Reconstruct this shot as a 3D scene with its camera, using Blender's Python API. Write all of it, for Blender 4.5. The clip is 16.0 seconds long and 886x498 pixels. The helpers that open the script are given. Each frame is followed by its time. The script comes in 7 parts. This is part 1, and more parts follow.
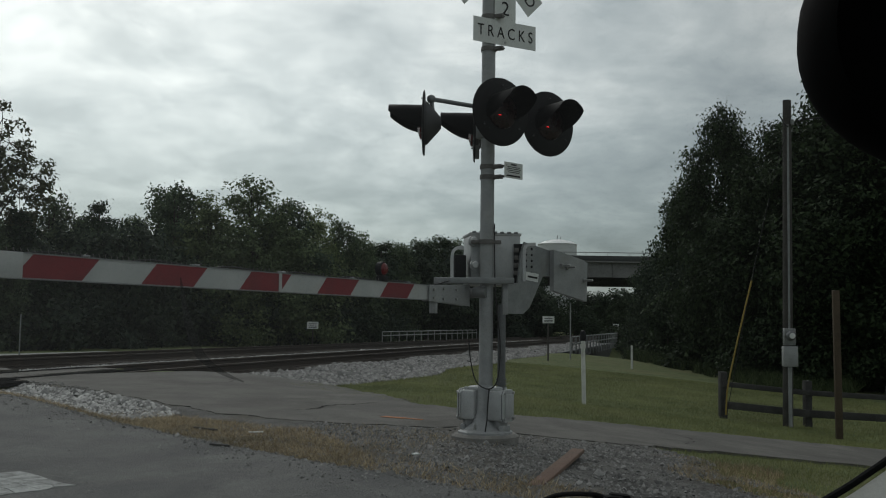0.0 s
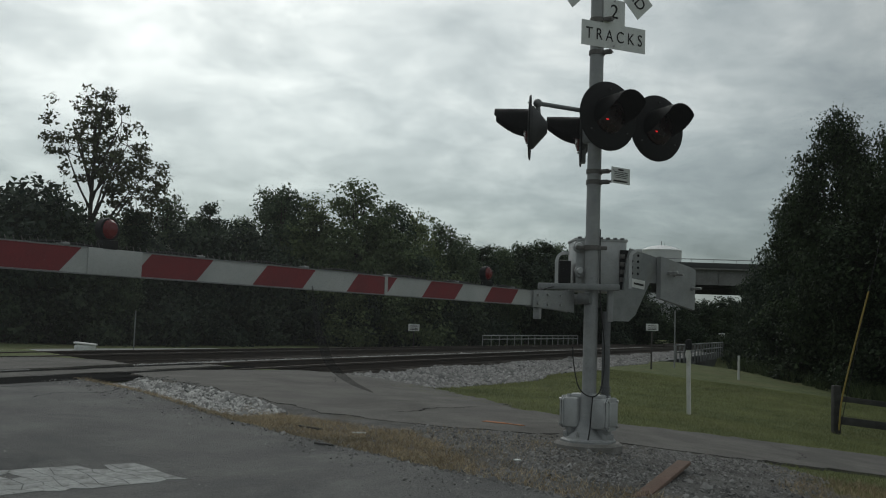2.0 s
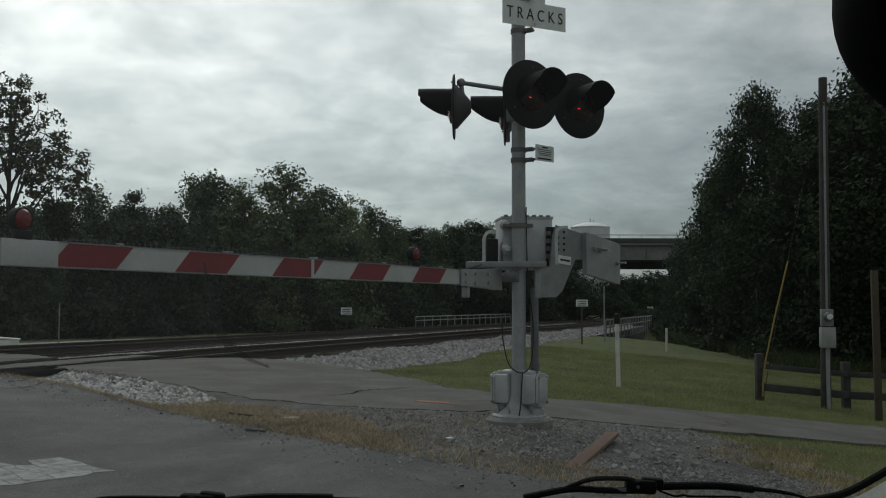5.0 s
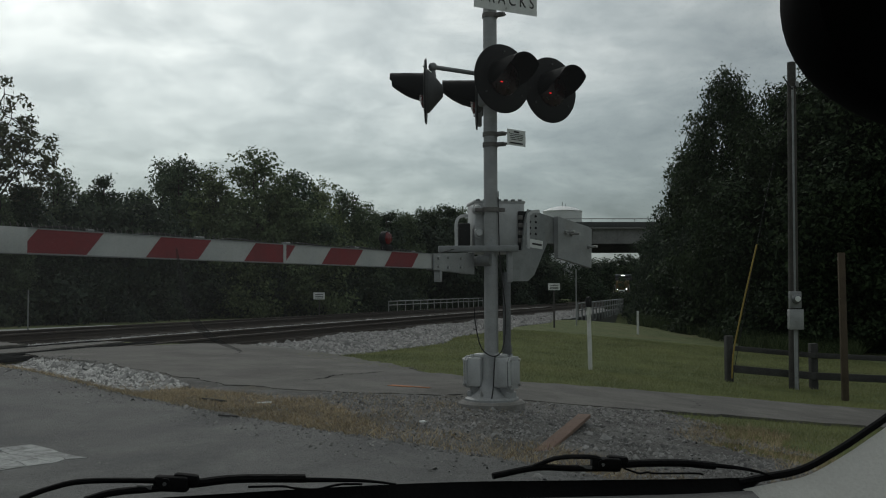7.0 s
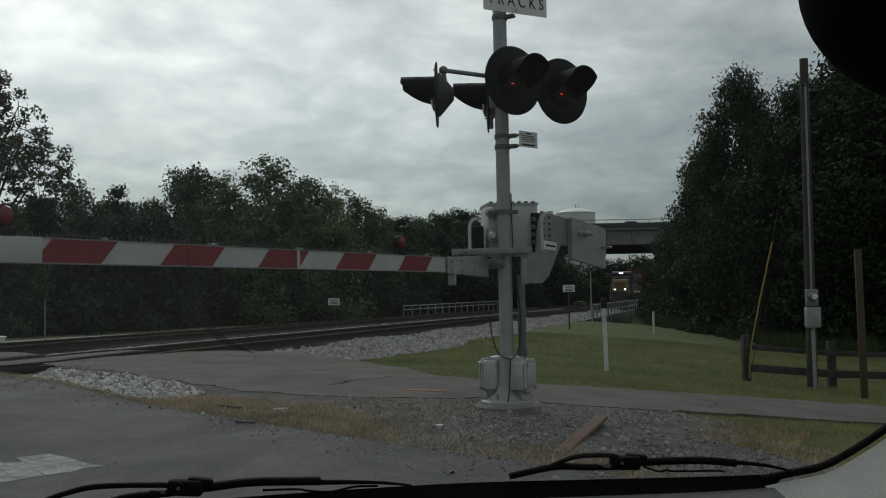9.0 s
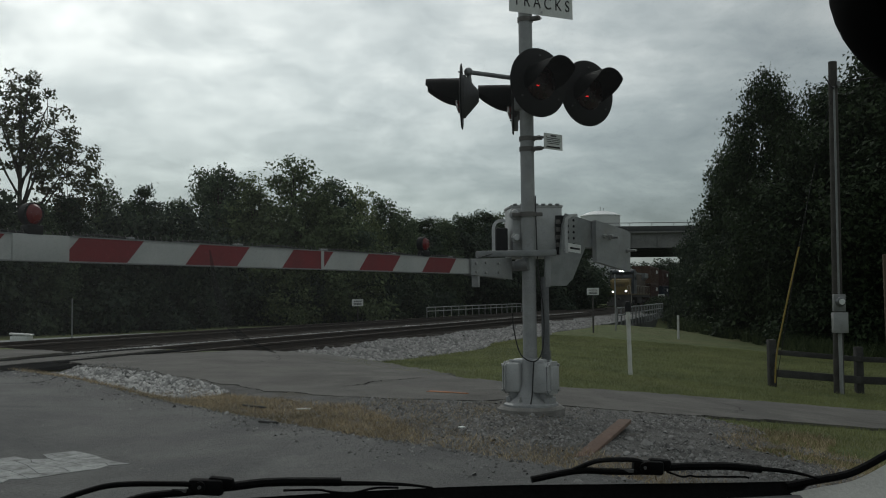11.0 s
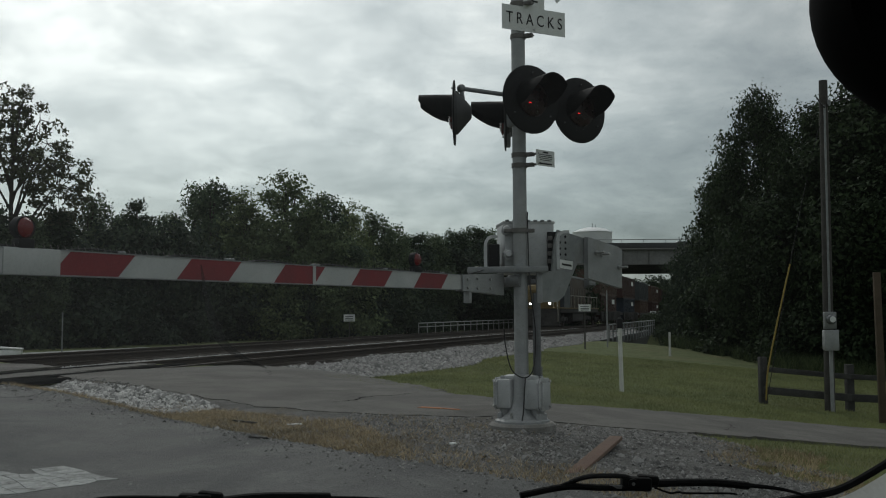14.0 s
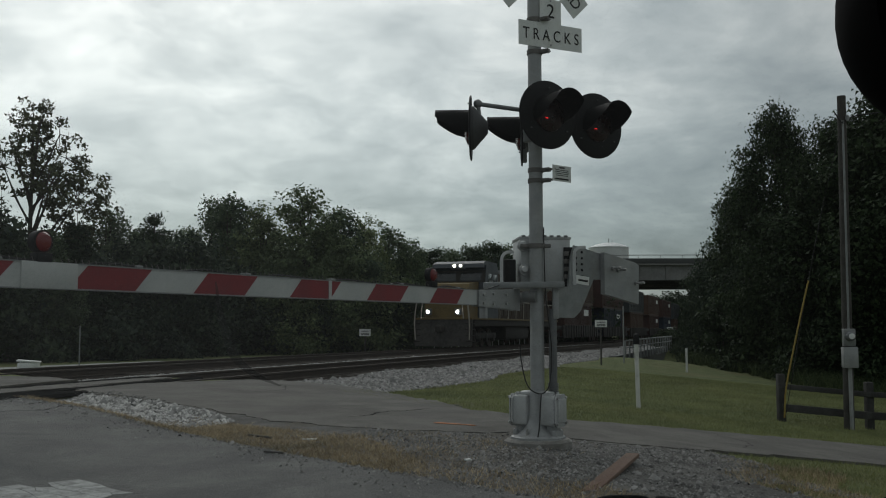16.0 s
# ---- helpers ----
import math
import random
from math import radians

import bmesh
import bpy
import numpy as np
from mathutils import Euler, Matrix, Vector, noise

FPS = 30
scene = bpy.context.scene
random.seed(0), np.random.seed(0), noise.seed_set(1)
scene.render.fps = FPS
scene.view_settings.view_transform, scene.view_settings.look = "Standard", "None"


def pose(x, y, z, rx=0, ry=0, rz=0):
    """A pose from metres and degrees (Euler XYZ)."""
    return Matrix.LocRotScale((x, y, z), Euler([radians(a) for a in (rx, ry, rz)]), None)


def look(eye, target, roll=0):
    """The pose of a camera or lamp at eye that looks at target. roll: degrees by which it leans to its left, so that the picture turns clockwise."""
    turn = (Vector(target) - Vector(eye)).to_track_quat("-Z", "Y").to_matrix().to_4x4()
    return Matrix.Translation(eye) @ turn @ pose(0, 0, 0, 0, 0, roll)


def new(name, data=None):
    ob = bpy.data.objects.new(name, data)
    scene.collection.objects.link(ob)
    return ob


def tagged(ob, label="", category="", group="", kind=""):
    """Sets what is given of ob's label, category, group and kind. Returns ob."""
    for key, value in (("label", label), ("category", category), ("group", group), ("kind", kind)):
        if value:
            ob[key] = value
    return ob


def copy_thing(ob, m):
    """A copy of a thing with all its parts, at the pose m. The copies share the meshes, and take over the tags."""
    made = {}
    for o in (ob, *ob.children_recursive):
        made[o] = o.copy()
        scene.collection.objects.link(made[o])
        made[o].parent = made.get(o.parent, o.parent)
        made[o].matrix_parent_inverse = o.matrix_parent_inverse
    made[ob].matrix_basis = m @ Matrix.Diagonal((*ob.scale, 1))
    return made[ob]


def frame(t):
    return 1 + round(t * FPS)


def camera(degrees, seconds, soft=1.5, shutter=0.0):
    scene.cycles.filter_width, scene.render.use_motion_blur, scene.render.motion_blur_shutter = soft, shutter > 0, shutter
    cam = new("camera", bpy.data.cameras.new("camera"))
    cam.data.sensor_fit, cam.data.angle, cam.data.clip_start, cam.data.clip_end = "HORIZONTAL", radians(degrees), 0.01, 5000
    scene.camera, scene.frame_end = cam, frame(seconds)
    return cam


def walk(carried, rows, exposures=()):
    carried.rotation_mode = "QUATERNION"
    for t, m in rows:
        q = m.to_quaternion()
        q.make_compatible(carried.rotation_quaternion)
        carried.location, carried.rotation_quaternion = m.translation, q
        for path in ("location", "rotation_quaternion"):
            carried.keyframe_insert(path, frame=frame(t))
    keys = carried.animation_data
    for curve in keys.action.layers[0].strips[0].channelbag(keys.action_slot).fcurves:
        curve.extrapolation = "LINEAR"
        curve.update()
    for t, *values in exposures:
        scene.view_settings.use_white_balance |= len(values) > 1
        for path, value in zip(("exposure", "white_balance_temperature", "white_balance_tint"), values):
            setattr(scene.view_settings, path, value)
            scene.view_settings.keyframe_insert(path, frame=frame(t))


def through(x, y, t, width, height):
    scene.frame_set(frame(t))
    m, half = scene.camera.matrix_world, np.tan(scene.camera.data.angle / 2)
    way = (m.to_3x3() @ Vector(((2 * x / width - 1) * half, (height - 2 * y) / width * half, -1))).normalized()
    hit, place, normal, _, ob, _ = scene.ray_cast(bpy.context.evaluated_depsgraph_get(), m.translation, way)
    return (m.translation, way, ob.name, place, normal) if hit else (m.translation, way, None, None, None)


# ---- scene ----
# camera: held inside a car that waits at a level crossing
cam = camera(49.0, 16.0, soft=1.1)
# seconds, x, y, z, yaw, pitch, roll
PATH = [
    (0.0, -0.0128, -0.0081, 1.0569, -1.92, 4.30, 0.74),
    (0.5, -0.0216, 0.0055, 1.0553, -0.43, 4.80, 1.49),
    (1.0, -0.0320, -0.0134, 1.0575, 1.59, 4.21, 2.66),
    (1.5, -0.0411, 0.0037, 1.0566, 2.83, 4.24, 2.69),
    (2.0, -0.0417, 0.0098, 1.0645, 4.05, 4.38, 2.00),
    (2.5, -0.0330, -0.0065, 1.0500, 2.79, 4.13, -0.47),
    (3.0, -0.0220, -0.0047, 1.0568, 0.78, 2.80, 0.03),
    (3.5, -0.0165, -0.0032, 1.0580, 0.04, 3.51, 0.52),
    (3.7, -0.0061, -0.0122, 1.0549, 0.29, 3.96, 0.32),
    (5.8, -0.0061, 0.0175, 1.0557, -0.97, 3.10, -0.42),
    (6.0, -0.0060, 0.0169, 1.0544, -2.54, 3.60, -0.45),
    (6.5, -0.0034, -0.0050, 1.0541, -3.43, 2.87, -0.32),
    (7.0, -0.0030, -0.0101, 1.0550, -1.62, 2.46, -0.17),
    (7.5, -0.0024, -0.0094, 1.0541, -1.87, 2.68, -0.31),
    (8.0, -0.0016, -0.0086, 1.0527, -1.93, 2.90, -0.68),
    (8.5, -0.0026, -0.0016, 1.0503, -1.57, 2.97, -1.02),
    (9.0, -0.0017, 0.0014, 1.0497, -0.81, 2.70, -1.11),
    (9.5, -0.0013, -0.0005, 1.0515, -0.09, 2.68, -0.76),
    (9.7, -0.0022, -0.0003, 1.0520, 0.38, 2.81, -0.87),
    (11.8, 0.0001, 0.0097, 1.0480, 0.77, 2.83, -0.32),
    (12.0, -0.0009, 0.0106, 1.0480, 0.53, 2.21, 0.39),
    (12.5, 0.0022, 0.0138, 1.0460, 0.81, 2.66, -0.31),
    (13.0, 0.0027, 0.0137, 1.0473, 0.12, 3.18, -0.50),
    (13.5, 0.0009, 0.0059, 1.0477, -0.01, 3.39, -0.26),
    (14.0, 0.0011, -0.0005, 1.0494, 0.13, 3.75, -0.34),
    (14.5, -0.0000, 0.0000, 1.0500, -0.00, 3.81, 0.00),
    (15.0, 0.0029, 0.0088, 1.0519, -0.09, 4.33, -0.22),
    (15.5, 0.0043, 0.0137, 1.0547, 0.95, 3.95, -0.28),
    (16.0, 0.0008, 0.0084, 1.0522, 1.07, 4.63, -0.08),
]
walk(cam, [(t, pose(x, y, z, 90 + pitch, 0, yaw) @ pose(0, 0, 0, 0, 0, roll)) for t, x, y, z, yaw, pitch, roll in PATH],
     exposures=[(0.0, 0.04), (2.0, 0.04), (2.6, -0.10), (3.05, -0.11), (3.5, 0.08), (6.0, 0.0), (9.5, 0.0), (12.0, 0.04), (12.5, 0.20), (13.5, 0.22), (14.3, -0.02), (16.0, -0.03)])

# overcast sky: high veil of cloud, brighter where the sun stands behind it
world = bpy.data.worlds.new("overcast_sky")
scene.world = world
world.use_nodes = True


def link_chain(tree):
    def node(kind, **values):
        n = tree.nodes.new(kind)
        for key, value in values.items():
            if key in n.inputs:
                n.inputs[key].default_value = value
        return n
    return node


def math_node(tree, op, a, b=None, clamp=False):
    n = tree.nodes.new("ShaderNodeMath")
    n.operation, n.use_clamp = op, clamp
    for i, v in enumerate((a, b)):
        if v is None:
            continue
        if isinstance(v, (int, float)):
            n.inputs[i].default_value = v
        else:
            tree.links.new(v, n.inputs[i])
    return n.outputs[0]


def mix_color(tree, fac, a, b, blend="MIX"):
    n = tree.nodes.new("ShaderNodeMix")
    n.data_type, n.blend_type = "RGBA", blend
    for i, v in ((0, fac), (6, a), (7, b)):
        if isinstance(v, (int, float)):
            n.inputs[i].default_value = v
        elif isinstance(v, tuple):
            n.inputs[i].default_value = (*v, 1) if len(v) == 3 else v
        else:
            tree.links.new(v, n.inputs[i])
    return n.outputs[2]


def ramp(tree, fac, *stops):
    n = tree.nodes.new("ShaderNodeValToRGB")
    while len(n.color_ramp.elements) < len(stops):
        n.color_ramp.elements.new(0.5)
    for e, (p, c) in zip(n.color_ramp.elements, stops):
        e.position, e.color = p, (*c, 1) if isinstance(c, tuple) else (c, c, c, 1)
    tree.links.new(fac, n.inputs[0])
    return n.outputs[0]


def noise_node(tree, vector, scale, detail=5.0, rough=0.55, distortion=0.0):
    n = tree.nodes.new("ShaderNodeTexNoise")
    n.inputs["Scale"].default_value, n.inputs["Detail"].default_value = scale, detail
    n.inputs["Roughness"].default_value, n.inputs["Distortion"].default_value = rough, distortion
    if vector is not None:
        tree.links.new(vector, n.inputs["Vector"])
    return n.outputs[0]


SUN_AZIMUTH, SUN_HEIGHT = -18.0, 30.0     # degrees right of +y, degrees up


def build_sky():
    t = world.node_tree
    t.nodes.clear()
    out = t.nodes.new("ShaderNodeOutputWorld")
    back = t.nodes.new("ShaderNodeBackground")
    t.links.new(back.outputs[0], out.inputs[0])
    sky = t.nodes.new("ShaderNodeTexSky")
    sky.sky_type, sky.sun_disc = "NISHITA", False
    sky.sun_elevation, sky.sun_rotation = radians(SUN_HEIGHT), radians(SUN_AZIMUTH)
    coords = t.nodes.new("ShaderNodeTexCoord").outputs["Generated"]
    sep = t.nodes.new("ShaderNodeSeparateXYZ")
    t.links.new(coords, sep.inputs[0])
    # the cloud layer lies flat: its cells shrink towards the horizon
    height = math_node(t, "ADD", math_node(t, "MAXIMUM", sep.outputs[2], 0.0), 0.26)
    comb = t.nodes.new("ShaderNodeCombineXYZ")
    t.links.new(math_node(t, "DIVIDE", sep.outputs[0], height), comb.inputs[0])
    t.links.new(math_node(t, "MULTIPLY", math_node(t, "DIVIDE", sep.outputs[1], height), 1.0), comb.inputs[1])
    big = noise_node(t, comb.outputs[0], 1.35, 7.0, 0.55, 0.35)
    fine = noise_node(t, comb.outputs[0], 4.6, 8.0, 0.6, 0.25)
    cloud = math_node(t, "ADD", math_node(t, "MULTIPLY", big, 0.62), math_node(t, "MULTIPLY", fine, 0.38))
    grey = ramp(t, cloud, (0.38, (0.41, 0.46, 0.475)), (0.49, (0.61, 0.655, 0.66)), (0.61, (0.92, 0.945, 0.93)))
    # glow of the hidden sun
    a, e = radians(SUN_AZIMUTH), radians(SUN_HEIGHT - 4)
    dot = t.nodes.new("ShaderNodeVectorMath")
    dot.operation = "DOT_PRODUCT"
    dot.inputs[1].default_value = (math.sin(a) * math.cos(e), math.cos(a) * math.cos(e), math.sin(e))
    t.links.new(coords, dot.inputs[0])
    glow = ramp(t, dot.outputs["Value"], (0.0, 0.52), (0.80, 0.66), (0.93, 1.04), (1.0, 1.40))
    lit = mix_color(t, 1.0, grey, glow, "MULTIPLY")
    # thicker, bluer air low down
    lit = mix_color(t, 1.0, lit, ramp(t, sep.outputs[2], (0.0, (0.475, 0.565, 0.585)), (0.10, (0.575, 0.65, 0.665)), (0.20, (0.84, 0.88, 0.885)), (0.32, (1.08, 1.08, 1.07))), "MULTIPLY")
    air = mix_color(t, 1.0, sky.outputs[0], (0.10, 0.10, 0.10), "MULTIPLY")
    t.links.new(mix_color(t, 0.92, air, lit), back.inputs[0])
    back.inputs[1].default_value = 0.92


build_sky()
sun = new("sun", bpy.data.lights.new("sun", "SUN"))
sun.data.energy, sun.data.angle, sun.data.color = 0.5, radians(35), (1.0, 0.97, 0.93)
sun.matrix_basis = look((0, 0, 30), (-math.sin(radians(SUN_AZIMUTH)) * 40, -math.cos(radians(SUN_AZIMUTH)) * 40, 30 - 40 * math.tan(radians(SUN_HEIGHT + 12))))

# ---- materials ----
def material(name, build):
    m = bpy.data.materials.new(name)
    m.use_nodes = True
    t = m.node_tree
    b = t.nodes["Principled BSDF"]
    build(t, b)
    return m


def surface(name, dark, light, rough=0.8, scale=8.0, fine=60.0, bump=0.2, metal=0.0, spread=0.12, spec=0.3, stain=None, stain_scale=1.2, depth=0.01, tight=0.14):
    """Two colours by noise at two scales, a little from piece to piece, fine relief, and stains if a colour is given."""
    def build(t, b):
        co = t.nodes.new("ShaderNodeTexCoord").outputs["Object"]
        big, small = noise_node(t, co, scale, 6.0, 0.6), noise_node(t, co, fine, 4.0, 0.6)
        fac = math_node(t, "ADD", math_node(t, "MULTIPLY", big, 0.6), math_node(t, "MULTIPLY", small, 0.4))
        c = ramp(t, fac, (0.5 - tight, dark), (0.5 + tight, light))
        rnd = t.nodes.new("ShaderNodeObjectInfo").outputs["Random"]
        c = mix_color(t, 1.0, c, ramp(t, rnd, (0.0, 1.0 - spread), (1.0, 1.0)), "MULTIPLY")
        if stain:
            s = ramp(t, noise_node(t, co, stain_scale, 8.0, 0.65, 0.6), (0.5, 0.0), (0.68, 0.85))
            c = mix_color(t, s, c, stain)
        t.links.new(c, b.inputs["Base Color"])
        b.inputs["Metallic"].default_value = metal
        b.inputs["Specular IOR Level"].default_value = spec
        t.links.new(ramp(t, big, (0.3, max(rough - 0.1, 0.05)), (0.7, min(rough + 0.1, 1.0))), b.inputs["Roughness"])
        bm_ = t.nodes.new("ShaderNodeBump")
        bm_.inputs["Strength"].default_value, bm_.inputs["Distance"].default_value = bump, depth
        t.links.new(small, bm_.inputs["Height"])
        t.links.new(bm_.outputs[0], b.inputs["Normal"])
    return material(name, build)


def foliage(name, dark, light, through=0.25, patches=0.0):
    """Leaves: colour varies from leaf to leaf and from crown to crown, with some light passing through."""
    def build(t, b):
        isl = t.nodes.new("ShaderNodeNewGeometry").outputs["Random Per Island"]
        rnd = t.nodes.new("ShaderNodeObjectInfo").outputs["Random"]
        c = ramp(t, isl, (0.0, dark), (1.0, light))
        c = mix_color(t, 1.0, c, ramp(t, rnd, (0.0, (0.75, 0.8, 0.8)), (1.0, (1.1, 1.08, 0.95))), "MULTIPLY")
        if patches:
            co = t.nodes.new("ShaderNodeTexCoord").outputs["Object"]
            spots = math_node(t, "ADD", math_node(t, "MULTIPLY", noise_node(t, co, 0.55, 5.0, 0.6), 0.6), math_node(t, "MULTIPLY", noise_node(t, co, 3.5, 5.0, 0.6), 0.4))
            c = mix_color(t, 1.0, c, ramp(t, spots, (0.36, (1 - patches, 1 - patches, 1 - patches)), (0.64, (1 + patches * 0.6, 1 + patches * 0.5, 1 + patches * 0.4))), "MULTIPLY")
        t.links.new(c, b.inputs["Base Color"])
        b.inputs["Roughness"].default_value = 0.75
        b.inputs["Specular IOR Level"].default_value = 0.15
        tr = t.nodes.new("ShaderNodeBsdfTranslucent")
        t.links.new(c, tr.inputs[0])
        mx = t.nodes.new("ShaderNodeMixShader")
        mx.inputs[0].default_value = through
        t.links.new(b.outputs[0], mx.inputs[1])
        t.links.new(tr.outputs[0], mx.inputs[2])
        t.links.new(mx.outputs[0], t.nodes["Material Output"].inputs[0])
    return material(name, build)


def glow(name, color, strength):
    def build(t, b):
        b.inputs["Base Color"].default_value = (*color, 1)
        b.inputs["Emission Color"].default_value = (*color, 1)
        b.inputs["Emission Strength"].default_value = strength
    return material(name, build)


GALV = surface("aluminium_paint", (0.235, 0.243, 0.25), (0.37, 0.378, 0.378), 0.55, 6, 90, 0.12, 0.25, 0.06, 0.4, (0.26, 0.26, 0.25), 2.2)
GALV_DULL = surface("galvanised_steel", (0.17, 0.18, 0.185), (0.28, 0.29, 0.29), 0.5, 9, 120, 0.08, 0.35, 0.06, 0.4, (0.2, 0.2, 0.19), 3.0)
CASE_PAINT = surface("pale_aluminium_paint", (0.36, 0.37, 0.375), (0.52, 0.53, 0.53), 0.5, 6, 90, 0.12, 0.2, 0.06, 0.4, (0.33, 0.325, 0.31), 2.2)
STEEL = surface("bolt_steel", (0.3, 0.3, 0.3), (0.55, 0.55, 0.54), 0.4, 20, 200, 0.1, 0.7)
RUST_STEEL = surface("weathered_clamp_steel", (0.10, 0.095, 0.09), (0.2, 0.19, 0.18), 0.6, 30, 200, 0.2, 0.4)
BLACK = surface("black_enamel", (0.004, 0.0045, 0.005), (0.009, 0.0095, 0.0105), 0.6, 5, 60, 0.05, 0.0, 0.1, 0.18)
RUBBER = surface("black_rubber", (0.008, 0.008, 0.009), (0.02, 0.02, 0.021), 0.6, 30, 200, 0.2)
CABLE = surface("black_cable", (0.008, 0.008, 0.008), (0.02, 0.02, 0.02), 0.5, 30, 200, 0.1)
SIGN_WHITE = surface("sign_white", (0.62, 0.64, 0.63), (0.76, 0.77, 0.76), 0.5, 6, 60, 0.03, 0, 0.05, 0.3, (0.5, 0.5, 0.47), 3.0)
SIGN_BLACK = surface("sign_black", (0.012, 0.012, 0.012), (0.025, 0.025, 0.025), 0.6, 30, 100, 0.02)
ARM_WHITE = surface("reflective_white_sheeting", (0.36, 0.375, 0.37), (0.47, 0.48, 0.47), 0.45, 5, 80, 0.04, 0, 0.05, 0.35, (0.4, 0.4, 0.38), 4.0)
ARM_RED = surface("reflective_red_sheeting", (0.155, 0.011, 0.017), (0.225, 0.018, 0.025), 0.45, 5, 80, 0.04, 0, 0.1, 0.35)
RED_LENS_DARK = surface("dark_red_lens", (0.06, 0.004, 0.004), (0.16, 0.01, 0.01), 0.25, 10, 60, 0.2, 0, 0.05, 0.5)
RED_GLOW = glow("lit_red_glint", (1.0, 0.02, 0.02), 0.9)
RED_DIM = surface("unlit_red_lens", (0.008, 0.0008, 0.0008), (0.02, 0.0014, 0.0014), 0.3, 20, 80, 0.3)
CONDUIT = surface("dark_conduit", (0.10, 0.105, 0.11), (0.17, 0.175, 0.18), 0.6, 6, 60, 0.1, 0.2)
HOUSING = surface("dark_grey_housing", (0.045, 0.047, 0.05), (0.085, 0.088, 0.09), 0.6, 6, 60, 0.1)
HEADLIGHT = glow("lit_headlight", (1.0, 0.93, 0.8), 45.0)
CONCRETE = surface("weathered_concrete", (0.17, 0.165, 0.155), (0.30, 0.29, 0.275), 0.9, 6, 90, 0.4, 0, 0.05, 0.2, (0.12, 0.115, 0.1), 3.0)
BRIDGE_CONC = surface("bridge_concrete", (0.16, 0.16, 0.158), (0.26, 0.258, 0.253), 0.9, 0.25, 3, 0.2, 0, 0.05, 0.2, (0.15, 0.148, 0.14), 0.3)
# bridge tone darkened for the shade on parapet, inner girders and creek beam
BRIDGE_SHADE = surface("shaded_bridge_steel", (0.05, 0.052, 0.053), (0.09, 0.093, 0.094), 0.6, 0.2, 3, 0.1, 0.1)
ASPHALT = surface("old_asphalt", (0.066, 0.067, 0.066), (0.168, 0.167, 0.161), 0.85, 1.3, 60, 0.9, 0, 0.03, 0.3, (0.050, 0.052, 0.053), 0.5, 0.018, 0.12)
TRAIL = surface("grey_path_asphalt", (0.088, 0.084, 0.077), (0.148, 0.141, 0.130), 0.9, 1.5, 90, 0.45, 0, 0.03, 0.2, (0.066, 0.062, 0.056), 0.8, 0.01, 0.075)
CRACK = surface("cracked_tar", (0.010, 0.010, 0.010), (0.024, 0.024, 0.024), 0.95, 20, 90, 0.3, 0, 0.1, 0.0)
PAINT = surface("worn_road_paint", (0.24, 0.25, 0.245), (0.44, 0.45, 0.44), 0.8, 9, 60, 0.3, 0, 0.2, 0.2, (0.13, 0.13, 0.125), 8.0)
STONE = surface("limestone_ballast", (0.19, 0.188, 0.185), (0.40, 0.395, 0.385), 0.9, 4, 40, 0.3, 0, 0.2, 0.2)
BALLAST = surface("ballast_bed", (0.10, 0.098, 0.095), (0.24, 0.236, 0.23), 0.95, 6, 22, 1.0, 0, 0.02, 0.2, (0.12, 0.105, 0.09), 0.5, 0.04)
FOULED = surface("oil_fouled_ballast", (0.020, 0.018, 0.016), (0.050, 0.045, 0.040), 0.95, 3, 22, 1.0, 0, 0.02, 0.0, (0.035, 0.028, 0.022), 0.5, 0.04)
GRAVEL = surface("gravel_dirt", (0.075, 0.072, 0.068), (0.17, 0.165, 0.158), 0.95, 2.2, 45, 1.0, 0, 0.02, 0.15, (0.10, 0.085, 0.062), 0.9, 0.02, 0.09)
RAIL = surface("rusty_rail", (0.035, 0.027, 0.022), (0.075, 0.058, 0.046), 0.75, 3, 60, 0.2, 0.2)
RAIL_HEAD = surface("dull_rail_head", (0.11, 0.10, 0.092), (0.20, 0.19, 0.18), 0.5, 2, 40, 0.05, 0.4)
TIE = surface("creosoted_timber", (0.03, 0.025, 0.021), (0.085, 0.072, 0.06), 0.9, 3, 50, 0.5, 0, 0.35)
WOOD_GREY = surface("weathered_wood", (0.04, 0.038, 0.035), (0.10, 0.095, 0.088), 0.9, 4, 60, 0.5, 0, 0.2, 0.2, (0.06, 0.055, 0.05), 2.0)
WOOD_DARK = surface("dark_fence_timber", (0.035, 0.034, 0.033), (0.085, 0.083, 0.08), 0.9, 4, 60, 0.5, 0, 0.2)
WOOD_BROWN = surface("brown_stake_timber", (0.05, 0.038, 0.026), (0.105, 0.08, 0.055), 0.9, 4, 60, 0.4)
PLANK = surface("reddish_plank", (0.13, 0.082, 0.062), (0.21, 0.138, 0.108), 0.85, 5, 70, 0.4, 0, 0.1, 0.2, (0.13, 0.1, 0.08), 5.0)
YELLOW = surface("yellow_plastic", (0.24, 0.17, 0.035), (0.34, 0.25, 0.06), 0.5, 6, 60, 0.05)
WHITE_POST = surface("white_plastic_post", (0.5, 0.5, 0.48), (0.66, 0.66, 0.63), 0.6, 5, 60, 0.05, 0, 0.05, 0.3, (0.35, 0.34, 0.31), 4.0)
TANK_WHITE = surface("tank_white_paint", (0.62, 0.64, 0.64), (0.72, 0.73, 0.73), 0.6, 0.2, 2, 0.03)
TANK_ROOF = surface("tank_roof_paint", (0.78, 0.79, 0.79), (0.85, 0.86, 0.86), 0.5, 0.2, 2, 0.03)
BARK = surface("bark", (0.035, 0.03, 0.025), (0.09, 0.078, 0.066), 0.95, 3, 30, 0.8, 0, 0.3)
LEAF_MID = foliage("leaves_mid_green", (0.040, 0.062, 0.042), (0.105, 0.142, 0.082))
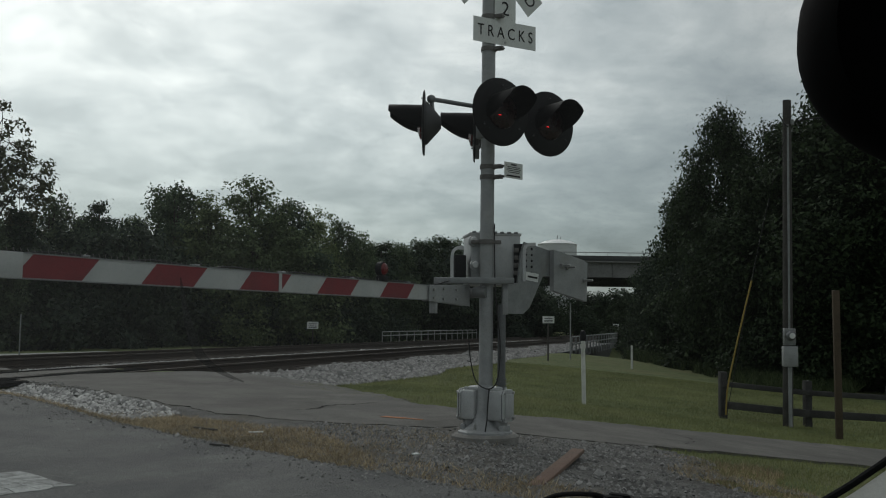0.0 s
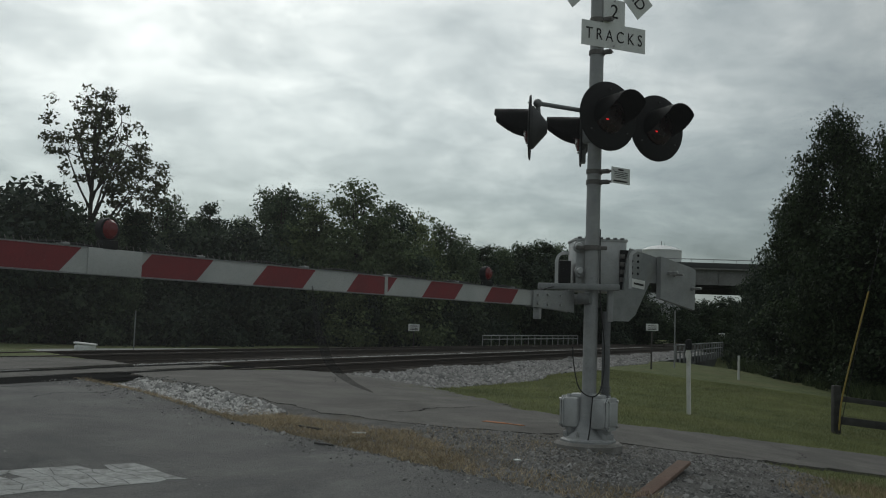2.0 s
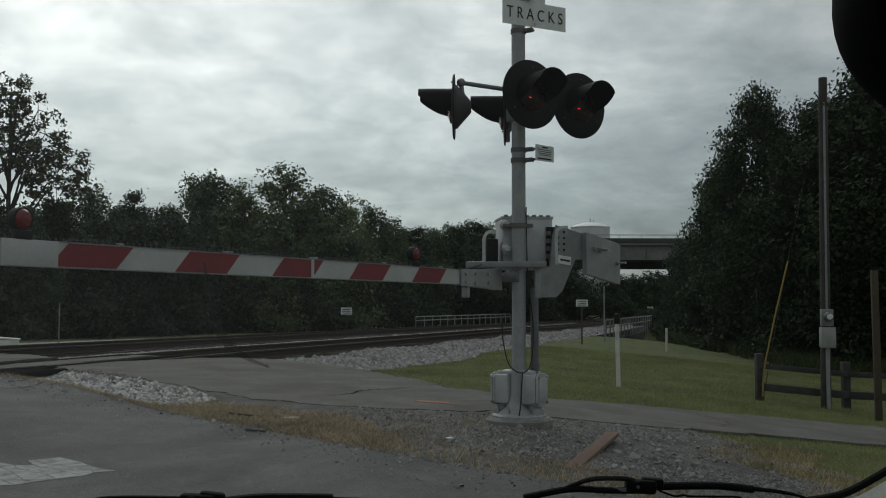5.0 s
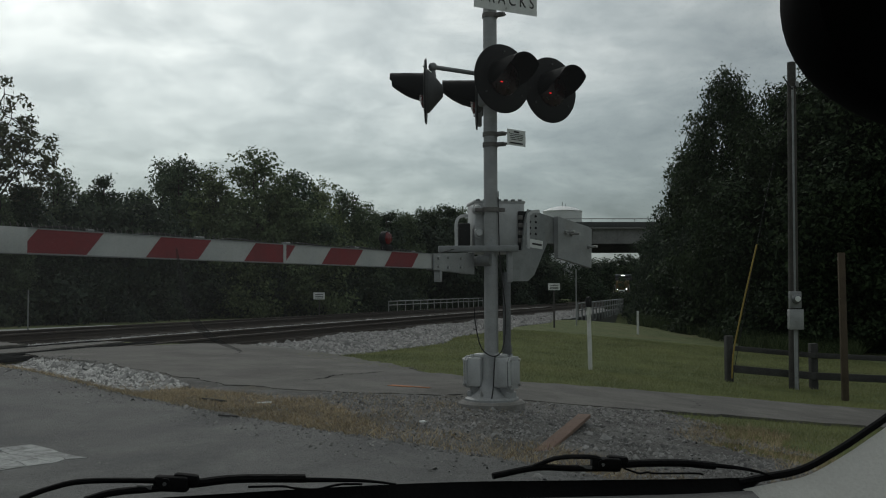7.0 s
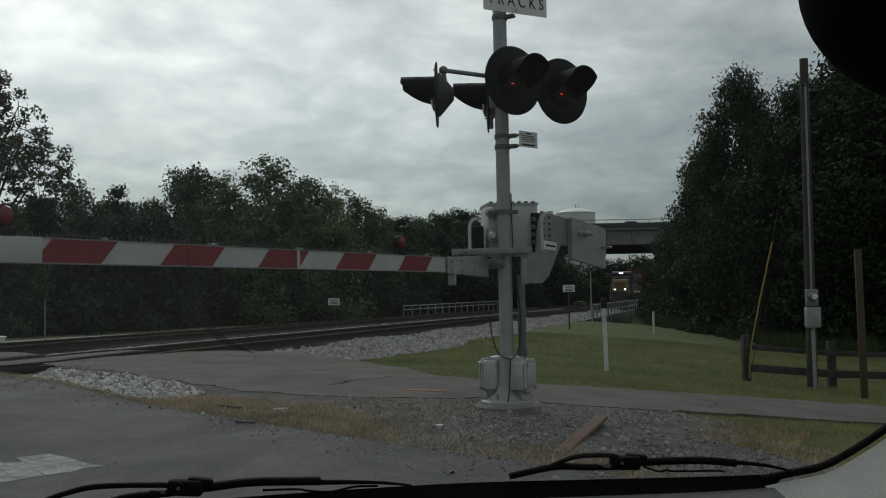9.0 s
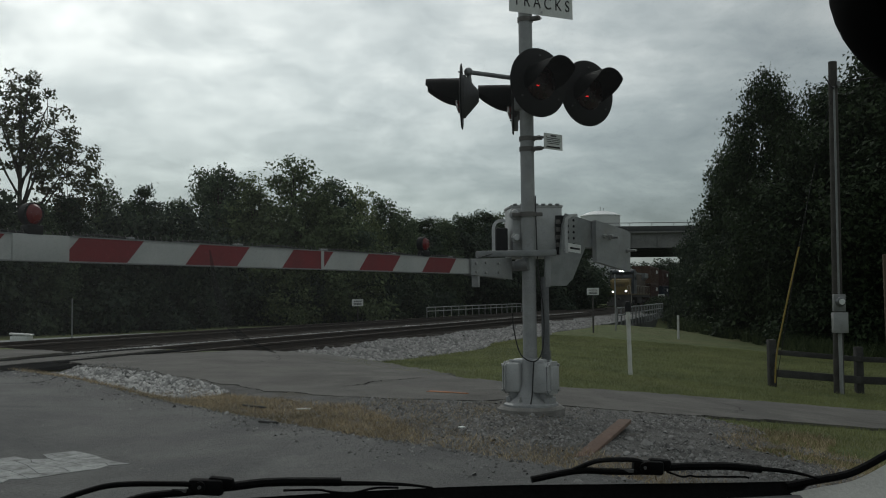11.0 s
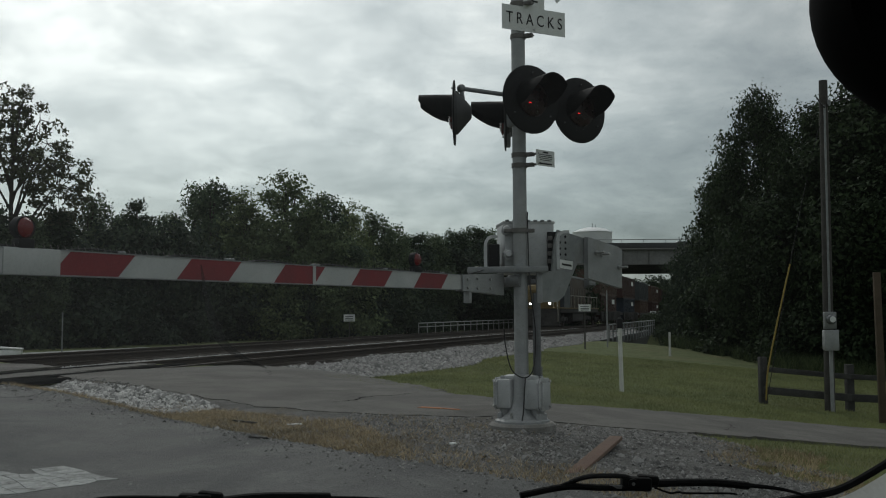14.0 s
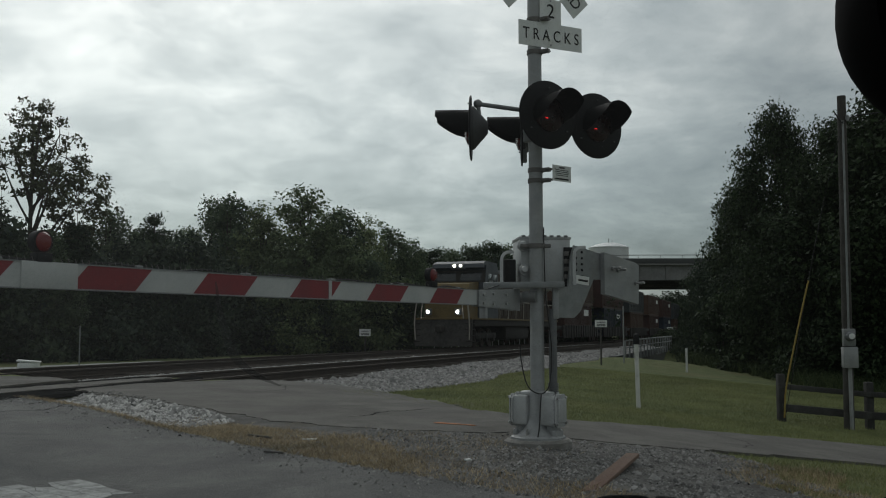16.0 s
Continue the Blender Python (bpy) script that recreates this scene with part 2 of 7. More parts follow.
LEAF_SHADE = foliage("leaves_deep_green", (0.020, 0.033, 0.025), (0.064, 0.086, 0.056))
LEAF_NEAR = foliage("leaves_near_dark_green", (0.013, 0.023, 0.012), (0.048, 0.072, 0.034), 0.15)
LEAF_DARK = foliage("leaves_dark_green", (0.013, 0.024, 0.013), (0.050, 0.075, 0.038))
LEAF_DULL = foliage("leaves_dull_green", (0.045, 0.052, 0.030), (0.092, 0.102, 0.058), 0.15)
LEAF_BRIGHT = foliage("leaves_yellow_green", (0.070, 0.096, 0.050), (0.18, 0.22, 0.108))
GRASS_BLADE = foliage("grass_blades", (0.165, 0.188, 0.088), (0.285, 0.312, 0.155), 0.3, 0.45)
DRY_BLADE = foliage("dry_grass_blades", (0.235, 0.17, 0.105), (0.66, 0.545, 0.385), 0.2, 0.5)
REED = foliage("reeds", (0.035, 0.052, 0.024), (0.115, 0.14, 0.062), 0.2)


def lawn_build(t, b):
    co = t.nodes.new("ShaderNodeTexCoord").outputs["Object"]
    big, mid, fine = noise_node(t, co, 0.35, 6, 0.6), noise_node(t, co, 3.0, 6, 0.65), noise_node(t, co, 70, 3, 0.7)
    fac = math_node(t, "ADD", math_node(t, "MULTIPLY", mid, 0.55), math_node(t, "MULTIPLY", fine, 0.45))
    c = ramp(t, fac, (0.38, (0.088, 0.110, 0.050)), (0.62, (0.18, 0.202, 0.098)))
    c = mix_color(t, ramp(t, big, (0.50, 0.0), (0.66, 0.6)), c, (0.19, 0.165, 0.095))
    t.links.new(c, b.inputs["Base Color"])
    b.inputs["Roughness"].default_value = 0.95
    b.inputs["Specular IOR Level"].default_value = 0.1
    n = t.nodes.new("ShaderNodeBump")
    n.inputs["Strength"].default_value, n.inputs["Distance"].default_value = 0.9, 0.03
    t.links.new(fine, n.inputs["Height"])
    t.links.new(n.outputs[0], b.inputs["Normal"])


LAWN = material("mown_grass", lawn_build)


# ---- building helpers: all shapes are given in world metres ----
def world_of(ob):
    m = ob.matrix_basis.copy()
    while ob.parent:
        ob = ob.parent
        m = ob.matrix_basis @ m
    return m


def link_mesh(name, bm, mat, smooth=35):
    me = bpy.data.meshes.new(name)
    bmesh.ops.recalc_face_normals(bm, faces=bm.faces[:])
    bm.to_mesh(me)
    bm.free()
    for m in (mat if isinstance(mat, (list, tuple)) else (mat,)):
        me.materials.append(m)
    if smooth:
        me.shade_smooth()
        me.set_sharp_from_angle(angle=radians(smooth))
    return me


def part(name, bm, mat, parent, label="", smooth=35):
    """One mesh under a thing or a part; bm is in world metres."""
    bm.transform(world_of(parent).inverted())
    ob = new(name, link_mesh(name, bm, mat, smooth))
    ob.parent = parent
    return tagged(ob, label)


def thing(name, at, label, category, group="", kind=""):
    ob = new(name)
    ob.empty_display_size = 0.2
    ob.matrix_basis = at if isinstance(at, Matrix) else Matrix.Translation(at)
    return tagged(ob, label, category, group, kind)


def single(name, bm, mat, label, category, at=(0, 0, 0), group="", kind="", smooth=35):
    """A thing that is one mesh, with its origin at its base."""
    bm.transform(Matrix.Translation(at).inverted())
    ob = new(name, link_mesh(name, bm, mat, smooth))
    ob.location = at
    return tagged(ob, label, category, group, kind)


def bm_new():
    return bmesh.new()


def box(bm, c, s, m=None, bevel=0.0, mat=0):
    """Box of size s round c, turned by m about its centre."""
    r = bmesh.ops.create_cube(bm, size=1.0)["verts"]
    faces = {f for v in r for f in v.link_faces}
    for f in faces:
        f.material_index = mat
    bmesh.ops.scale(bm, vec=s, verts=r)
    if bevel:
        edges = list({e for v in r for e in v.link_edges})
        got = bmesh.ops.bevel(bm, geom=edges, offset=bevel, segments=2, profile=0.5, affect="EDGES")
        r = list({v for f in got["faces"] for v in f.verts} | {v for v in r if v.is_valid})
    bmesh.ops.transform(bm, matrix=Matrix.Translation(c) @ (m.to_4x4() if m else Matrix()), verts=r)
    return bm


def tube(bm, p0, p1, r0, r1=None, seg=16, cap=True, mat=0):
    """Round bar from p0 to p1."""
    p0, p1 = Vector(p0), Vector(p1)
    d = p1 - p0
    r = bmesh.ops.create_cone(bm, cap_ends=cap, segments=seg, radius1=r0, radius2=r0 if r1 is None else r1, depth=d.length)["verts"]
    for f in {f for v in r for f in v.link_faces}:
        f.material_index = mat
    bmesh.ops.transform(bm, matrix=Matrix.Translation((p0 + p1) / 2) @ d.to_track_quat("Z", "Y").to_matrix().to_4x4(), verts=r)
    return bm


def lathe(bm, profile, m, seg=24):
    """Turns a profile of (radius, height) about z, placed by m."""
    rings = []
    for r, h in profile:
        rings.append([bm.verts.new(m @ Vector((r * math.cos(2 * math.pi * i / seg), r * math.sin(2 * math.pi * i / seg), h))) for i in range(seg)])
    for a, b in zip(rings, rings[1:]):
        for i in range(seg):
            bm.faces.new((a[i], a[(i + 1) % seg], b[(i + 1) % seg], b[i]))
    for ring, (r, h) in ((rings[0], profile[0]), (rings[-1], profile[-1])):
        if r > 1e-4:
            bm.faces.new(ring)
    return bm


def prism(bm, outline, m, depth, mat=0):
    """Extrudes an outline in m's xy plane by depth along its z."""
    lo = [bm.verts.new(m @ Vector((x, y, 0))) for x, y in outline]
    hi = [bm.verts.new(m @ Vector((x, y, depth))) for x, y in outline]
    fs = [bm.faces.new(lo[::-1]), bm.faces.new(hi)]
    k = len(lo)
    fs += [bm.faces.new((lo[i], lo[(i + 1) % k], hi[(i + 1) % k], hi[i])) for i in range(k)]
    for f in fs:
        f.material_index = mat
    return bm


def sweep(bm, points, radius, seg=8):
    """Round cable along points."""
    pts = [Vector(p) for p in points]
    rings = []
    for i, p in enumerate(pts):
        d = (pts[min(i + 1, len(pts) - 1)] - pts[max(i - 1, 0)]).normalized()
        q = d.to_track_quat("Z", "Y").to_matrix()
        rr = radius[i] if isinstance(radius, (list, tuple)) else radius
        rings.append([bm.verts.new(p + q @ Vector((rr * math.cos(2 * math.pi * k / seg), rr * math.sin(2 * math.pi * k / seg), 0))) for k in range(seg)])
    for a, b in zip(rings, rings[1:]):
        # keep the rings in step
        k0 = min(range(seg), key=lambda k: (b[k].co - a[0].co).length)
        for i in range(seg):
            bm.faces.new((a[i], a[(i + 1) % seg], b[(i + 1 + k0) % seg], b[(i + k0) % seg]))
    bm.faces.new(rings[0]), bm.faces.new(rings[-1])
    return bm


def curve_points(points, steps=8):
    """Smooth line through points."""
    p = [Vector(q) for q in points]
    p = [p[0] * 2 - p[1], *p, p[-1] * 2 - p[-2]]
    out = []
    for i in range(1, len(p) - 2):
        for k in range(steps):
            t = k / steps
            a, b, c, d = p[i - 1:i + 3]
            out.append(0.5 * (2 * b + (c - a) * t + (2 * a - 5 * b + 4 * c - d) * t * t + (3 * b - a - 3 * c + d) * t ** 3))
    return out + [p[-2]]


def array_mesh(name, verts, faces, mat):
    """A mesh from numpy arrays of corners and quads or triangles."""
    me = bpy.data.meshes.new(name)
    n, k = faces.shape
    me.vertices.add(len(verts))
    me.vertices.foreach_set("co", verts.astype(np.float32).ravel())
    me.loops.add(n * k)
    me.loops.foreach_set("vertex_index", faces.astype(np.int32).ravel())
    me.polygons.add(n)
    me.polygons.foreach_set("loop_start", (np.arange(n) * k).astype(np.int32))
    me.update(calc_edges=True)
    me.materials.append(mat)
    return me


def lettering(name, text, size, m, mat, parent, label=""):
    """Raised letters turned into a mesh; m places the middle of the line."""
    cu = bpy.data.curves.new(name, "FONT")
    cu.body, cu.size, cu.extrude, cu.align_x, cu.align_y = text, size, 0.0015, "CENTER", "CENTER"
    tmp = new("tmp", cu)
    me = bpy.data.meshes.new_from_object(tmp.evaluated_get(bpy.context.evaluated_depsgraph_get()))
    bpy.data.objects.remove(tmp)
    me.materials.clear()
    me.materials.append(mat)
    me.transform(world_of(parent).inverted() @ m)
    ob = new(name, me)
    ob.parent = parent
    return tagged(ob, label)


# ---- the lie of the land ----
# The tracks run straight, 17 degrees right of +y: s is metres along them, n metres across (towards the waiting car)
TRACK = radians(17)
US, UN = Vector((math.sin(TRACK), math.cos(TRACK))), Vector((math.cos(TRACK), -math.sin(TRACK)))
RAIL_TOP = 0.15
NEAR_TRACK, FAR_TRACK = -10.2, -15.2
GRADE = -0.005                      # the line falls away from the crossing
ROAD_DIR, ROAD_SIDE = Vector((-0.68, 0.733)), Vector((0.733, 0.68))
ROAD_EDGE = Vector((0.40, 6.07))


def crossing_inside(x, y):
    """Metres inside the edge of the paving that crosses the tracks."""
    return -(0.76 * (x - 0.60) + 0.65 * (y - 6.36))


def on_track(s, n):
    p = US * s + UN * n
    return p.x, p.y


def step(a, b, x):
    t = np.clip((x - a) / (b - a), 0, 1)
    return t * t * (3 - 2 * t)


def ground_z(x, y):
    """Height of the ground: rises to the tracks, falls to the lawn, dips at the creek."""
    x, y = np.asarray(x, float), np.asarray(y, float)
    s, n = US.x * x + US.y * y, UN.x * x + UN.y * y
    n0 = np.clip(-1.9 - 0.4 * (s - 8.5), -5.3, 3.0)
    z = -np.clip(0.1 * (n - n0), 0, 0.78)
    e = -(ROAD_SIDE.x * (x - ROAD_EDGE.x) + ROAD_SIDE.y * (y - ROAD_EDGE.y))      # metres inside the road
    c = crossing_inside(x, y)
    z = z - 0.13 * step(0.0, 3.5, e) * step(-7, -3, n)
    z = z - 0.06 * step(-4, -6.5, n) * step(-12, -9, -c)
    # the crossing: road and path climb to the rails
    e0 = np.interp(n, [-11.4, -10.9, -9.6, -8.9], [-1.3, -3.1, -3.4, -3.6])
    ew = np.interp(n, [-11.4, -10.9, -9.6, -8.9], [0.6, 0.8, 1.2, 2.6])
    hump = step(-3.6, -7.9, n) * step(-18.9, -17.4, n) * step(0, 1, (c - e0 + ew) / ew)
    z = z * (1 - hump) + (RAIL_TOP - 0.025) * hump
    # under the ballast and beyond the tracks
    bed = step(-7.6, -8.9, n) * step(-18.5, -17.0, n) * (1 - step(0, 1, (c - e0 + ew) / ew))
    z = z - 0.16 * bed
    # hollow with rock fill between the road's and the path's edges
    z = z - 0.10 * step(-0.02, -0.3, e) * step(-1.1, -0.8, e) * step(-4.6, -6.6, n) * step(-9.7, -9.2, n)
    z = z + GRADE * np.clip(s - 18, 0, 700) * step(-4.5, -7.5, n)
    z = z - 0.12 * step(-17.5, -20, n) * (1 - hump)
    # creek
    creek = step(38, 45, s - 0.25 * n) * step(64, 55, s - 0.25 * n)
    z = z - 2.3 * creek * step(-6.3, -4.9, n)
    return z


def gz(x, y):
    return float(ground_z(x, y))


def sheet(name, us, vs, place, mat, label, category, lift=0.0, kind="structure"):
    """A surface over a grid of (u, v), laid on the ground and lifted a little."""
    u, v = np.meshgrid(us, vs, indexing="ij")
    x, y = place(u, v)
    z = ground_z(x, y) + lift
    verts = np.stack([x, y, z], -1).reshape(-1, 3)
    a, b = len(us), len(vs)
    i = (np.arange(a - 1)[:, None] * b + np.arange(b - 1)).ravel()
    ob = new(name, array_mesh(name, verts, np.stack([i, i + b, i + b + 1, i + 1], -1), mat))
    ob.data.shade_smooth()
    return tagged(ob, label, category, "", kind)


far_lo = -np.geomspace(30.5, 3000, 40)[::-1]
grid_x = np.concatenate([far_lo, np.arange(-30, 30.01, 0.25), np.geomspace(30.5, 3000, 40)])
grid_y = np.concatenate([-np.geomspace(8.5, 3000, 30)[::-1], np.arange(-8, 72.01, 0.25), np.geomspace(72.5, 4000, 40)])
sheet("ground", grid_x, grid_y, lambda u, v: (u, v), LAWN, "mown green grass verge with dry patches", "ground")


def ribbon(name, line, widths, mat, label, category, lift, rag=0.0, across=13, skirt=0.05):
    """A strip of paving along a line, laid on the ground, with a ragged broken edge and a real step at its sides."""
    pts = curve_points([(x, y, 0) for x, y in line], 14)
    w = np.interp(np.linspace(0, len(widths) - 1, len(pts)), np.arange(len(widths)), widths)
    rng = np.random.default_rng(5)
    verts, rows = [], []
    for i, p in enumerate(pts):
        d = (pts[min(i + 1, len(pts) - 1)] - pts[max(i - 1, 0)]).normalized()
        side = Vector((d.y, -d.x, 0))
        row = []
        for k in range(across):
            f = k / (across - 1) * 2 - 1
            r = rag * rng.normal() if k in (0, across - 1) else 0.0
            q = p + side * (f * w[i] / 2 + r)
            row.append(q)
        rows.append(row)
    for row in rows:
        for k, q in enumerate(row):
            if k == 0:
                verts.append((q.x, q.y, gz(q.x, q.y) - skirt))
            verts.append((q.x, q.y, gz(q.x, q.y) + lift))
            if k == across - 1:
                verts.append((q.x, q.y, gz(q.x, q.y) - skirt))
    b = across + 2
    i = (np.arange(len(rows) - 1)[:, None] * b + np.arange(b - 1)).ravel()
    ob = new(name, array_mesh(name, np.array(verts), np.stack([i, i + b, i + b + 1, i + 1], -1), mat))
    ob.data.shade_smooth()
    ob.data.set_sharp_from_angle(angle=radians(40))
    return tagged(ob, label, category, "", "structure")


# the road that the car waits on, crossing the tracks
road_mid = ROAD_EDGE - ROAD_SIDE * 4.6
road_line = [tuple(road_mid + ROAD_DIR * k) for k in (-30, -16, -8, -4, 0, 4, 8, 12, 16, 20, 26, 40, 70)]
ribbon("road", road_line, [9.2] * 13, ASPHALT, "cracked grey asphalt road with patches", "road", 0.03, 0.05, 25)
# the path beside it, which turns to cross the tracks
trail_line = [(24, 17.5), (14, 14.4), (8, 12.8), (5.0, 12.0), (2.6, 11.3), (1.0, 10.75), (-0.7, 11.35), (-1.9, 12.9), (-3.2, 14.7), (-4.1, 16.0), (-4.5, 16.5)]
ribbon("path", trail_line, [2.5, 2.5, 2.5, 2.5, 2.45, 2.3, 2.5, 3.5, 4.3, 4.5, 4.5], TRAIL, "grey asphalt path climbing to the crossing", "path", 0.03, 0.045, 15, 0.16)
# asphalt panels between the rails and between the tracks where the road crosses
ribbon("crossing_panel", [on_track(s, -10.38) for s in (4, 8, 12, 14, 15.4)], [0.72, 0.72, 0.7, 0.62, 0.4], TRAIL, "grey asphalt panel between the rails", "crossing panel", 0.034, 0.03, 5, 0.1)
ribbon("crossing_panel", [on_track(s, -12.7) for s in (4, 8, 12, 14.0, 14.9)], [2.9, 2.9, 2.9, 2.7, 2.2], TRAIL, "grey asphalt panel between the two tracks", "crossing panel", 0.036, 0.03, 9, 0.1)


# ---- the tracks ----
def rail_profile():
    half = [(0.07, 0.0), (0.07, 0.012), (0.012, 0.03), (0.009, 0.12), (0.036, 0.135), (0.036, 0.17)]
    return half + [(-x, z) for x, z in half[::-1]]


def rails(center, name_s=(-60, 640)):
    for off in (0.7525, -0.7525):
        n = center + off
        x0, y0 = on_track(name_s[0], n)
        m = Matrix.Translation((x0, y0, RAIL_TOP - 0.17)) @ Matrix.Rotation(-TRACK, 4, "Z") @ Matrix.Rotation(radians(-90), 4, "X") @ Matrix.Diagonal((1, -1, 1, 1))
        bm = bm_new()
        prism(bm, rail_profile(), m, 78.0)
        prism(bm, rail_profile(), m @ Matrix.Translation((0, 0, 78.0)), name_s[1] - name_s[0] - 78.0)
        for v in bm.verts:
            v.co.z += GRADE * max(0.0, US.x * v.co.x + US.y * v.co.y - 18)
        for f in bm.faces:
            if f.normal.z > 0.9 and f.calc_center_median().z > RAIL_TOP + GRADE * 310 - 0.01:
                f.material_index = 1
        single("rail", bm, [RAIL, RAIL_HEAD], "rusty brown steel rail with polished head", "rail", (x0, y0, RAIL_TOP - 0.17), "rails of the tracks", smooth=0)


def ballast_bed():
    """Ballast under both tracks: shoulders, and a lighter strip between the tracks."""
    prof = [(-6.6, -0.22), (-7.5, -0.13), (-8.4, -0.02), (-8.9, -0.02), (-11.5, -0.02), (-11.9, -0.02), (-13.0, -0.02), (-13.7, -0.03), (-17.0, -0.035), (-17.5, -0.1), (-18.6, -0.4)]
    ss = np.concatenate([np.arange(-60, 70, 0.5), np.arange(70, 640, 5.0)])
    prof_n = np.interp(np.linspace(0, len(prof) - 1, 60), np.arange(len(prof)), [p[0] for p in prof])
    prof_z = np.interp(np.linspace(0, len(prof) - 1, 60), np.arange(len(prof)), [p[1] for p in prof])
    rng = np.random.default_rng(3)
    s, n = np.meshgrid(ss, prof_n, indexing="ij")
    z = np.broadcast_to(prof_z, s.shape) + rng.normal(0, 0.008, s.shape) + GRADE * np.clip(s - 18, 0, 700)
    x, y = US.x * s + UN.x * n, US.y * s + UN.y * n
    i = (np.arange(len(ss) - 1)[:, None] * 60 + np.arange(59)).ravel()
    ob = new("ballast", array_mesh("ballast", np.stack([x, y, z], -1).reshape(-1, 3), np.stack([i, i + 60, i + 61, i + 1], -1), BALLAST))
    ob.data.materials.append(FOULED)
    mid_n = (prof_n[:-1] + prof_n[1:]) / 2
    dark = (((mid_n < -8.7) & (mid_n > -11.75)) | (mid_n < -13.0)).astype(np.int32)
    ob.data.polygons.foreach_set("material_index", np.tile(dark, len(ss) - 1))
    ob.data.shade_smooth()
    return tagged(ob, "grey crushed limestone ballast under the tracks", "ballast", "", "structure")


rails(NEAR_TRACK), rails(FAR_TRACK)
BED = ballast_bed()

# ---- the crossing signal ----
POST = Vector((0.678, 8.75, 0.0))
ARM_DIR = Vector((-0.51, -0.86, 0.0)).normalized()       # from the post out over the road
ARM_SIDE = Vector((0.86, -0.51, 0.0)).normalized()        # the side of the arm that faces the car's approach
FACE = Vector((0.53, -0.85, 0.0)).normalized()            # the way the front lamps look
UP = Vector((0, 0, 1))


def axes(x, y, z, at):
    """A placement with the given axes."""
    m = Matrix((x, y, z)).transposed().to_4x4()
    m.translation = at
    return m


def flasher(parent, at, way, lens):
    """One flashing lamp: round background, dished housing, hood, lens."""
    way = Vector(way).normalized()
    right = UP.cross(way)
    m = axes(right, UP, way, at)
    lamp = part("background", lathe(bm_new(), [(0.0, 0.012), (0.17, 0.012), (0.29, 0.004), (0.303, -0.004), (0.303, -0.012), (0.29, -0.006), (0.17, -0.004), (0.0, -0.004)], m, 48), BLACK, parent, "round matt black lamp background")
    part("housing", lathe(bm_new(), [(0.205, -0.004), (0.20, -0.035), (0.07, -0.15), (0.05, -0.165), (0.0, -0.165)], m, 28), HOUSING, lamp, "dull grey lamp housing")
    part("lens", lathe(bm_new(), [(0.155, 0.014), (0.15, 0.03), (0.10, 0.048), (0.05, 0.056), (0.0, 0.058)], m, 32), lens, lamp, "red lamp lens")
    # the hood is an open sleeve, long on top and cut away underneath
    bm = bm_new()
    rings = []
    for k in range(41):
        a = radians(-24 + 228 * k / 40)
        c, s_ = math.cos(a), math.sin(a)
        length = 0.06 + 0.25 * min(1.0, max(0.0, (s_ + 0.41) / 0.85)) ** 0.7
        row = []
        for f, r in ((0.0, 0.170), (0.5, 0.166), (1.0, 0.160)):
            row.append(bm.verts.new(m @ Vector((c * r, s_ * r + 0.012 * f, 0.012 + length * f))))
        rings.append(row)
    for a, b in zip(rings, rings[1:]):
        for i in range(2):
            bm.faces.new((a[i], b[i], b[i + 1], a[i + 1]))
    bmesh.ops.solidify(bm, geom=bm.faces[:], thickness=0.004)
    part("hood", bm, BLACK, lamp, "black lamp hood")
    for a in (90, 215, 325):
        c = m @ Vector((0.235 * math.cos(radians(a)), 0.235 * math.sin(radians(a)), 0.010))
        part("bolt", tube(bm_new(), c, c + way * 0.014, 0.008, seg=8), HOUSING, lamp)
    return lamp


def clamp(parent, z, length=0.15, way=ARM_SIDE):
    bm = lathe(bm_new(), [(0.064, z - 0.02), (0.071, z - 0.02), (0.071, z + 0.02), (0.064, z + 0.02)], Matrix.Translation((POST.x, POST.y, 0)), 24)
    d = Vector((way.x, way.y, 0))
    side = UP.cross(d)
    box(bm, POST + d * 0.10 + UP * z, (0.09, 0.05, 0.035), axes(d, side, UP, (0, 0, 0)), 0.004)
    for k in (-0.03, 0.03):
        tube(bm, POST + d * 0.115 + side * k + UP * z - side * 0.01, POST + d * length + side * k + UP * z, 0.006, seg=6)
    part("clamp", bm, RUST_STEEL, parent, "weathered pole clamp")


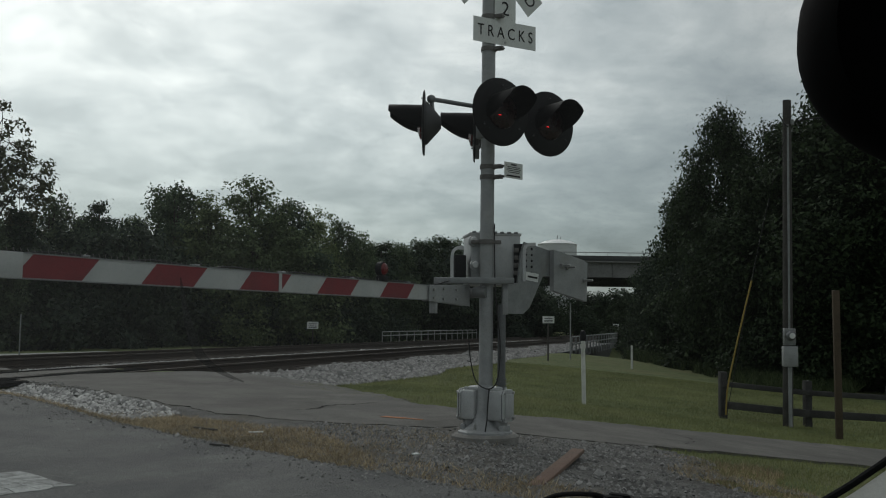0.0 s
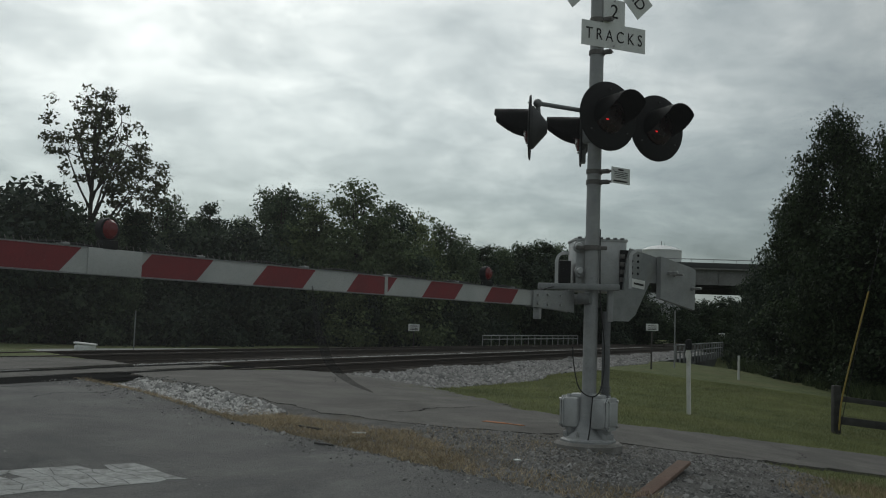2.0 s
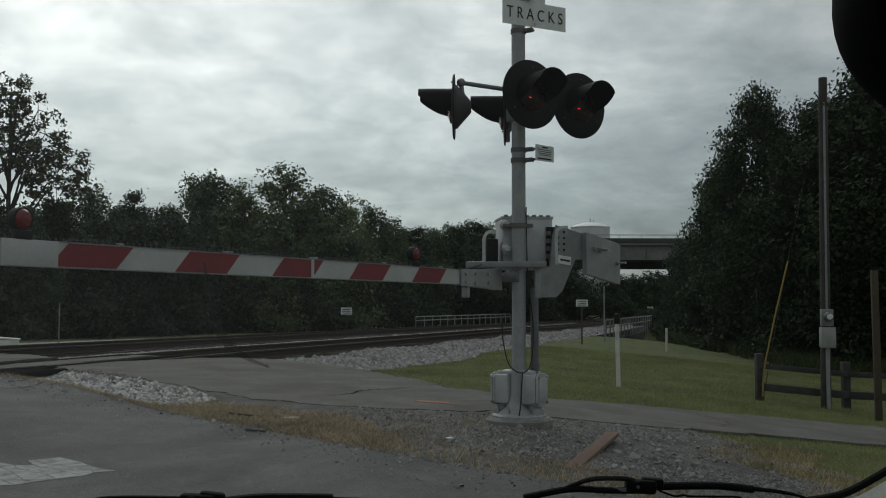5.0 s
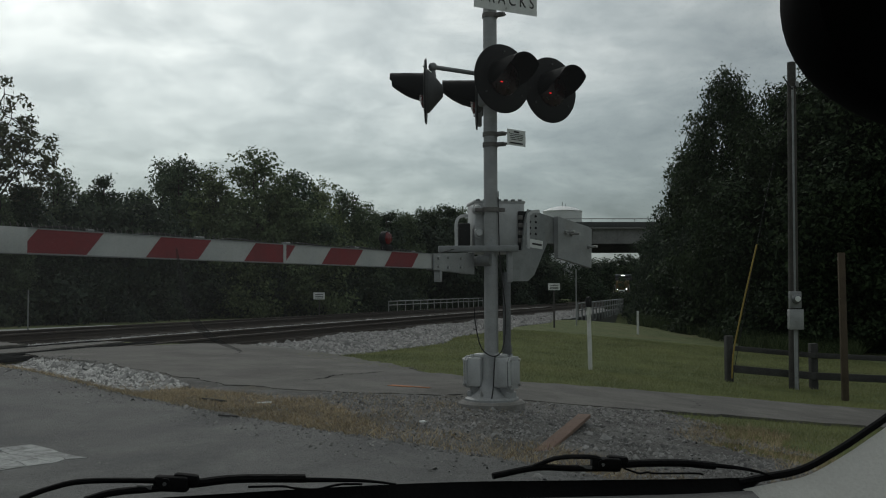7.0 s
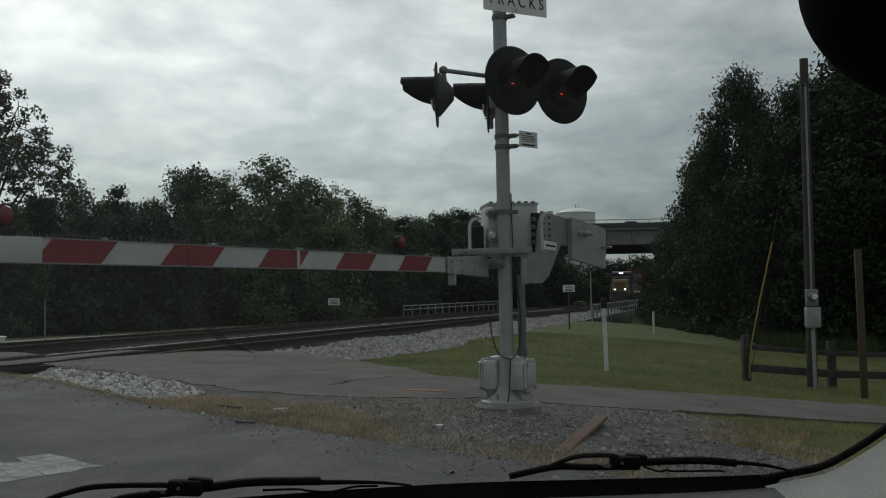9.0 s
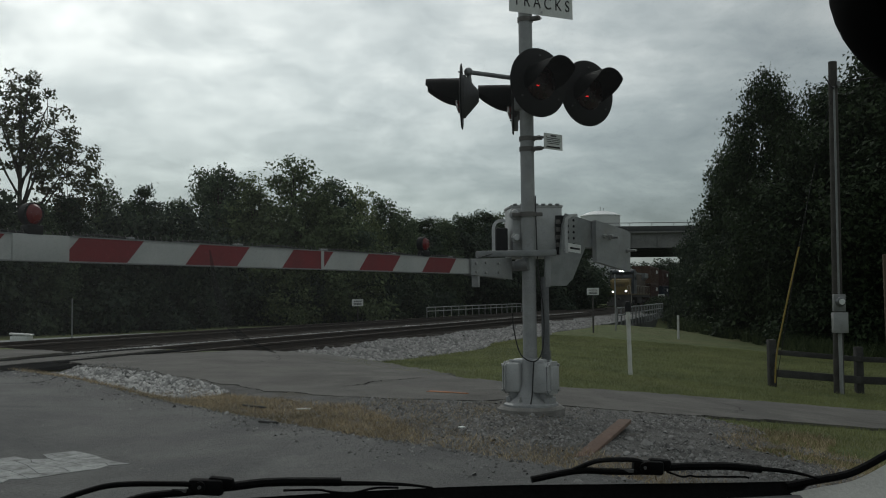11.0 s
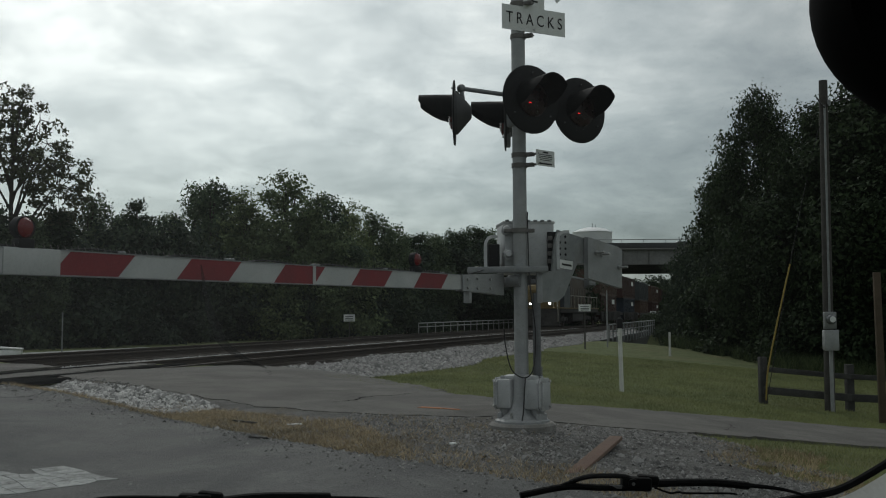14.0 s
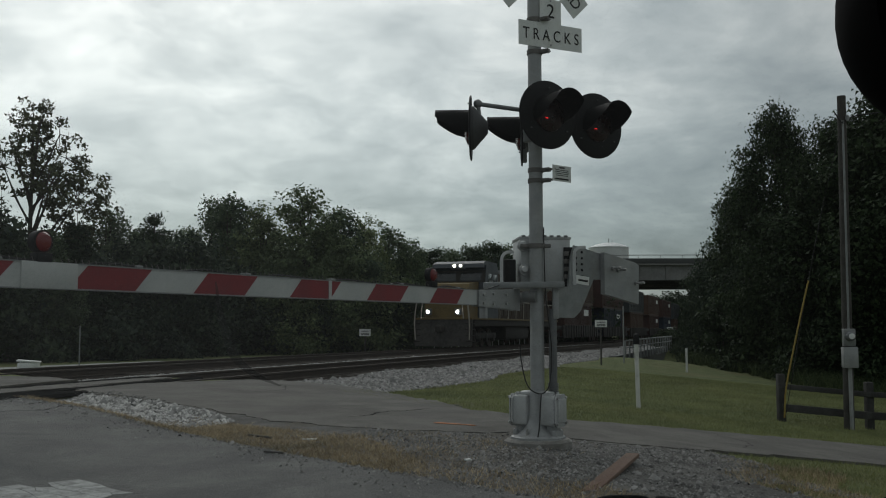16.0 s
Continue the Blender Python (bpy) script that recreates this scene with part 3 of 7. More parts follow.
def crossing_signal():
    sig = thing("crossing_signal", POST, "grey steel level crossing signal with red flashing lamps on concrete base", "crossing signal")
    x, y = POST.x, POST.y
    at = Matrix.Translation((x, y, 0))
    # footing and pole
    bm = lathe(bm_new(), [(0.30, -0.15), (0.30, 0.055), (0.275, 0.075), (0.0, 0.075)], at, 40)
    part("footing", bm, CONCRETE, sig, "round weathered concrete footing")
    part("pole", tube(bm_new(), (x, y, 0.2), (x, y, 5.2), 0.0625, seg=28), GALV, sig, "grey painted round steel pole")
    # flared foot with two junction boxes
    bm = lathe(bm_new(), [(0.20, 0.075), (0.195, 0.10), (0.12, 0.16), (0.085, 0.27), (0.08, 0.46), (0.068, 0.50)], at, 32)
    foot = part("pole_base", bm, GALV, sig, "cast grey pole base")
    # two cast boxes on either side of the foot, their bolted lids facing outwards
    across = UP.cross(ARM_SIDE)
    for k in (-1, 1):
        d = ARM_SIDE * k
        turn = axes(d, UP.cross(d), UP, (0, 0, 0)).to_3x3()
        c = POST + d * 0.138 + UP * 0.325
        b = part("junction_box", box(bm_new(), c, (0.155, 0.205, 0.265), turn, 0.028), CASE_PAINT, sig, "grey cast junction box")
        hw, hh, q_ = 0.112, 0.142, 0.038
        octagon = [(-hw, -hh + q_), (-hw + q_, -hh), (hw - q_, -hh), (hw, -hh + q_), (hw, hh - q_), (hw - q_, hh), (-hw + q_, hh), (-hw, hh - q_)]
        lm = axes(UP.cross(d), UP, d, c + d * 0.072)
        part("flange", prism(bm_new(), octagon, lm @ Matrix.Translation((0, 0, -0.014)), 0.013), CASE_PAINT, b, smooth=0)
        part("gasket", prism(bm_new(), [(u * 0.985, v * 0.985) for u, v in octagon], lm @ Matrix.Translation((0, 0, -0.001)), 0.006), RUBBER, b, "dark gasket line", smooth=0)
        lid = part("lid", prism(bm_new(), octagon, lm @ Matrix.Translation((0, 0, 0.005)), 0.013), CASE_PAINT, b, "flanged grey box lid", smooth=0)
        part("panel", box(bm_new(), lm @ Vector((0, 0, 0.022)), (0.155, 0.205, 0.022), lm.to_3x3(), 0.008), CASE_PAINT, lid)
        for u in (-0.088, 0.088):
            for v in (-0.112, 0.112):
                q = lm @ Vector((u, v, 0.018))
                part("bolt", tube(bm_new(), q, q + d * 0.016, 0.012, seg=6), STEEL, lid)
        # shoulder rising to the pole, with a hasp, and the tapered foot below
        bm = box(bm_new(), POST + d * 0.10 + UP * 0.465, (0.11, 0.13, 0.05), turn, 0.018)
        tube(bm, POST + d * 0.165 - across * 0.06 + UP * 0.455, POST + d * 0.165 - across * 0.06 + UP * 0.482, 0.02, 0.016, 10)
        tube(bm, POST + d * 0.165 + across * 0.06 + UP * 0.455, POST + d * 0.165 + across * 0.06 + UP * 0.482, 0.02, 0.016, 10)
        part("shoulder", bm, CASE_PAINT, b)
        bm = tube(bm_new(), POST + d * 0.165 + UP * 0.075, POST + d * 0.15 + UP * 0.20, 0.05, 0.066, 14)
        box(bm, POST + d * 0.19 + UP * 0.115, (0.05, 0.15, 0.08), turn, 0.012)
        part("foot_block", bm, GALV, b)
    box_base = lathe(bm_new(), [(0.245, 0.07), (0.245, 0.092), (0.225, 0.105), (0.0, 0.105)], at, 8)
    part("base_plate", box_base, GALV, sig, "grey base plate on the footing", smooth=0)
    bm = bm_new()
    for a in range(4):
        q = POST + Vector((0.165 * math.cos(a * 1.571 + 0.9), 0.165 * math.sin(a * 1.571 + 0.9), 0.095))
        bm = tube(bm_new(), q, q + UP * 0.045, 0.018, seg=6)
        tube(bm, q, q + UP * 0.07, 0.010, seg=8)
        part("anchor_bolt", bm, STEEL, sig)
    # conduit beside the pole, and the loop of cable
    c0 = POST + Vector((0.14, -0.01, 0.44))
    bm = tube(bm_new(), c0, c0 + UP * 0.78, 0.036, seg=16)
    for k in range(5):
        tube(bm, c0 + UP * (0.02 + 0.022 * k), c0 + UP * (0.032 + 0.022 * k), 0.048, seg=16)
    part("conduit", bm, CONDUIT, sig, "dark grey steel conduit")
    P = POST
    loop = curve_points([P + Vector(v) for v in ((-0.16, -0.12, 0.90), (-0.15, -0.12, 0.76), (-0.10, -0.14, 0.55), (0.0, -0.15, 0.475), (0.08, -0.14, 0.52), (0.115, -0.1, 0.68), (0.12, -0.07, 0.9), (0.1, -0.068, 1.1), (0.075, -0.05, 1.35), (0.066, -0.03, 1.8), (0.066, -0.03, 1.95))])
    part("cable", sweep(bm_new(), loop, 0.0055), CABLE, sig, "black looping cable")
    part("cable", sweep(bm_new(), curve_points([P + Vector(v) for v in ((0.02, -0.15, 0.47), (0.01, -0.16, 0.35), (0.0, -0.18, 0.2), (-0.02, -0.2, 0.08))]), 0.006), CABLE, sig)
    # lamps on two crossarms
    cross = part("crossarm", bm_new_crossarm(), GALV_DULL, sig, "grey steel lamp crossarm")
    flasher(sig, Vector((0.765, 8.40, 2.907)), FACE, RED_DIM)
    flasher(sig, Vector((1.246, 8.83, 2.897)), FACE, RED_DIM)
    back = Vector((-0.998, 0.05, 0))
    flasher(sig, Vector((0.09, 8.95, 2.905)), back, RED_LENS_DARK)
    flasher(sig, Vector((0.579, 9.20, 2.892)), back, RED_LENS_DARK)
    # small glowing boxes painted in for the lit lamps' red glint seen under each front hood
    for q, mat in (((0.765, 8.40, 2.907), RED_GLOW), ((1.246, 8.83, 2.897), RED_GLOW)):
        m = axes(UP.cross(FACE), UP, FACE, q)
        bm = box(bm_new(), m @ Vector((-0.06, -0.045, 0.062)), (0.028, 0.009, 0.004), axes(UP.cross(FACE), UP, FACE, (0, 0, 0)).to_3x3(), 0.002)
        part("lit_bulb", bm, mat, sig, "glowing box for the lit lamp's red glint")
    return sig


def bm_new_crossarm():
    bm = bm_new()
    a, b = Vector((0.765, 8.40, 2.907)) - FACE * 0.19, Vector((1.246, 8.83, 2.897)) - FACE * 0.19
    c, d = Vector((0.16, 8.93, 3.13)), Vector((0.60, 9.10, 3.105))
    box(bm, POST + UP * 2.9, (0.17, 0.17, 0.34), Matrix.Rotation(radians(35), 3, "Z"), 0.02)
    tube(bm, a, b, 0.03), tube(bm, (a + b) / 2, POST + UP * 2.9, 0.035)
    tube(bm, c, d, 0.021), tube(bm, d, d - UP * 0.35, 0.028), tube(bm, d, POST + UP * 3.05, 0.02)
    bmesh.ops.create_uvsphere(bm, u_segments=14, v_segments=10, radius=0.042, matrix=Matrix.Translation(c))
    tube(bm, c, c - UP * 0.16 + Vector((0.02, 0, 0)), 0.02)
    box(bm, Vector((0.60, 9.12, 2.86)), (0.05, 0.08, 0.5), None, 0.006)
    return bm


SIGNAL = crossing_signal()
for z in (3.86, 3.56, 2.47, 2.375):
    clamp(SIGNAL, z, 0.21 if z < 3 else 0.15)


def tracks_sign():
    """Inverted-T board with its number and word."""
    a, b = Vector((0.544, 8.60, 3.712)), Vector((1.107, 8.90, 3.716))
    along = (b - a).normalized()
    norm = along.cross(UP)
    mid = (a + b) / 2
    m = axes(along, UP, norm, mid)
    w, h, q = 0.343, 0.1145, 0.115
    outline = [(-w, -h), (w, -h), (w, h), (q, h), (q, h + 0.229), (-q, h + 0.229), (-q, h), (-w, h)]
    sign = thing("tracks_sign", mid, "white T-shaped sign reading 2 TRACKS in black", "road sign")
    part("board", prism(bm_new(), outline, m, 0.004), SIGN_WHITE, sign, smooth=0)
    lettering("lettering", "T R A C K S", 0.150, m @ Matrix.Translation((0.005, -0.004, 0.006)) @ Matrix.Diagonal((0.80, 1, 1, 1)), SIGN_BLACK, sign, "black capital letters")
    lettering("number", "2", 0.185, m @ Matrix.Translation((0, 0.225, 0.006)), SIGN_BLACK, sign, "black numeral")
    for v in ((0.0, -0.085), (0.0, 0.33)):
        c = m @ Vector((*v, 0.004))
        part("bolt", tube(bm_new(), c, c + norm * 0.008, 0.010, seg=8), STEEL, sign)


def crossbuck():
    """The lower ends of the crossed boards above the lamps."""
    cb = thing("crossbuck", POST + UP * 4.42, "white railway crossbuck boards with black lettering", "road sign")
    a = (Vector((1.107, 8.90, 0)) - Vector((0.544, 8.60, 0))).normalized()
    norm = a.cross(UP)
    mid = POST + UP * 4.42 + norm * 0.08 + a * 0.03
    for ang, word, lift in ((-45, "RAIL", 0.0), (45, "CROSSING", 0.006)):
        m = axes(a, UP, norm, mid + norm * lift) @ Matrix.Rotation(radians(ang), 4, "Z")
        board = part("board", prism(bm_new(), [(-0.61, -0.114), (0.61, -0.114), (0.61, 0.114), (-0.61, 0.114)], m, 0.004), SIGN_WHITE, cb, smooth=0)
        if ang > 0:
            lettering("lettering", word, 0.15, m @ Matrix.Translation((0, 0, 0.006)), SIGN_BLACK, board)
        else:
            lettering("lettering", "RAIL", 0.15, m @ Matrix.Translation((-0.36, 0, 0.006)), SIGN_BLACK, board)
            lettering("lettering", "ROAD", 0.15, m @ Matrix.Translation((0.36, 0, 0.006)), SIGN_BLACK, board)


def notice_plate():
    a, b = Vector((0.815, 8.60, 2.43)), Vector((0.998, 8.76, 2.43))
    along = (b - a).normalized()
    norm = along.cross(UP)
    m = axes(along, UP, norm, (a + b) / 2)
    pl = thing("notice_plate", (a + b) / 2, "small white metal notice plate clamped to the pole", "sign")
    part("board", prism(bm_new(), [(-0.12, -0.072), (0.12, -0.072), (0.12, 0.072), (-0.12, 0.072)], m, 0.003), SIGN_WHITE, pl, smooth=0)
    bm = bm_new()
    for v, w, h in ((0.052, 0.07, 0.014), (0.03, 0.17, 0.006), (0.014, 0.18, 0.006), (-0.002, 0.17, 0.006), (-0.018, 0.15, 0.006), (-0.05, 0.17, 0.014)):
        box(bm, m @ Vector((0.0, v, 0.0045)), (w, h, 0.002), m.to_3x3())
    part("print", bm, SIGN_BLACK, pl, "unreadable lines of print")


tracks_sign(), crossbuck(), notice_plate()


# ---- the gate: mechanism, counterweights and striped arm ----
def gate():
    g = thing("crossing_gate", POST + UP * 1.3, "grey gate mechanism holding a lowered red and white striped arm", "crossing gate")
    P = POST
    t = Matrix.Rotation(radians(6), 3, "Z")
    mech = P + Vector((0.06, 0.33, 1.635))
    # the mechanism's case behind the pole
    case = part("mechanism_case", box(bm_new(), mech + Vector((0.01, 0, 0)), (0.47, 0.40, 0.47), t, 0.02), CASE_PAINT, g, "grey cast mechanism case")
    part("lid", box(bm_new(), mech + UP * 0.235 + Vector((0.01, 0, 0)), (0.485, 0.41, 0.03), t, 0.01), CASE_PAINT, case)
    for k in range(7):
        c = mech + t @ Vector((-0.19 + 0.065 * k, -0.20, 0.25))
        part("hinge", box(bm_new(), c, (0.035, 0.03, 0.02), t, 0.004), GALV_DULL, case)
    part("door", box(bm_new(), mech + t @ Vector((-0.15, -0.208, 0.0)), (0.14, 0.02, 0.42), t, 0.008), CASE_PAINT, case)
    bm = bm_new()
    for dx, dz in ((-0.20, 0.165), (-0.185, -0.06)):
        c = mech + t @ Vector((dx, -0.235, dz))
        bm = tube(bm_new(), c + t @ Vector((0, 0.03, 0)), c - t @ Vector((0, 0.03, 0)), 0.052, seg=20)
        tube(bm, c, c - t @ Vector((0.015, 0.10, 0)), 0.03, 0.024, 14)
        bmesh.ops.create_uvsphere(bm, u_segments=16, v_segments=10, radius=0.034, matrix=Matrix.Translation(c + t @ Vector((-0.01, -0.06, 0))))
        part("shaft_cap", bm, CASE_PAINT, case, "round bolted shaft cap")
    # solid black box added for the shade in the gap between strap and case
    part("gear_recess", box(bm_new(), P + Vector((-0.245, 0.16, 1.545)), (0.11, 0.2, 0.25), t, 0.01), BLACK, case, "black box for the shaded gap beside the case")
    # black plate for the shade in the opening with contacts on the other side
    part("contact_box", box(bm_new(), mech + t @ Vector((0.222, -0.206, -0.03)), (0.085, 0.02, 0.36), t, 0.004), BLACK, case, "black plate for the shaded recess with contacts")
    bm = bm_new()
    for k in range(4):
        box(bm, mech + t @ Vector((0.20, -0.222, 0.09 - 0.07 * k)), (0.045, 0.02, 0.04), t, 0.005)
        part("contact", bm, RUST_STEEL, case)
        bm = bm_new()
    # strap round the pole
    bm = lathe(bm_new(), [(0.066, 1.765), (0.078, 1.765), (0.078, 1.805), (0.066, 1.805)], Matrix.Translation((P.x, P.y, 0)), 24)
    box(bm, P + Vector((-0.08, -0.01, 1.785)), (0.13, 0.03, 0.035), t, 0.006)
    box(bm, P + Vector((0.09, 0.0, 1.785)), (0.08, 0.03, 0.035), t, 0.006)
    part("strap", bm, RUST_STEEL, g, "weathered steel strap")
    # shelf bar in front of the pole
    a, b = Vector((0.20, 8.62, 1.425)), Vector((0.915, 8.66, 1.432))
    d = (b - a).normalized()
    part("cross_bar", box(bm_new(), (a + b) / 2, ((b - a).length, 0.06, 0.055), axes(d, UP.cross(d), UP, (0, 0, 0)), 0.006), GALV_DULL, g, "grey channel bar across the pole")
    # bent straps on both sides of the case
    for px, tall in ((0.372, 0.30), (1.018, 0.34)):
        pts = curve_points([(px - 0.01, 8.66, 1.43), (px - 0.012, 8.66, 1.55), (px - 0.008, 8.66, 1.43 + tall - 0.06), (px + 0.03, 8.68, 1.43 + tall - 0.01), (px + 0.10, 8.74, 1.43 + tall)], 6)
        bm = bm_new()
        rings = []
        for i, p in enumerate(pts):
            dd = (pts[min(i + 1, len(pts) - 1)] - pts[max(i - 1, 0)]).normalized()
            sd = dd.cross(Vector((0, 1, 0))).normalized() * 0.013
            dy = Vector((0, 0.027, 0))
            rings.append([bm.verts.new(p + o) for o in (sd + dy, sd - dy, -sd - dy, -sd + dy)])
        for ra, rb in zip(rings, rings[1:]):
            for i in range(4):
                bm.faces.new((ra[i], ra[(i + 1) % 4], rb[(i + 1) % 4], rb[i]))
        bm.faces.new(rings[0]), bm.faces.new(rings[-1])
        part("bent_strap", bm, CASE_PAINT, g, "grey bent steel strap")
    # main shaft and hub under the case
    bm = bm_new()
    c = P + Vector((-0.09, -0.02, 1.33))
    tube(bm, c - ARM_SIDE * 0.02, c + ARM_SIDE * 0.10, 0.052, seg=24)
    tube(bm, P + Vector((-0.2, 0.1, 1.32)), P + Vector((0.06, 0.08, 1.33)), 0.045, seg=20)
    part("main_shaft", bm, GALV_DULL, g, "grey steel main shaft")
    # arm bracket: two plates that grip the butt of the arm
    butt = Vector((0.178, 8.215, 1.24)) + UP * 0.06
    m = axes(ARM_DIR, UP, ARM_SIDE, butt)
    bm = bm_new()
    for k in (-0.035, 0.03):
        prism(bm, [(0.12, -0.07), (0.12, 0.065), (-0.45, 0.09), (-0.62, 0.10), (-0.62, -0.10), (-0.2, -0.08)], m @ Matrix.Translation((0, 0, k)), 0.008)
    box(bm, m @ Vector((-0.02, -0.12, 0.0)), (0.04, 0.10, 0.06), m.to_3x3(), 0.004)
    br = part("arm_bracket", bm, GALV, g, "grey steel arm bracket plates")
    for u, v in ((0.05, 0.03), (0.05, -0.04), (-0.12, 0.04), (-0.12, -0.045), (-0.35, 0.04), (-0.35, -0.04)):
        c = m @ Vector((u, v, 0.038))
        part("bolt", tube(bm_new(), c, c + ARM_SIDE * 0.016, 0.013, seg=6), STEEL, br)
    # counterweight arm: slanted plate behind the pole, then the weight itself
    d = (Vector((1.52, 9.26, 0)) - Vector((0.86, 8.78, 0))).normalized()
    m = axes(d, UP, d.cross(UP), Vector((0.86, 8.76, 0)))
    support = part("counterweight_arm", prism(bm_new(), [(0.0, 1.14), (0.19, 1.14), (0.27, 1.20), (0.44, 1.50), (0.62, 1.50), (0.62, 1.72), (0.20, 1.80), (0.16, 1.70), (0.12, 1.42), (0.0, 1.40)], m, 0.018), GALV_DULL, g, "grey slanted steel counterweight arm", smooth=0)
    bm = bm_new()
    for k in range(5):
        for j in range(2):
            c = m @ Vector((0.22 + 0.07 * j, 1.52 + 0.055 * k, 0.018))
            part("hole", tube(bm_new(), c, c + d.cross(UP) * 0.004, 0.012, seg=10), BLACK, support, "dark bolt hole")
    box_m = axes(d, UP, d.cross(UP), (0, 0, 0))
    lab = part("label_plate", box(bm_new(), m @ Vector((0.275, 1.485, 0.021)), (0.20, 0.078, 0.003), box_m.to_3x3() @ Matrix.Rotation(radians(-6), 3, "Z")), SIGN_WHITE, support, "small white label")
    part("print", box(bm_new(), m @ Vector((0.30, 1.480, 0.0235)), (0.12, 0.018, 0.002), box_m.to_3x3() @ Matrix.Rotation(radians(-6), 3, "Z")), SIGN_BLACK, lab)
    mw = m @ Matrix.Translation((0.52, 0, 0.022))
    weight = part("counterweight", prism(bm_new(), [(0.0, 1.36), (0.44, 1.27), (0.45, 1.64), (0.40, 1.665), (0.0, 1.745)], mw, 0.055), GALV, g, "grey cast counterweight plate", smooth=0)
    bm = bm_new()
    for u, v in ((0.10, 1.60), (0.17, 1.585), (0.40, 1.47)):
        c = mw @ Vector((u, v, 0.05))
        bm = tube(bm_new(), c, c + d.cross(UP) * 0.03, 0.02, seg=6)
        tube(bm, c, c + d.cross(UP) * 0.12, 0.011, seg=10)
        part("threaded_rod", bm, STEEL, weight)
    part("drop_leg", box(bm_new(), P + Vector((0.165, -0.02, 1.28)), (0.05, 0.05, 0.30), t, 0.005), GALV, g)
    # the arm: tapered channel with slanted stripes, each a piece of sheeting
    root = Vector((0.178, 8.215, 1.24))
    stripes_arm(g, root)
    return g


def stripes_arm(g, root):
    length = 6.6
    m = axes(ARM_DIR, UP, ARM_SIDE, root + UP * 0.062)
    bm = prism(bm_new(), [(0.0, -0.060), (length, -0.060), (length, 0.060), (0.0, 0.060)], m @ Matrix.Translation((0, 0, -0.022)), 0.040)
    arm = part("gate_arm", bm, ARM_WHITE, g, "white gate arm with red slanted stripes", smooth=0)
    lean = 0.11
    # red patches; their lower edge begins nearest the tip
    for k in range(8):
        a = 0.8128 * (k + 1) - 0.366
        b = 0.8128 * (k + 1) + 0.04
        if b > length:
            break
        bm = prism(bm_new(), [(a, -0.058), (b, -0.058), (b - lean, 0.058), (a - lean, 0.058)], m @ Matrix.Translation((0, 0, 0.0185)), 0.002)
        part("stripe", bm, ARM_RED, arm, "red reflective stripe", smooth=0)
    # aluminium edge strips, spike strip and cable along the top
    for v in (-0.062, 0.062):
        part("edge_strip", box(bm_new(), m @ Vector((length / 2, v, 0.0)), (length, 0.005, 0.046), m.to_3x3()), GALV_DULL, arm)
    bm = bm_new()
    for k in range(150):
        c = m @ Vector((0.25 + 0.04 * k, 0.064, 0.005))
        tube(bm, c, c + UP * 0.022 + ARM_DIR * 0.010, 0.0024, seg=4, cap=False)
    tagged(part("bird_spikes", bm, RUST_STEEL, arm, "row of small metal spikes"), kind="stuff")
    pts = [m @ Vector((-0.3 + 0.22 * k, 0.068 + 0.012 * math.sin(k * 2.1) + (0.05 if k < 1 else 0), 0.0)) for k in range(30)]
    part("cable", sweep(bm_new(), curve_points(pts, 3), 0.006, 6), CABLE, arm, "thin black cable")
    for k in range(8):
        part("cable_clip", box(bm_new(), m @ Vector((0.42 + 0.813 * k, 0.068, 0.0)), (0.04, 0.016, 0.05), m.to_3x3(), 0.003), GALV_DULL, arm)
    # splice band in one stripe
    part("splice_band", box(bm_new(), m @ Vector((2.08, 0, 0.0215)), (0.03, 0.122, 0.004), m.to_3x3()), ARM_WHITE, arm)
    part("splice_sleeve", box(bm_new(), m @ Vector((4.21, 0, 0.0)), (0.31, 0.126, 0.052), m.to_3x3(), 0.003), ARM_WHITE, arm)
    # red lamps on the arm
    for s in (0.795, 4.245):
        base = m @ Vector((s, 0.062, 0.0))
        lamp = part("arm_lamp", box(bm_new(), base + UP * 0.022, (0.085, 0.06, 0.045), m.to_3x3().to_4x4().to_3x3() @ Matrix.Rotation(radians(90), 3, "X"), 0.006), BLACK, arm, "black lamp foot")
        mm = axes(UP.cross(ARM_SIDE), UP, ARM_SIDE, base + UP * 0.098)
        part("lens", lathe(bm_new(), [(0.0, -0.045), (0.035, -0.04), (0.052, -0.02), (0.055, 0.0), (0.052, 0.02), (0.035, 0.04), (0.0, 0.045)], mm @ Matrix.Diagonal((0.8, 0.92, 0.85, 1)), 24), RED_ARM, lamp, "red arm lamp lens")
        part("rim", lathe(bm_new(), [(0.044, -0.034), (0.054, -0.034), (0.056, 0.0), (0.054, 0.014), (0.044, 0.014)], mm, 24), BLACK, lamp)


def red_arm_build(t, b):
    b.inputs["Base Color"].default_value = (0.06, 0.003, 0.004, 1)
    b.inputs["Roughness"].default_value = 0.25
    b.inputs["Emission Color"].default_value = (1.0, 0.02, 0.02, 1)
    b.inputs["Emission Strength"].default_value = 0.012


RED_ARM = material("glowing_red_lens", red_arm_build)
GATE = gate()

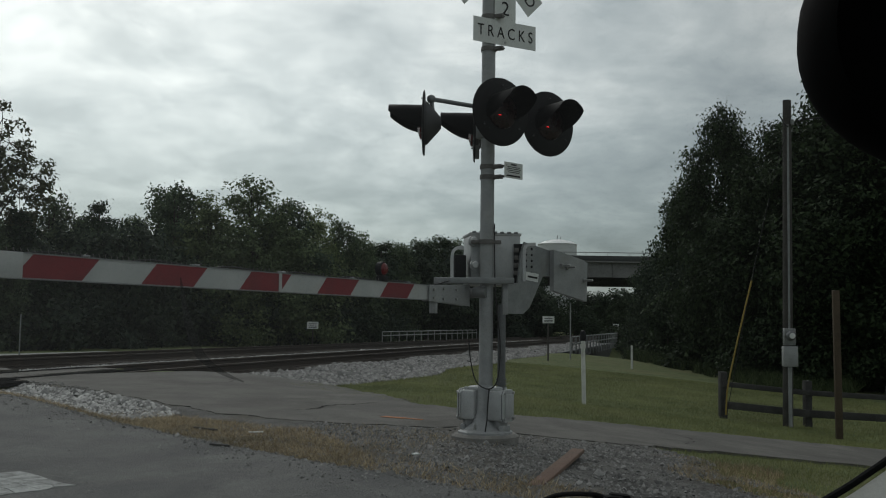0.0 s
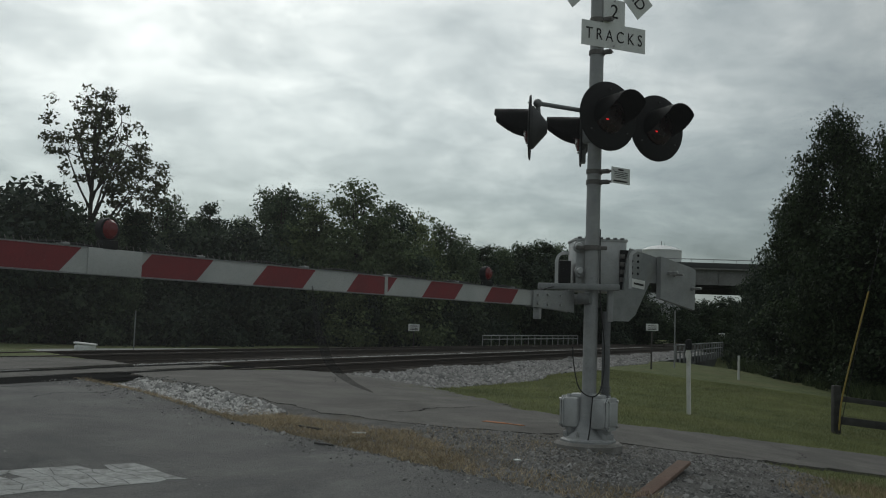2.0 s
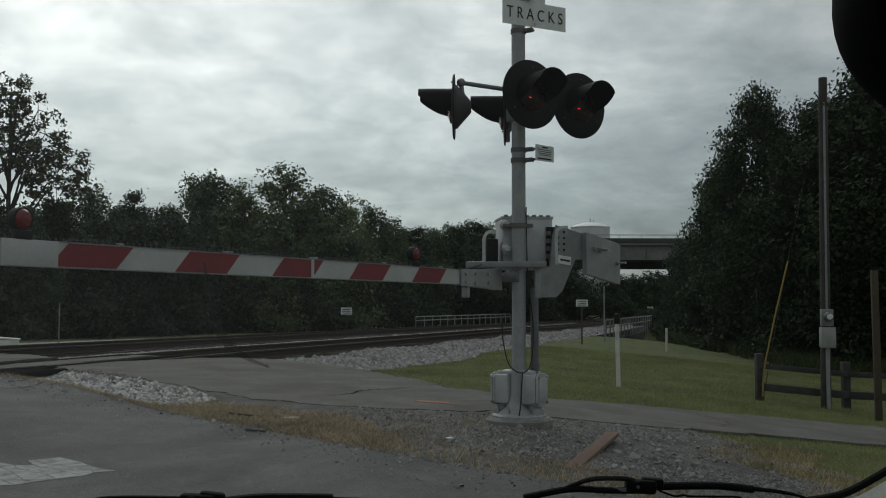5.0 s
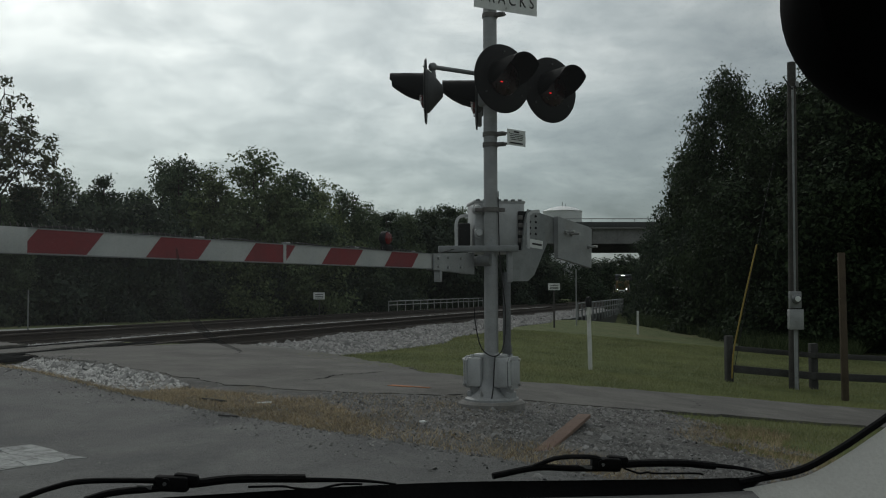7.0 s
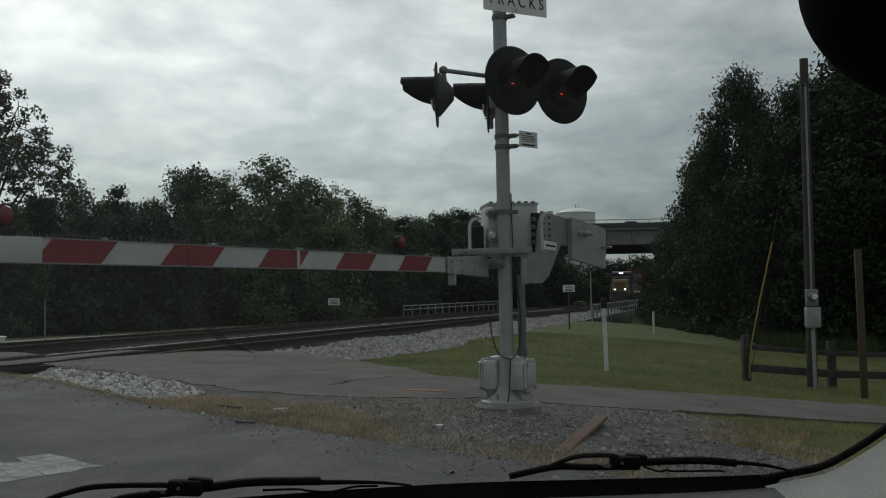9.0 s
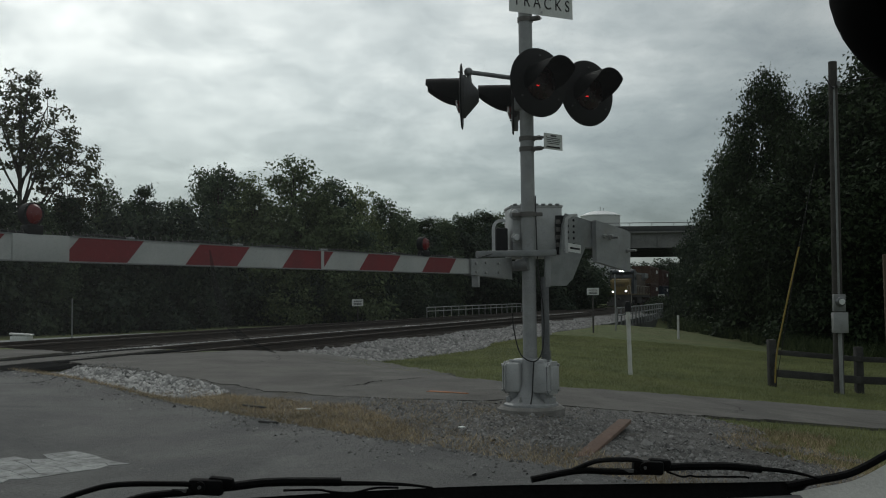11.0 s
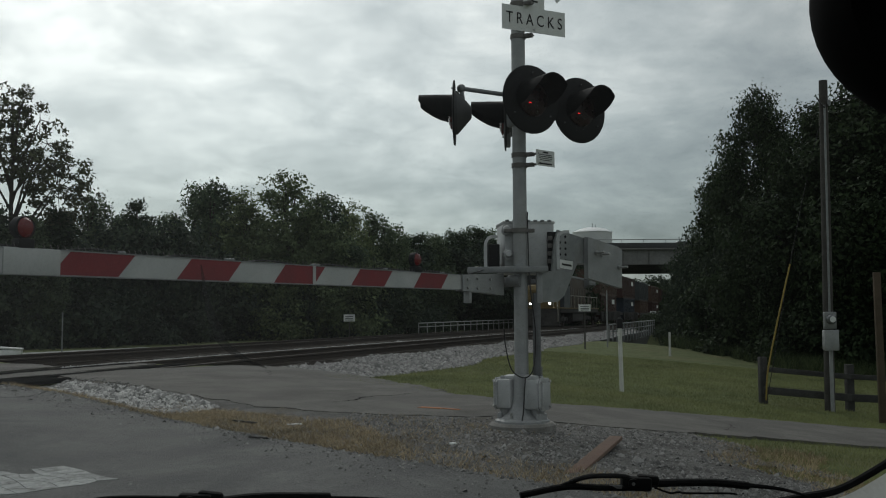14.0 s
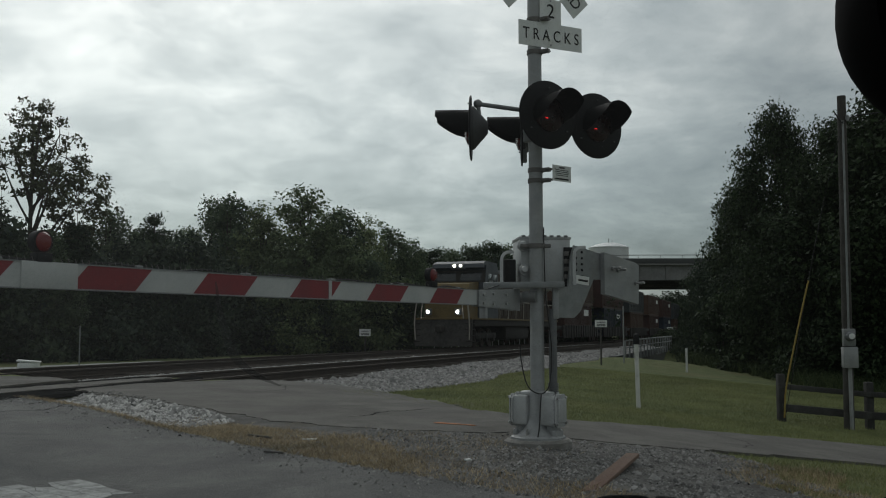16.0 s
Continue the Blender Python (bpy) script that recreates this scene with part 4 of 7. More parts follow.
# ---- trees and undergrowth ----
def leaf_cards(rng, centers, size, out, turn=0.75):
    """Small three-cornered leaves, one island each, that face outwards and to the sky."""
    k = len(centers)
    nrm = out + np.array([0, 0, 0.55]) + rng.normal(0, turn, (k, 3))
    nrm /= np.linalg.norm(nrm, axis=1)[:, None]
    d = np.cross(nrm, rng.normal(size=(k, 3)))
    d /= np.linalg.norm(d, axis=1)[:, None]
    side = np.cross(nrm, d)
    s = size * rng.uniform(0.6, 1.4, k)[:, None]
    tip = centers + d * s * 0.7
    l, r = centers - d * s * 0.45 + side * s * 0.42, centers - d * s * 0.45 - side * s * 0.42
    return np.stack([l, tip, r], 1).reshape(-1, 3), np.arange(3 * k).reshape(-1, 3)


def crown_points(rng, count, height, radius, low, lobes, shell, shape, spread):
    """Leaf places: lobes of foliage in an uneven crown, denser near their skins."""
    cs, rs = [], []
    for i in range(lobes):
        f = (i + rng.uniform(0.2, 0.9)) / lobes
        h = low + (1 - low) * f * 0.93
        env = math.sin(math.pi * min(1, 0.22 + 0.78 * f)) ** 0.7 if shape == "round" else (1.02 - f) ** 0.75
        a = rng.uniform(0, 6.283)
        q = radius * env * rng.uniform(0.25, 0.75)
        cs.append((q * math.cos(a), q * math.sin(a), h * height))
        rs.append(radius * rng.uniform(0.30, 0.52) * (0.55 + 0.45 * env))
    cs, rs = np.array(cs), np.array(rs)
    w = rs ** 2 / (rs ** 2).sum()
    twigs = max(60, count // 26)
    j = rng.choice(lobes, twigs, p=w)
    d = rng.normal(size=(twigs, 3))
    d /= np.linalg.norm(d, axis=1)[:, None]
    tw = cs[j] + d * (rs[j] * rng.uniform(shell, 1.12, twigs))[:, None] * np.array([1, 1, 0.85])
    pick = rng.integers(0, twigs, count)
    pts = tw[pick] + rng.normal(0, spread * radius ** 0.5, (count, 3)) * np.array([1, 1, 0.75])
    return pts, cs, rs, tw, d[pick]


def tree(name, seed, at, height, radius, leaf, count, leaf_mat, label, low=0.2, lobes=14, shell=0.35, shape="round", trunk=None, group="trees by the railway", bare=0.0, spread=0.115):
    rng = np.random.default_rng(seed)
    pts, cs, rs, tw, out = crown_points(rng, count, height, radius, low, lobes, shell, shape, spread)
    t = thing(name, at, label, "tree", group)
    r0 = trunk or height * 0.018
    bm = bm_new()
    lean = rng.normal(0, 0.02, 2) * height
    stem = [Vector((0, 0, -0.15)), Vector((lean[0] * 0.3, lean[1] * 0.3, height * 0.3)), Vector((lean[0] * 0.8, lean[1] * 0.8, height * 0.62)), Vector((lean[0], lean[1], height * 0.9))]
    sweep(bm, curve_points(stem, 4), [r0 * (1 - 0.85 * k / 12) for k in range(13)], 7)
    for c, r in zip(cs, rs):
        h0 = max(0.12, min(0.85, c[2] / height - 0.22)) * height
        b = Vector((lean[0] * h0 / height, lean[1] * h0 / height, h0))
        e = Vector(c)
        sweep(bm, [b, b.lerp(e, 0.5) + Vector((0, 0, -0.05 * height * 0.3)), e], [r0 * 0.42, r0 * 0.28, r0 * 0.1], 5)
    if bare:
        for q in tw[:: max(1, int(1 / bare))]:
            k = int(np.argmin(((cs - q) ** 2).sum(1)))
            sweep(bm, [Vector(cs[k]), Vector(q)], [r0 * 0.12, r0 * 0.03], 4)
    me = link_mesh("trunk", bm, BARK)
    ob = new("trunk", me)
    ob.parent = t
    v, f = leaf_cards(rng, pts, leaf, out)
    cr = new("crown", array_mesh("crown", v, f, leaf_mat))
    cr.parent = t
    return t


def copy_thing_scaled(proto, x, y, scale, turn):
    ob = copy_thing(proto, pose(x, y, gz(x, y) - 0.05, 0, 0, turn))
    ob.scale = scale
    return ob


# four broadleaf kinds, each grown once and then copied
GREEN = "leafy green broadleaf tree in the treeline behind tracks"
DARKG = "dark green broadleaf tree in the treeline behind tracks"
round_tree = tree("tree", 11, (-9.6, 52.0, -0.15), 9.0, 3.4, 0.155, 20000, LEAF_MID, GREEN, 0.12, 18)
tall_tree = tree("tree", 12, (-16.0, 52.5, -0.15), 9.0, 2.7, 0.15, 16000, LEAF_DARK, DARKG, 0.12, 15, 0.35, "cone")
bright_tree = tree("tree", 13, (-7.0, 50.0, -0.15), 9.5, 3.6, 0.16, 20000, LEAF_BRIGHT, "yellow-green broadleaf tree in the treeline behind tracks", 0.10, 20)
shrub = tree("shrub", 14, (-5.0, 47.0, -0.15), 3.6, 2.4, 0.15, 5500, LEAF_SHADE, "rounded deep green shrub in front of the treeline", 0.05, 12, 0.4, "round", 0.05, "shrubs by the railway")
SKYLINE = [  # bearing, distance, height over the eye per metre, kind, width factor
    (-0.400, 40, 0.108, tall_tree, 1.0), (-0.365, 45, 0.122, round_tree, 0.9), (-0.338, 50, 0.104, tall_tree, 0.9),
    (-0.318, 62, 0.119, tall_tree, 0.8), (-0.285, 52, 0.104, round_tree, 0.9), (-0.258, 58, 0.134, round_tree, 0.85),
    (-0.238, 54, 0.136, round_tree, 0.95), (-0.205, 54, 0.128, bright_tree, 0.9), (-0.160, 52, 0.146, bright_tree, 1.0),
    (-0.125, 55, 0.122, round_tree, 1.0), (-0.100, 58, 0.116, bright_tree, 0.8), (-0.075, 62, 0.104, round_tree, 0.9),
    (-0.052, 67, 0.092, round_tree, 0.9), (-0.028, 75, 0.083, tall_tree, 1.0), (-0.008, 82, 0.080, round_tree, 0.9),
    (0.018, 86, 0.084, tall_tree, 1.0), (0.035, 90, 0.088, tall_tree, 1.0), (0.058, 92, 0.080, round_tree, 1.0),
    (0.085, 98, 0.070, round_tree, 1.0), (0.110, 104, 0.064, round_tree, 1.0), (-0.43, 38, 0.10, round_tree, 1.0), (-0.47, 37, 0.105, tall_tree, 1.0),
    (-0.52, 36, 0.12, round_tree, 1.0), (-0.58, 36, 0.12, tall_tree, 1.0), (0.13, 108, 0.058, tall_tree, 1.0),
    (-0.040, 78, 0.082, round_tree, 0.95), (-0.018, 84, 0.083, round_tree, 0.9), (0.006, 88, 0.086, round_tree, 0.9), (0.028, 92, 0.090, round_tree, 0.85), (0.047, 95, 0.087, round_tree, 0.9), (0.068, 99, 0.080, round_tree, 0.9),
]
for k, (b, d, h, proto, wf) in enumerate(SKYLINE):
    x, y = b * d, d
    base_h = 9.5 if proto is bright_tree else 9.0
    zs = (h * d + 1.05 + 0.15) / base_h * 1.05
    ws = zs * wf * (1.15 if proto is tall_tree else 1.0)
    if proto is round_tree and k == 1 or proto is tall_tree and k == 0 or proto is bright_tree and k == 7:
        proto.matrix_basis = pose(x, y, gz(x, y) - 0.05, 0, 0, 40 * k)
        proto.scale = (ws, ws, zs)
    else:
        copy_thing_scaled(proto, x, y, (ws, ws, zs), 67.0 * k)
# undergrowth in front of them
rng_s = random.Random(4)
bright_shrub = tree("shrub", 16, (-6.5, 46.0, -0.15), 5.2, 3.1, 0.15, 9000, LEAF_BRIGHT, "broad yellow-green shrub in front of the treeline", 0.04, 14, 0.4, "round", 0.06, "shrubs by the railway")
for bb, dd, sx in ((-0.155, 53, 1.05), (-0.112, 54.5, 1.1), (-0.19, 51, 0.9)):
    copy_thing_scaled(bright_shrub, bb * dd, dd, (sx, sx, sx * 0.95), 100 * dd)
bright_shrub.matrix_basis = pose(-0.135 * 54.0, 54.0, -0.3)
first = True
for k in range(46):
    b = -0.60 + 0.0162 * k
    d = 37 + max(0, (b + 0.45)) * 62 + rng_s.uniform(-2, 3)
    if b > -0.07:
        d += 8
    if b > -0.02:
        d += 12
    x, y = b * d, d
    big = rng_s.uniform(0.75, 1.25) * (1.15 + 0.25 * (b > -0.2))
    if first:
        shrub.matrix_basis, shrub.scale, first = pose(x, y, gz(x, y) - 0.05), (big, big, big), False
    else:
        copy_thing_scaled(shrub, x, y, (big * 1.1, big * 1.1, big * rng_s.uniform(0.9, 1.3)), rng_s.uniform(0, 360))
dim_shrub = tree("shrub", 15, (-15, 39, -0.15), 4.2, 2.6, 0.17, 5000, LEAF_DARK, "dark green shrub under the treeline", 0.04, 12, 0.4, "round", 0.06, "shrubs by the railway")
for k in range(34):
    b = -0.60 + 0.0225 * k
    d = 41 + max(0, (b + 0.45)) * 66 + rng_s.uniform(-1, 3)
    if b > -0.07:
        d += 8
    if b > -0.02:
        d += 10
    sc = rng_s.uniform(0.9, 1.35)
    copy_thing_scaled(dim_shrub, b * d, d, (sc * 1.2, sc * 1.2, sc), rng_s.uniform(0, 360))
dim_shrub.matrix_basis = pose(-16.5, 40.5, -0.2)
# the airy tall tree beside the crossing's far side
tree("tree", 21, (-18.0, 40.0, -0.2), 10.9, 3.45, 0.14, 10500, LEAF_DULL, "tall airy tree with sparse greyish leaves and bare twigs", 0.26, 26, 0.5, "round", 0.17, "trees by the railway", 0.3, 0.07)

# trees on the near side, right of the lawn
NEARG = "tall dark green tree beside the lawn"
near_a = tree("tree", 31, (9.6, 29.0, -0.8), 9.0, 3.0, 0.105, 38000, LEAF_NEAR, NEARG, 0.04, 22, 0.35, "round", 0.16, "trees beside the lawn")
near_b = tree("tree", 32, (12.5, 38.0, -0.8), 9.0, 2.3, 0.11, 26000, LEAF_NEAR, NEARG, 0.05, 18, 0.35, "cone", 0.14, "trees beside the lawn")
near_c = tree("tree", 34, (12.5, 44.0, -0.8), 9.0, 3.0, 0.13, 22000, LEAF_SHADE, "deep green broadleaf tree at the lawn's far corner", 0.04, 24, 0.35, "round", 0.14, "trees beside the lawn")
NEAR_TREES = [
    (0.330, 35, 0.20, near_a, 0.62), (0.283, 43, 0.188, near_b, 0.8), (0.257, 50, 0.124, near_c, 0.66), (0.272, 47, 0.142, near_c, 0.6), (0.298, 40, 0.178, near_c, 0.6),
    (0.331, 33, 0.224, near_a, 0.62), (0.375, 31, 0.212, near_a, 0.65), (0.40, 30, 0.215, near_a, 0.9), (0.44, 29, 0.245, near_a, 0.9),
    (0.485, 28, 0.285, near_a, 0.9), (0.53, 28, 0.30, near_a, 0.9), (0.585, 27, 0.30, near_a, 0.95), (0.42, 36, 0.20, near_b, 1.1), (0.50, 35, 0.24, near_b, 1.1), (0.65, 27, 0.31, near_a, 1.0),
]
for k, (b, d, h, proto, wf) in enumerate(NEAR_TREES):
    x, y = b * d, d
    zs = (h * d + 1.05 + 0.8) / 9.0 * 1.04
    ws = zs * wf * 1.12
    if k == 0:
        near_a.matrix_basis, near_a.scale = pose(x, y, gz(x, y) - 0.05, 0, 0, 20), (ws, ws, zs)
    elif k == 1:
        near_b.matrix_basis, near_b.scale = pose(x, y, gz(x, y) - 0.05, 0, 0, 80), (ws, ws, zs)
    elif k == 2:
        near_c.matrix_basis, near_c.scale = pose(x, y, gz(x, y) - 0.05, 0, 0, 140), (ws, ws, zs)
    else:
        copy_thing_scaled(proto, x, y, (ws, ws, zs), 73.0 * k)
near_bush = tree("shrub", 33, (9, 25, -0.8), 2.6, 1.7, 0.12, 6500, LEAF_NEAR, "dense dark green bush at the edge of the lawn", 0.03, 10, 0.4, "round", 0.04, "bushes beside the lawn")
for k in range(30):
    b = 0.268 + 0.0128 * k
    d = 40 - 70 * (b - 0.235) if b < 0.36 else 30.5 - 18 * (b - 0.36)
    d = max(d, 25.5) + rng_s.uniform(-0.5, 2.5)
    sc = rng_s.uniform(0.8, 1.25)
    copy_thing_scaled(near_bush, b * d, d, (sc, sc, sc * rng_s.uniform(0.8, 1.2)), rng_s.uniform(0, 360))
near_bush.matrix_basis = pose(0.30 * 34, 34, gz(10.2, 34) - 0.05)
# small ones filling the creek's bank and the gap below the overpass
for k in range(16):
    b = 0.17 + 0.011 * k
    d = rng_s.uniform(150, 190)
    sc = rng_s.uniform(1.25, 1.6)
    copy_thing_scaled(dim_shrub, b * d, d, (sc * 1.3, sc * 1.3, sc * (0.9 if b < 0.2 else 1.1)), rng_s.uniform(0, 360))
# dark growth in the creek
for k in range(7):
    b, d = 0.243 + 0.005 * k, 46.5 - 0.9 * k
    copy_thing_scaled(near_bush, b * d, d, (0.9, 0.9, 0.75), 77 * k)
for k in range(6):
    b, d = 0.212 + 0.006 * k, 61.0 - 0.6 * k
    copy_thing_scaled(near_bush, b * d, d, (0.8, 0.8, 0.42), 131 * k)
# woods beyond the overpass
for k in range(14):
    b, d = 0.10 + 0.0145 * k, 285 + rng_s.uniform(-20, 30)
    sc = rng_s.uniform(2.9, 3.4)
    copy_thing_scaled(shrub, b * d, d, (sc * 1.2, sc * 1.2, sc * (1.0 if b < 0.22 else 0.92)), rng_s.uniform(0, 360))
for k in range(9):
    b, d = 0.282 + 0.008 * k, rng_s.uniform(58, 70)
    sc = rng_s.uniform(0.7, 1.1)
    copy_thing_scaled(dim_shrub, b * d, d, (sc, sc, sc), rng_s.uniform(0, 360))


def blades(name, seed, xs, ys, length, width, mat, label, category, spread=0.5, lean=0.35):
    """Many grass blades standing on the ground, as one piece of stuff."""
    rng = np.random.default_rng(seed)
    k = len(xs)
    z = ground_z(xs, ys)
    h = length * rng.uniform(1 - spread, 1 + spread, k)
    a = rng.uniform(0, 6.283, k)
    w = width * rng.uniform(0.6, 1.4, k)
    dx, dy = np.cos(a), np.sin(a)
    lx, ly = rng.normal(0, lean, k) * h, rng.normal(0, lean, k) * h
    p0 = np.stack([xs - dx * w, ys - dy * w, z - 0.01], -1)
    p1 = np.stack([xs + dx * w, ys + dy * w, z - 0.01], -1)
    p2 = np.stack([xs + lx, ys + ly, z + h], -1)
    v = np.stack([p0, p1, p2], 1).reshape(-1, 3)
    ob = new(name, array_mesh(name, v, np.arange(3 * k).reshape(-1, 3), mat))
    return tagged(ob, label, category, "", "stuff")


def reeds():
    rng = np.random.default_rng(8)
    b = rng.uniform(0.225, 0.46, 26000)
    d = np.where(b < 0.36, 38 - 72 * (b - 0.235), 29 - 18 * (b - 0.36)) - rng.uniform(-1.0, 2.2, 26000)
    clump = np.sin(b * 310) * np.sin(d * 2.1) + 0.6 * np.sin(b * 97 + d)
    keep = rng.uniform(size=b.size) < 0.35 + 0.5 * clump
    b, d = b[keep], d[keep]
    blades("reeds", 9, b * d, d, 0.34, 0.011, REED, "tall rough grass and weeds along the lawn's edge", "tall grass", 0.75, 0.45)


reeds()


# ---- overpass, tank ----
def overpass():
    y0, width, x0, x1 = 190.0, 49.0, -60.0, 240.0
    o = thing("overpass", (40, y0, 0), "grey concrete road overpass on steel girders behind trees", "bridge")
    xm, lx = (x0 + x1) / 2, x1 - x0
    for y in (y0, y0 + width):
        s = 1 if y == y0 else -1
        # the parapet's shadow is put into its dark colour
        part("parapet", box(bm_new(), (xm, y + s * 0.15, 14.0), (lx, 0.3, 1.0), None, 0.03), BRIDGE_SHADE, o, "concrete parapet with shadow put into its dark colour")
        part("top_rail", tube(bm_new(), (x0, y + s * 0.15, 15.15), (x1, y + s * 0.15, 15.15), 0.08, seg=8), GALV, o)
        for k in range(70):
            part("rail_post", tube(bm_new(), (x0 + 4.3 * k, y + s * 0.15, 14.5), (x0 + 4.3 * k, y + s * 0.15, 15.15), 0.06, seg=6), GALV, o)
    part("deck", box(bm_new(), (xm, y0 + width / 2, 13.35), (lx, width - 0.1, 0.3)), BRIDGE_CONC, o)
    for k in range(9):
        y = y0 + 0.9 + k * (width - 1.8) / 8
        bm = box(bm_new(), (xm, y, 11.75), (lx, 0.06, 2.9))
        box(bm, (xm, y, 10.3), (lx, 0.7, 0.09))
        # pale outer girder, dark inner ones: the underside's shade is in the colour
        part("girder", bm, BRIDGE_CONC if k == 0 else BRIDGE_SHADE, o)
        for j in range(60 if k == 0 else 0):
            part("stiffener", box(bm_new(), (x0 + 5.0 * j, y - 0.15, 11.75), (0.05, 0.24, 2.85)), BRIDGE_CONC, o)
    for px in (2.0, 96.0, 150.0):
        for k in range(4):
            yy = y0 + 5 + 13 * k
            part("pier", tube(bm_new(), (px, yy, -1.5), (px, yy, 9.2), 0.9, seg=20), BRIDGE_CONC, o)
        part("pier_cap", box(bm_new(), (px, y0 + width / 2, 9.7), (1.9, width - 1, 1.1), None, 0.05), BRIDGE_CONC, o)
    for px in (x0, x1):
        part("abutment", box(bm_new(), (px, y0 + width / 2, 5.5), (8.0, width, 15.4)), BRIDGE_CONC, o)


def storage_tank():
    x, y, r = 45.6, 300.0, 6.0
    k = thing("storage_tank", (x, y, 0), "white round storage tank with domed roof in the distance", "tank")
    m = Matrix.Translation((x, y, 0))
    part("shell", lathe(bm_new(), [(r, -1), (r, 25.5)], m, 48), TANK_WHITE, k)
    part("roof", lathe(bm_new(), [(r + 0.15, 25.4), (r + 0.15, 25.6), (r * 0.7, 26.5), (r * 0.3, 27.0), (0.01, 27.1)], m, 48), TANK_ROOF, k)
    bm = bm_new()
    tube(bm, (x, y, 27), (x, y, 28.4), 0.12, seg=8), tube(bm, (x + 1, y, 26.9), (x + 1, y, 28.0), 0.1, seg=8)
    part("vent", bm, GALV, k)


overpass(), storage_tank()


# ---- bridge railings over the creek, signs, posts, fence, utility pole ----
def railing(n, s0, s1, bottom, top, posts, mat):
    a = on_track(s0, n)
    r = thing("bridge_railing", (*a, bottom), "grey metal pipe railing on the railway bridge", "railing", "bridge railings")
    for k in range(posts):
        x, y = on_track(s0 + (s1 - s0) * k / (posts - 1), n)
        part("post", tube(bm_new(), (x, y, bottom - 0.3), (x, y, top), 0.035, seg=6), mat, r)
    for h in (top, (top + bottom) / 2):
        part("rail", tube(bm_new(), (*on_track(s0, n), h), (*on_track(s1, n), h), 0.03, seg=6), mat, r)


railing(-5.2, 39.5, 63, -0.05, 0.52, 19, GALV_DULL)
railing(-19.0, 56.5, 82, -0.05, 0.42, 16, GALV)
creek_side = bm_new()
box(creek_side, (*on_track(51, -5.6), -0.45), (0.3, 25, 0.75), Matrix.Rotation(-TRACK, 3, "Z"), 0.02)
# beam coloured dark to carry the creek's shadow
single("bridge_edge_beam", creek_side, BRIDGE_SHADE, "concrete edge beam of the small railway bridge, darkened for shade", "beam", (*on_track(51, -5.6), -0.8))


def small_sign(x, y, z0, z1, w, h, face, post_r, label):
    g = gz(x, y)
    s = thing("track_sign", (x, y, g), label, "sign", "signs by the track")
    part("post", tube(bm_new(), (x, y, g - 0.1), (x, y, z1), post_r, seg=8), WOOD_GREY, s)
    f = Vector((math.sin(face), -math.cos(face), 0))
    m = axes(UP.cross(f), UP, f, Vector((x, y, (z0 + z1) / 2)) + f * (post_r + 0.006))
    part("board", box(bm_new(), m.translation, (w, h, 0.006), m.to_3x3()), SIGN_WHITE, s)
    bm = bm_new()
    for v in (0.2, -0.1, -0.3):
        box(bm, m @ Vector((0, v * h, 0.005)), (w * 0.7, h * 0.09, 0.002), m.to_3x3())
    part("print", bm, SIGN_BLACK, s, "unreadable lines of print")


small_sign(4.22, 29.6, 1.06, 1.28, 0.37, 0.21, 0.1, 0.025, "small white notice board on a post by the track")
small_sign(-4.94, 50.0, 0.62, 1.0, 0.58, 0.36, 0.0, 0.03, "small white notice board in front of the bushes")
small_sign(13.4, 63.0, 0.75, 1.1, 0.42, 0.3, 0.2, 0.03, "small white notice board beyond the bridge")


def post_marker(name, x, y, h, r, mat, label, cap=None, lean=0.0):
    g = gz(x, y)
    p = thing(name, (x, y, g), label, "post")
    top = Vector((x + lean, y, g + h))
    part("shaft", tube(bm_new(), (x, y, g - 0.2), top, r, seg=14), mat, p)
    if cap:
        bm = bm_new()
        lathe(bm, [(r * 1.45, -0.02), (r * 1.5, 0.10), (r * 1.1, 0.15), (0.0, 0.165)], Matrix.Translation(top - UP * 0.05), 14)
        part("cap", bm, cap, p, "black rounded cap")
        part("collar", tube(bm_new(), top - UP * 0.20, top - UP * 0.13, r * 1.25, seg=14), mat, p)


post_marker("marker_post", 3.02, 16.8, 1.16, 0.037, WHITE_POST, "white plastic marker post with black cap on the grass", BLACK, -0.025)
post_marker("signal_rod", 5.30, 32.0, 1.85, 0.022, GALV, "thin pale metal rod beside the track")
post_marker("white_stake", 6.88, 30.0, 0.72, 0.035, WHITE_POST, "short white stake at the lawn's far edge")
post_marker("thin_pole", -12.0, 30.5, 1.35, 0.02, GALV_DULL, "thin grey pole beyond the tracks")


def fence():
    f = thing("timber_fence", (5.5, 17.0, gz(5.5, 17)), "low dark two-rail timber fence on grass", "fence")
    pts = [Vector((5.5 + 1.52 * k, 17.0 + 0.05 * k, 0)) for k in range(8)]
    for k, p in enumerate(pts):
        g = gz(p.x, p.y)
        part("post", box(bm_new(), (p.x, p.y, g + 0.33), (0.125, 0.125, 0.96), Matrix.Rotation(0.1, 3, "Z"), 0.012), WOOD_DARK, f)
    for a, b in zip(pts, pts[1:]):
        for h, t in ((0.60, 0.09), (0.24, 0.13)):
            p, q = a + UP * (gz(a.x, a.y) + h), b + UP * (gz(b.x, b.y) + h)
            d = (q - p).normalized()
            part("rail", box(bm_new(), (p + q) / 2 - Vector((0, 0.075, 0)), ((q - p).length + 0.02, 0.045, t), axes(d, UP.cross(d), d.cross(UP.cross(d)), (0, 0, 0)), 0.006), WOOD_DARK, f)


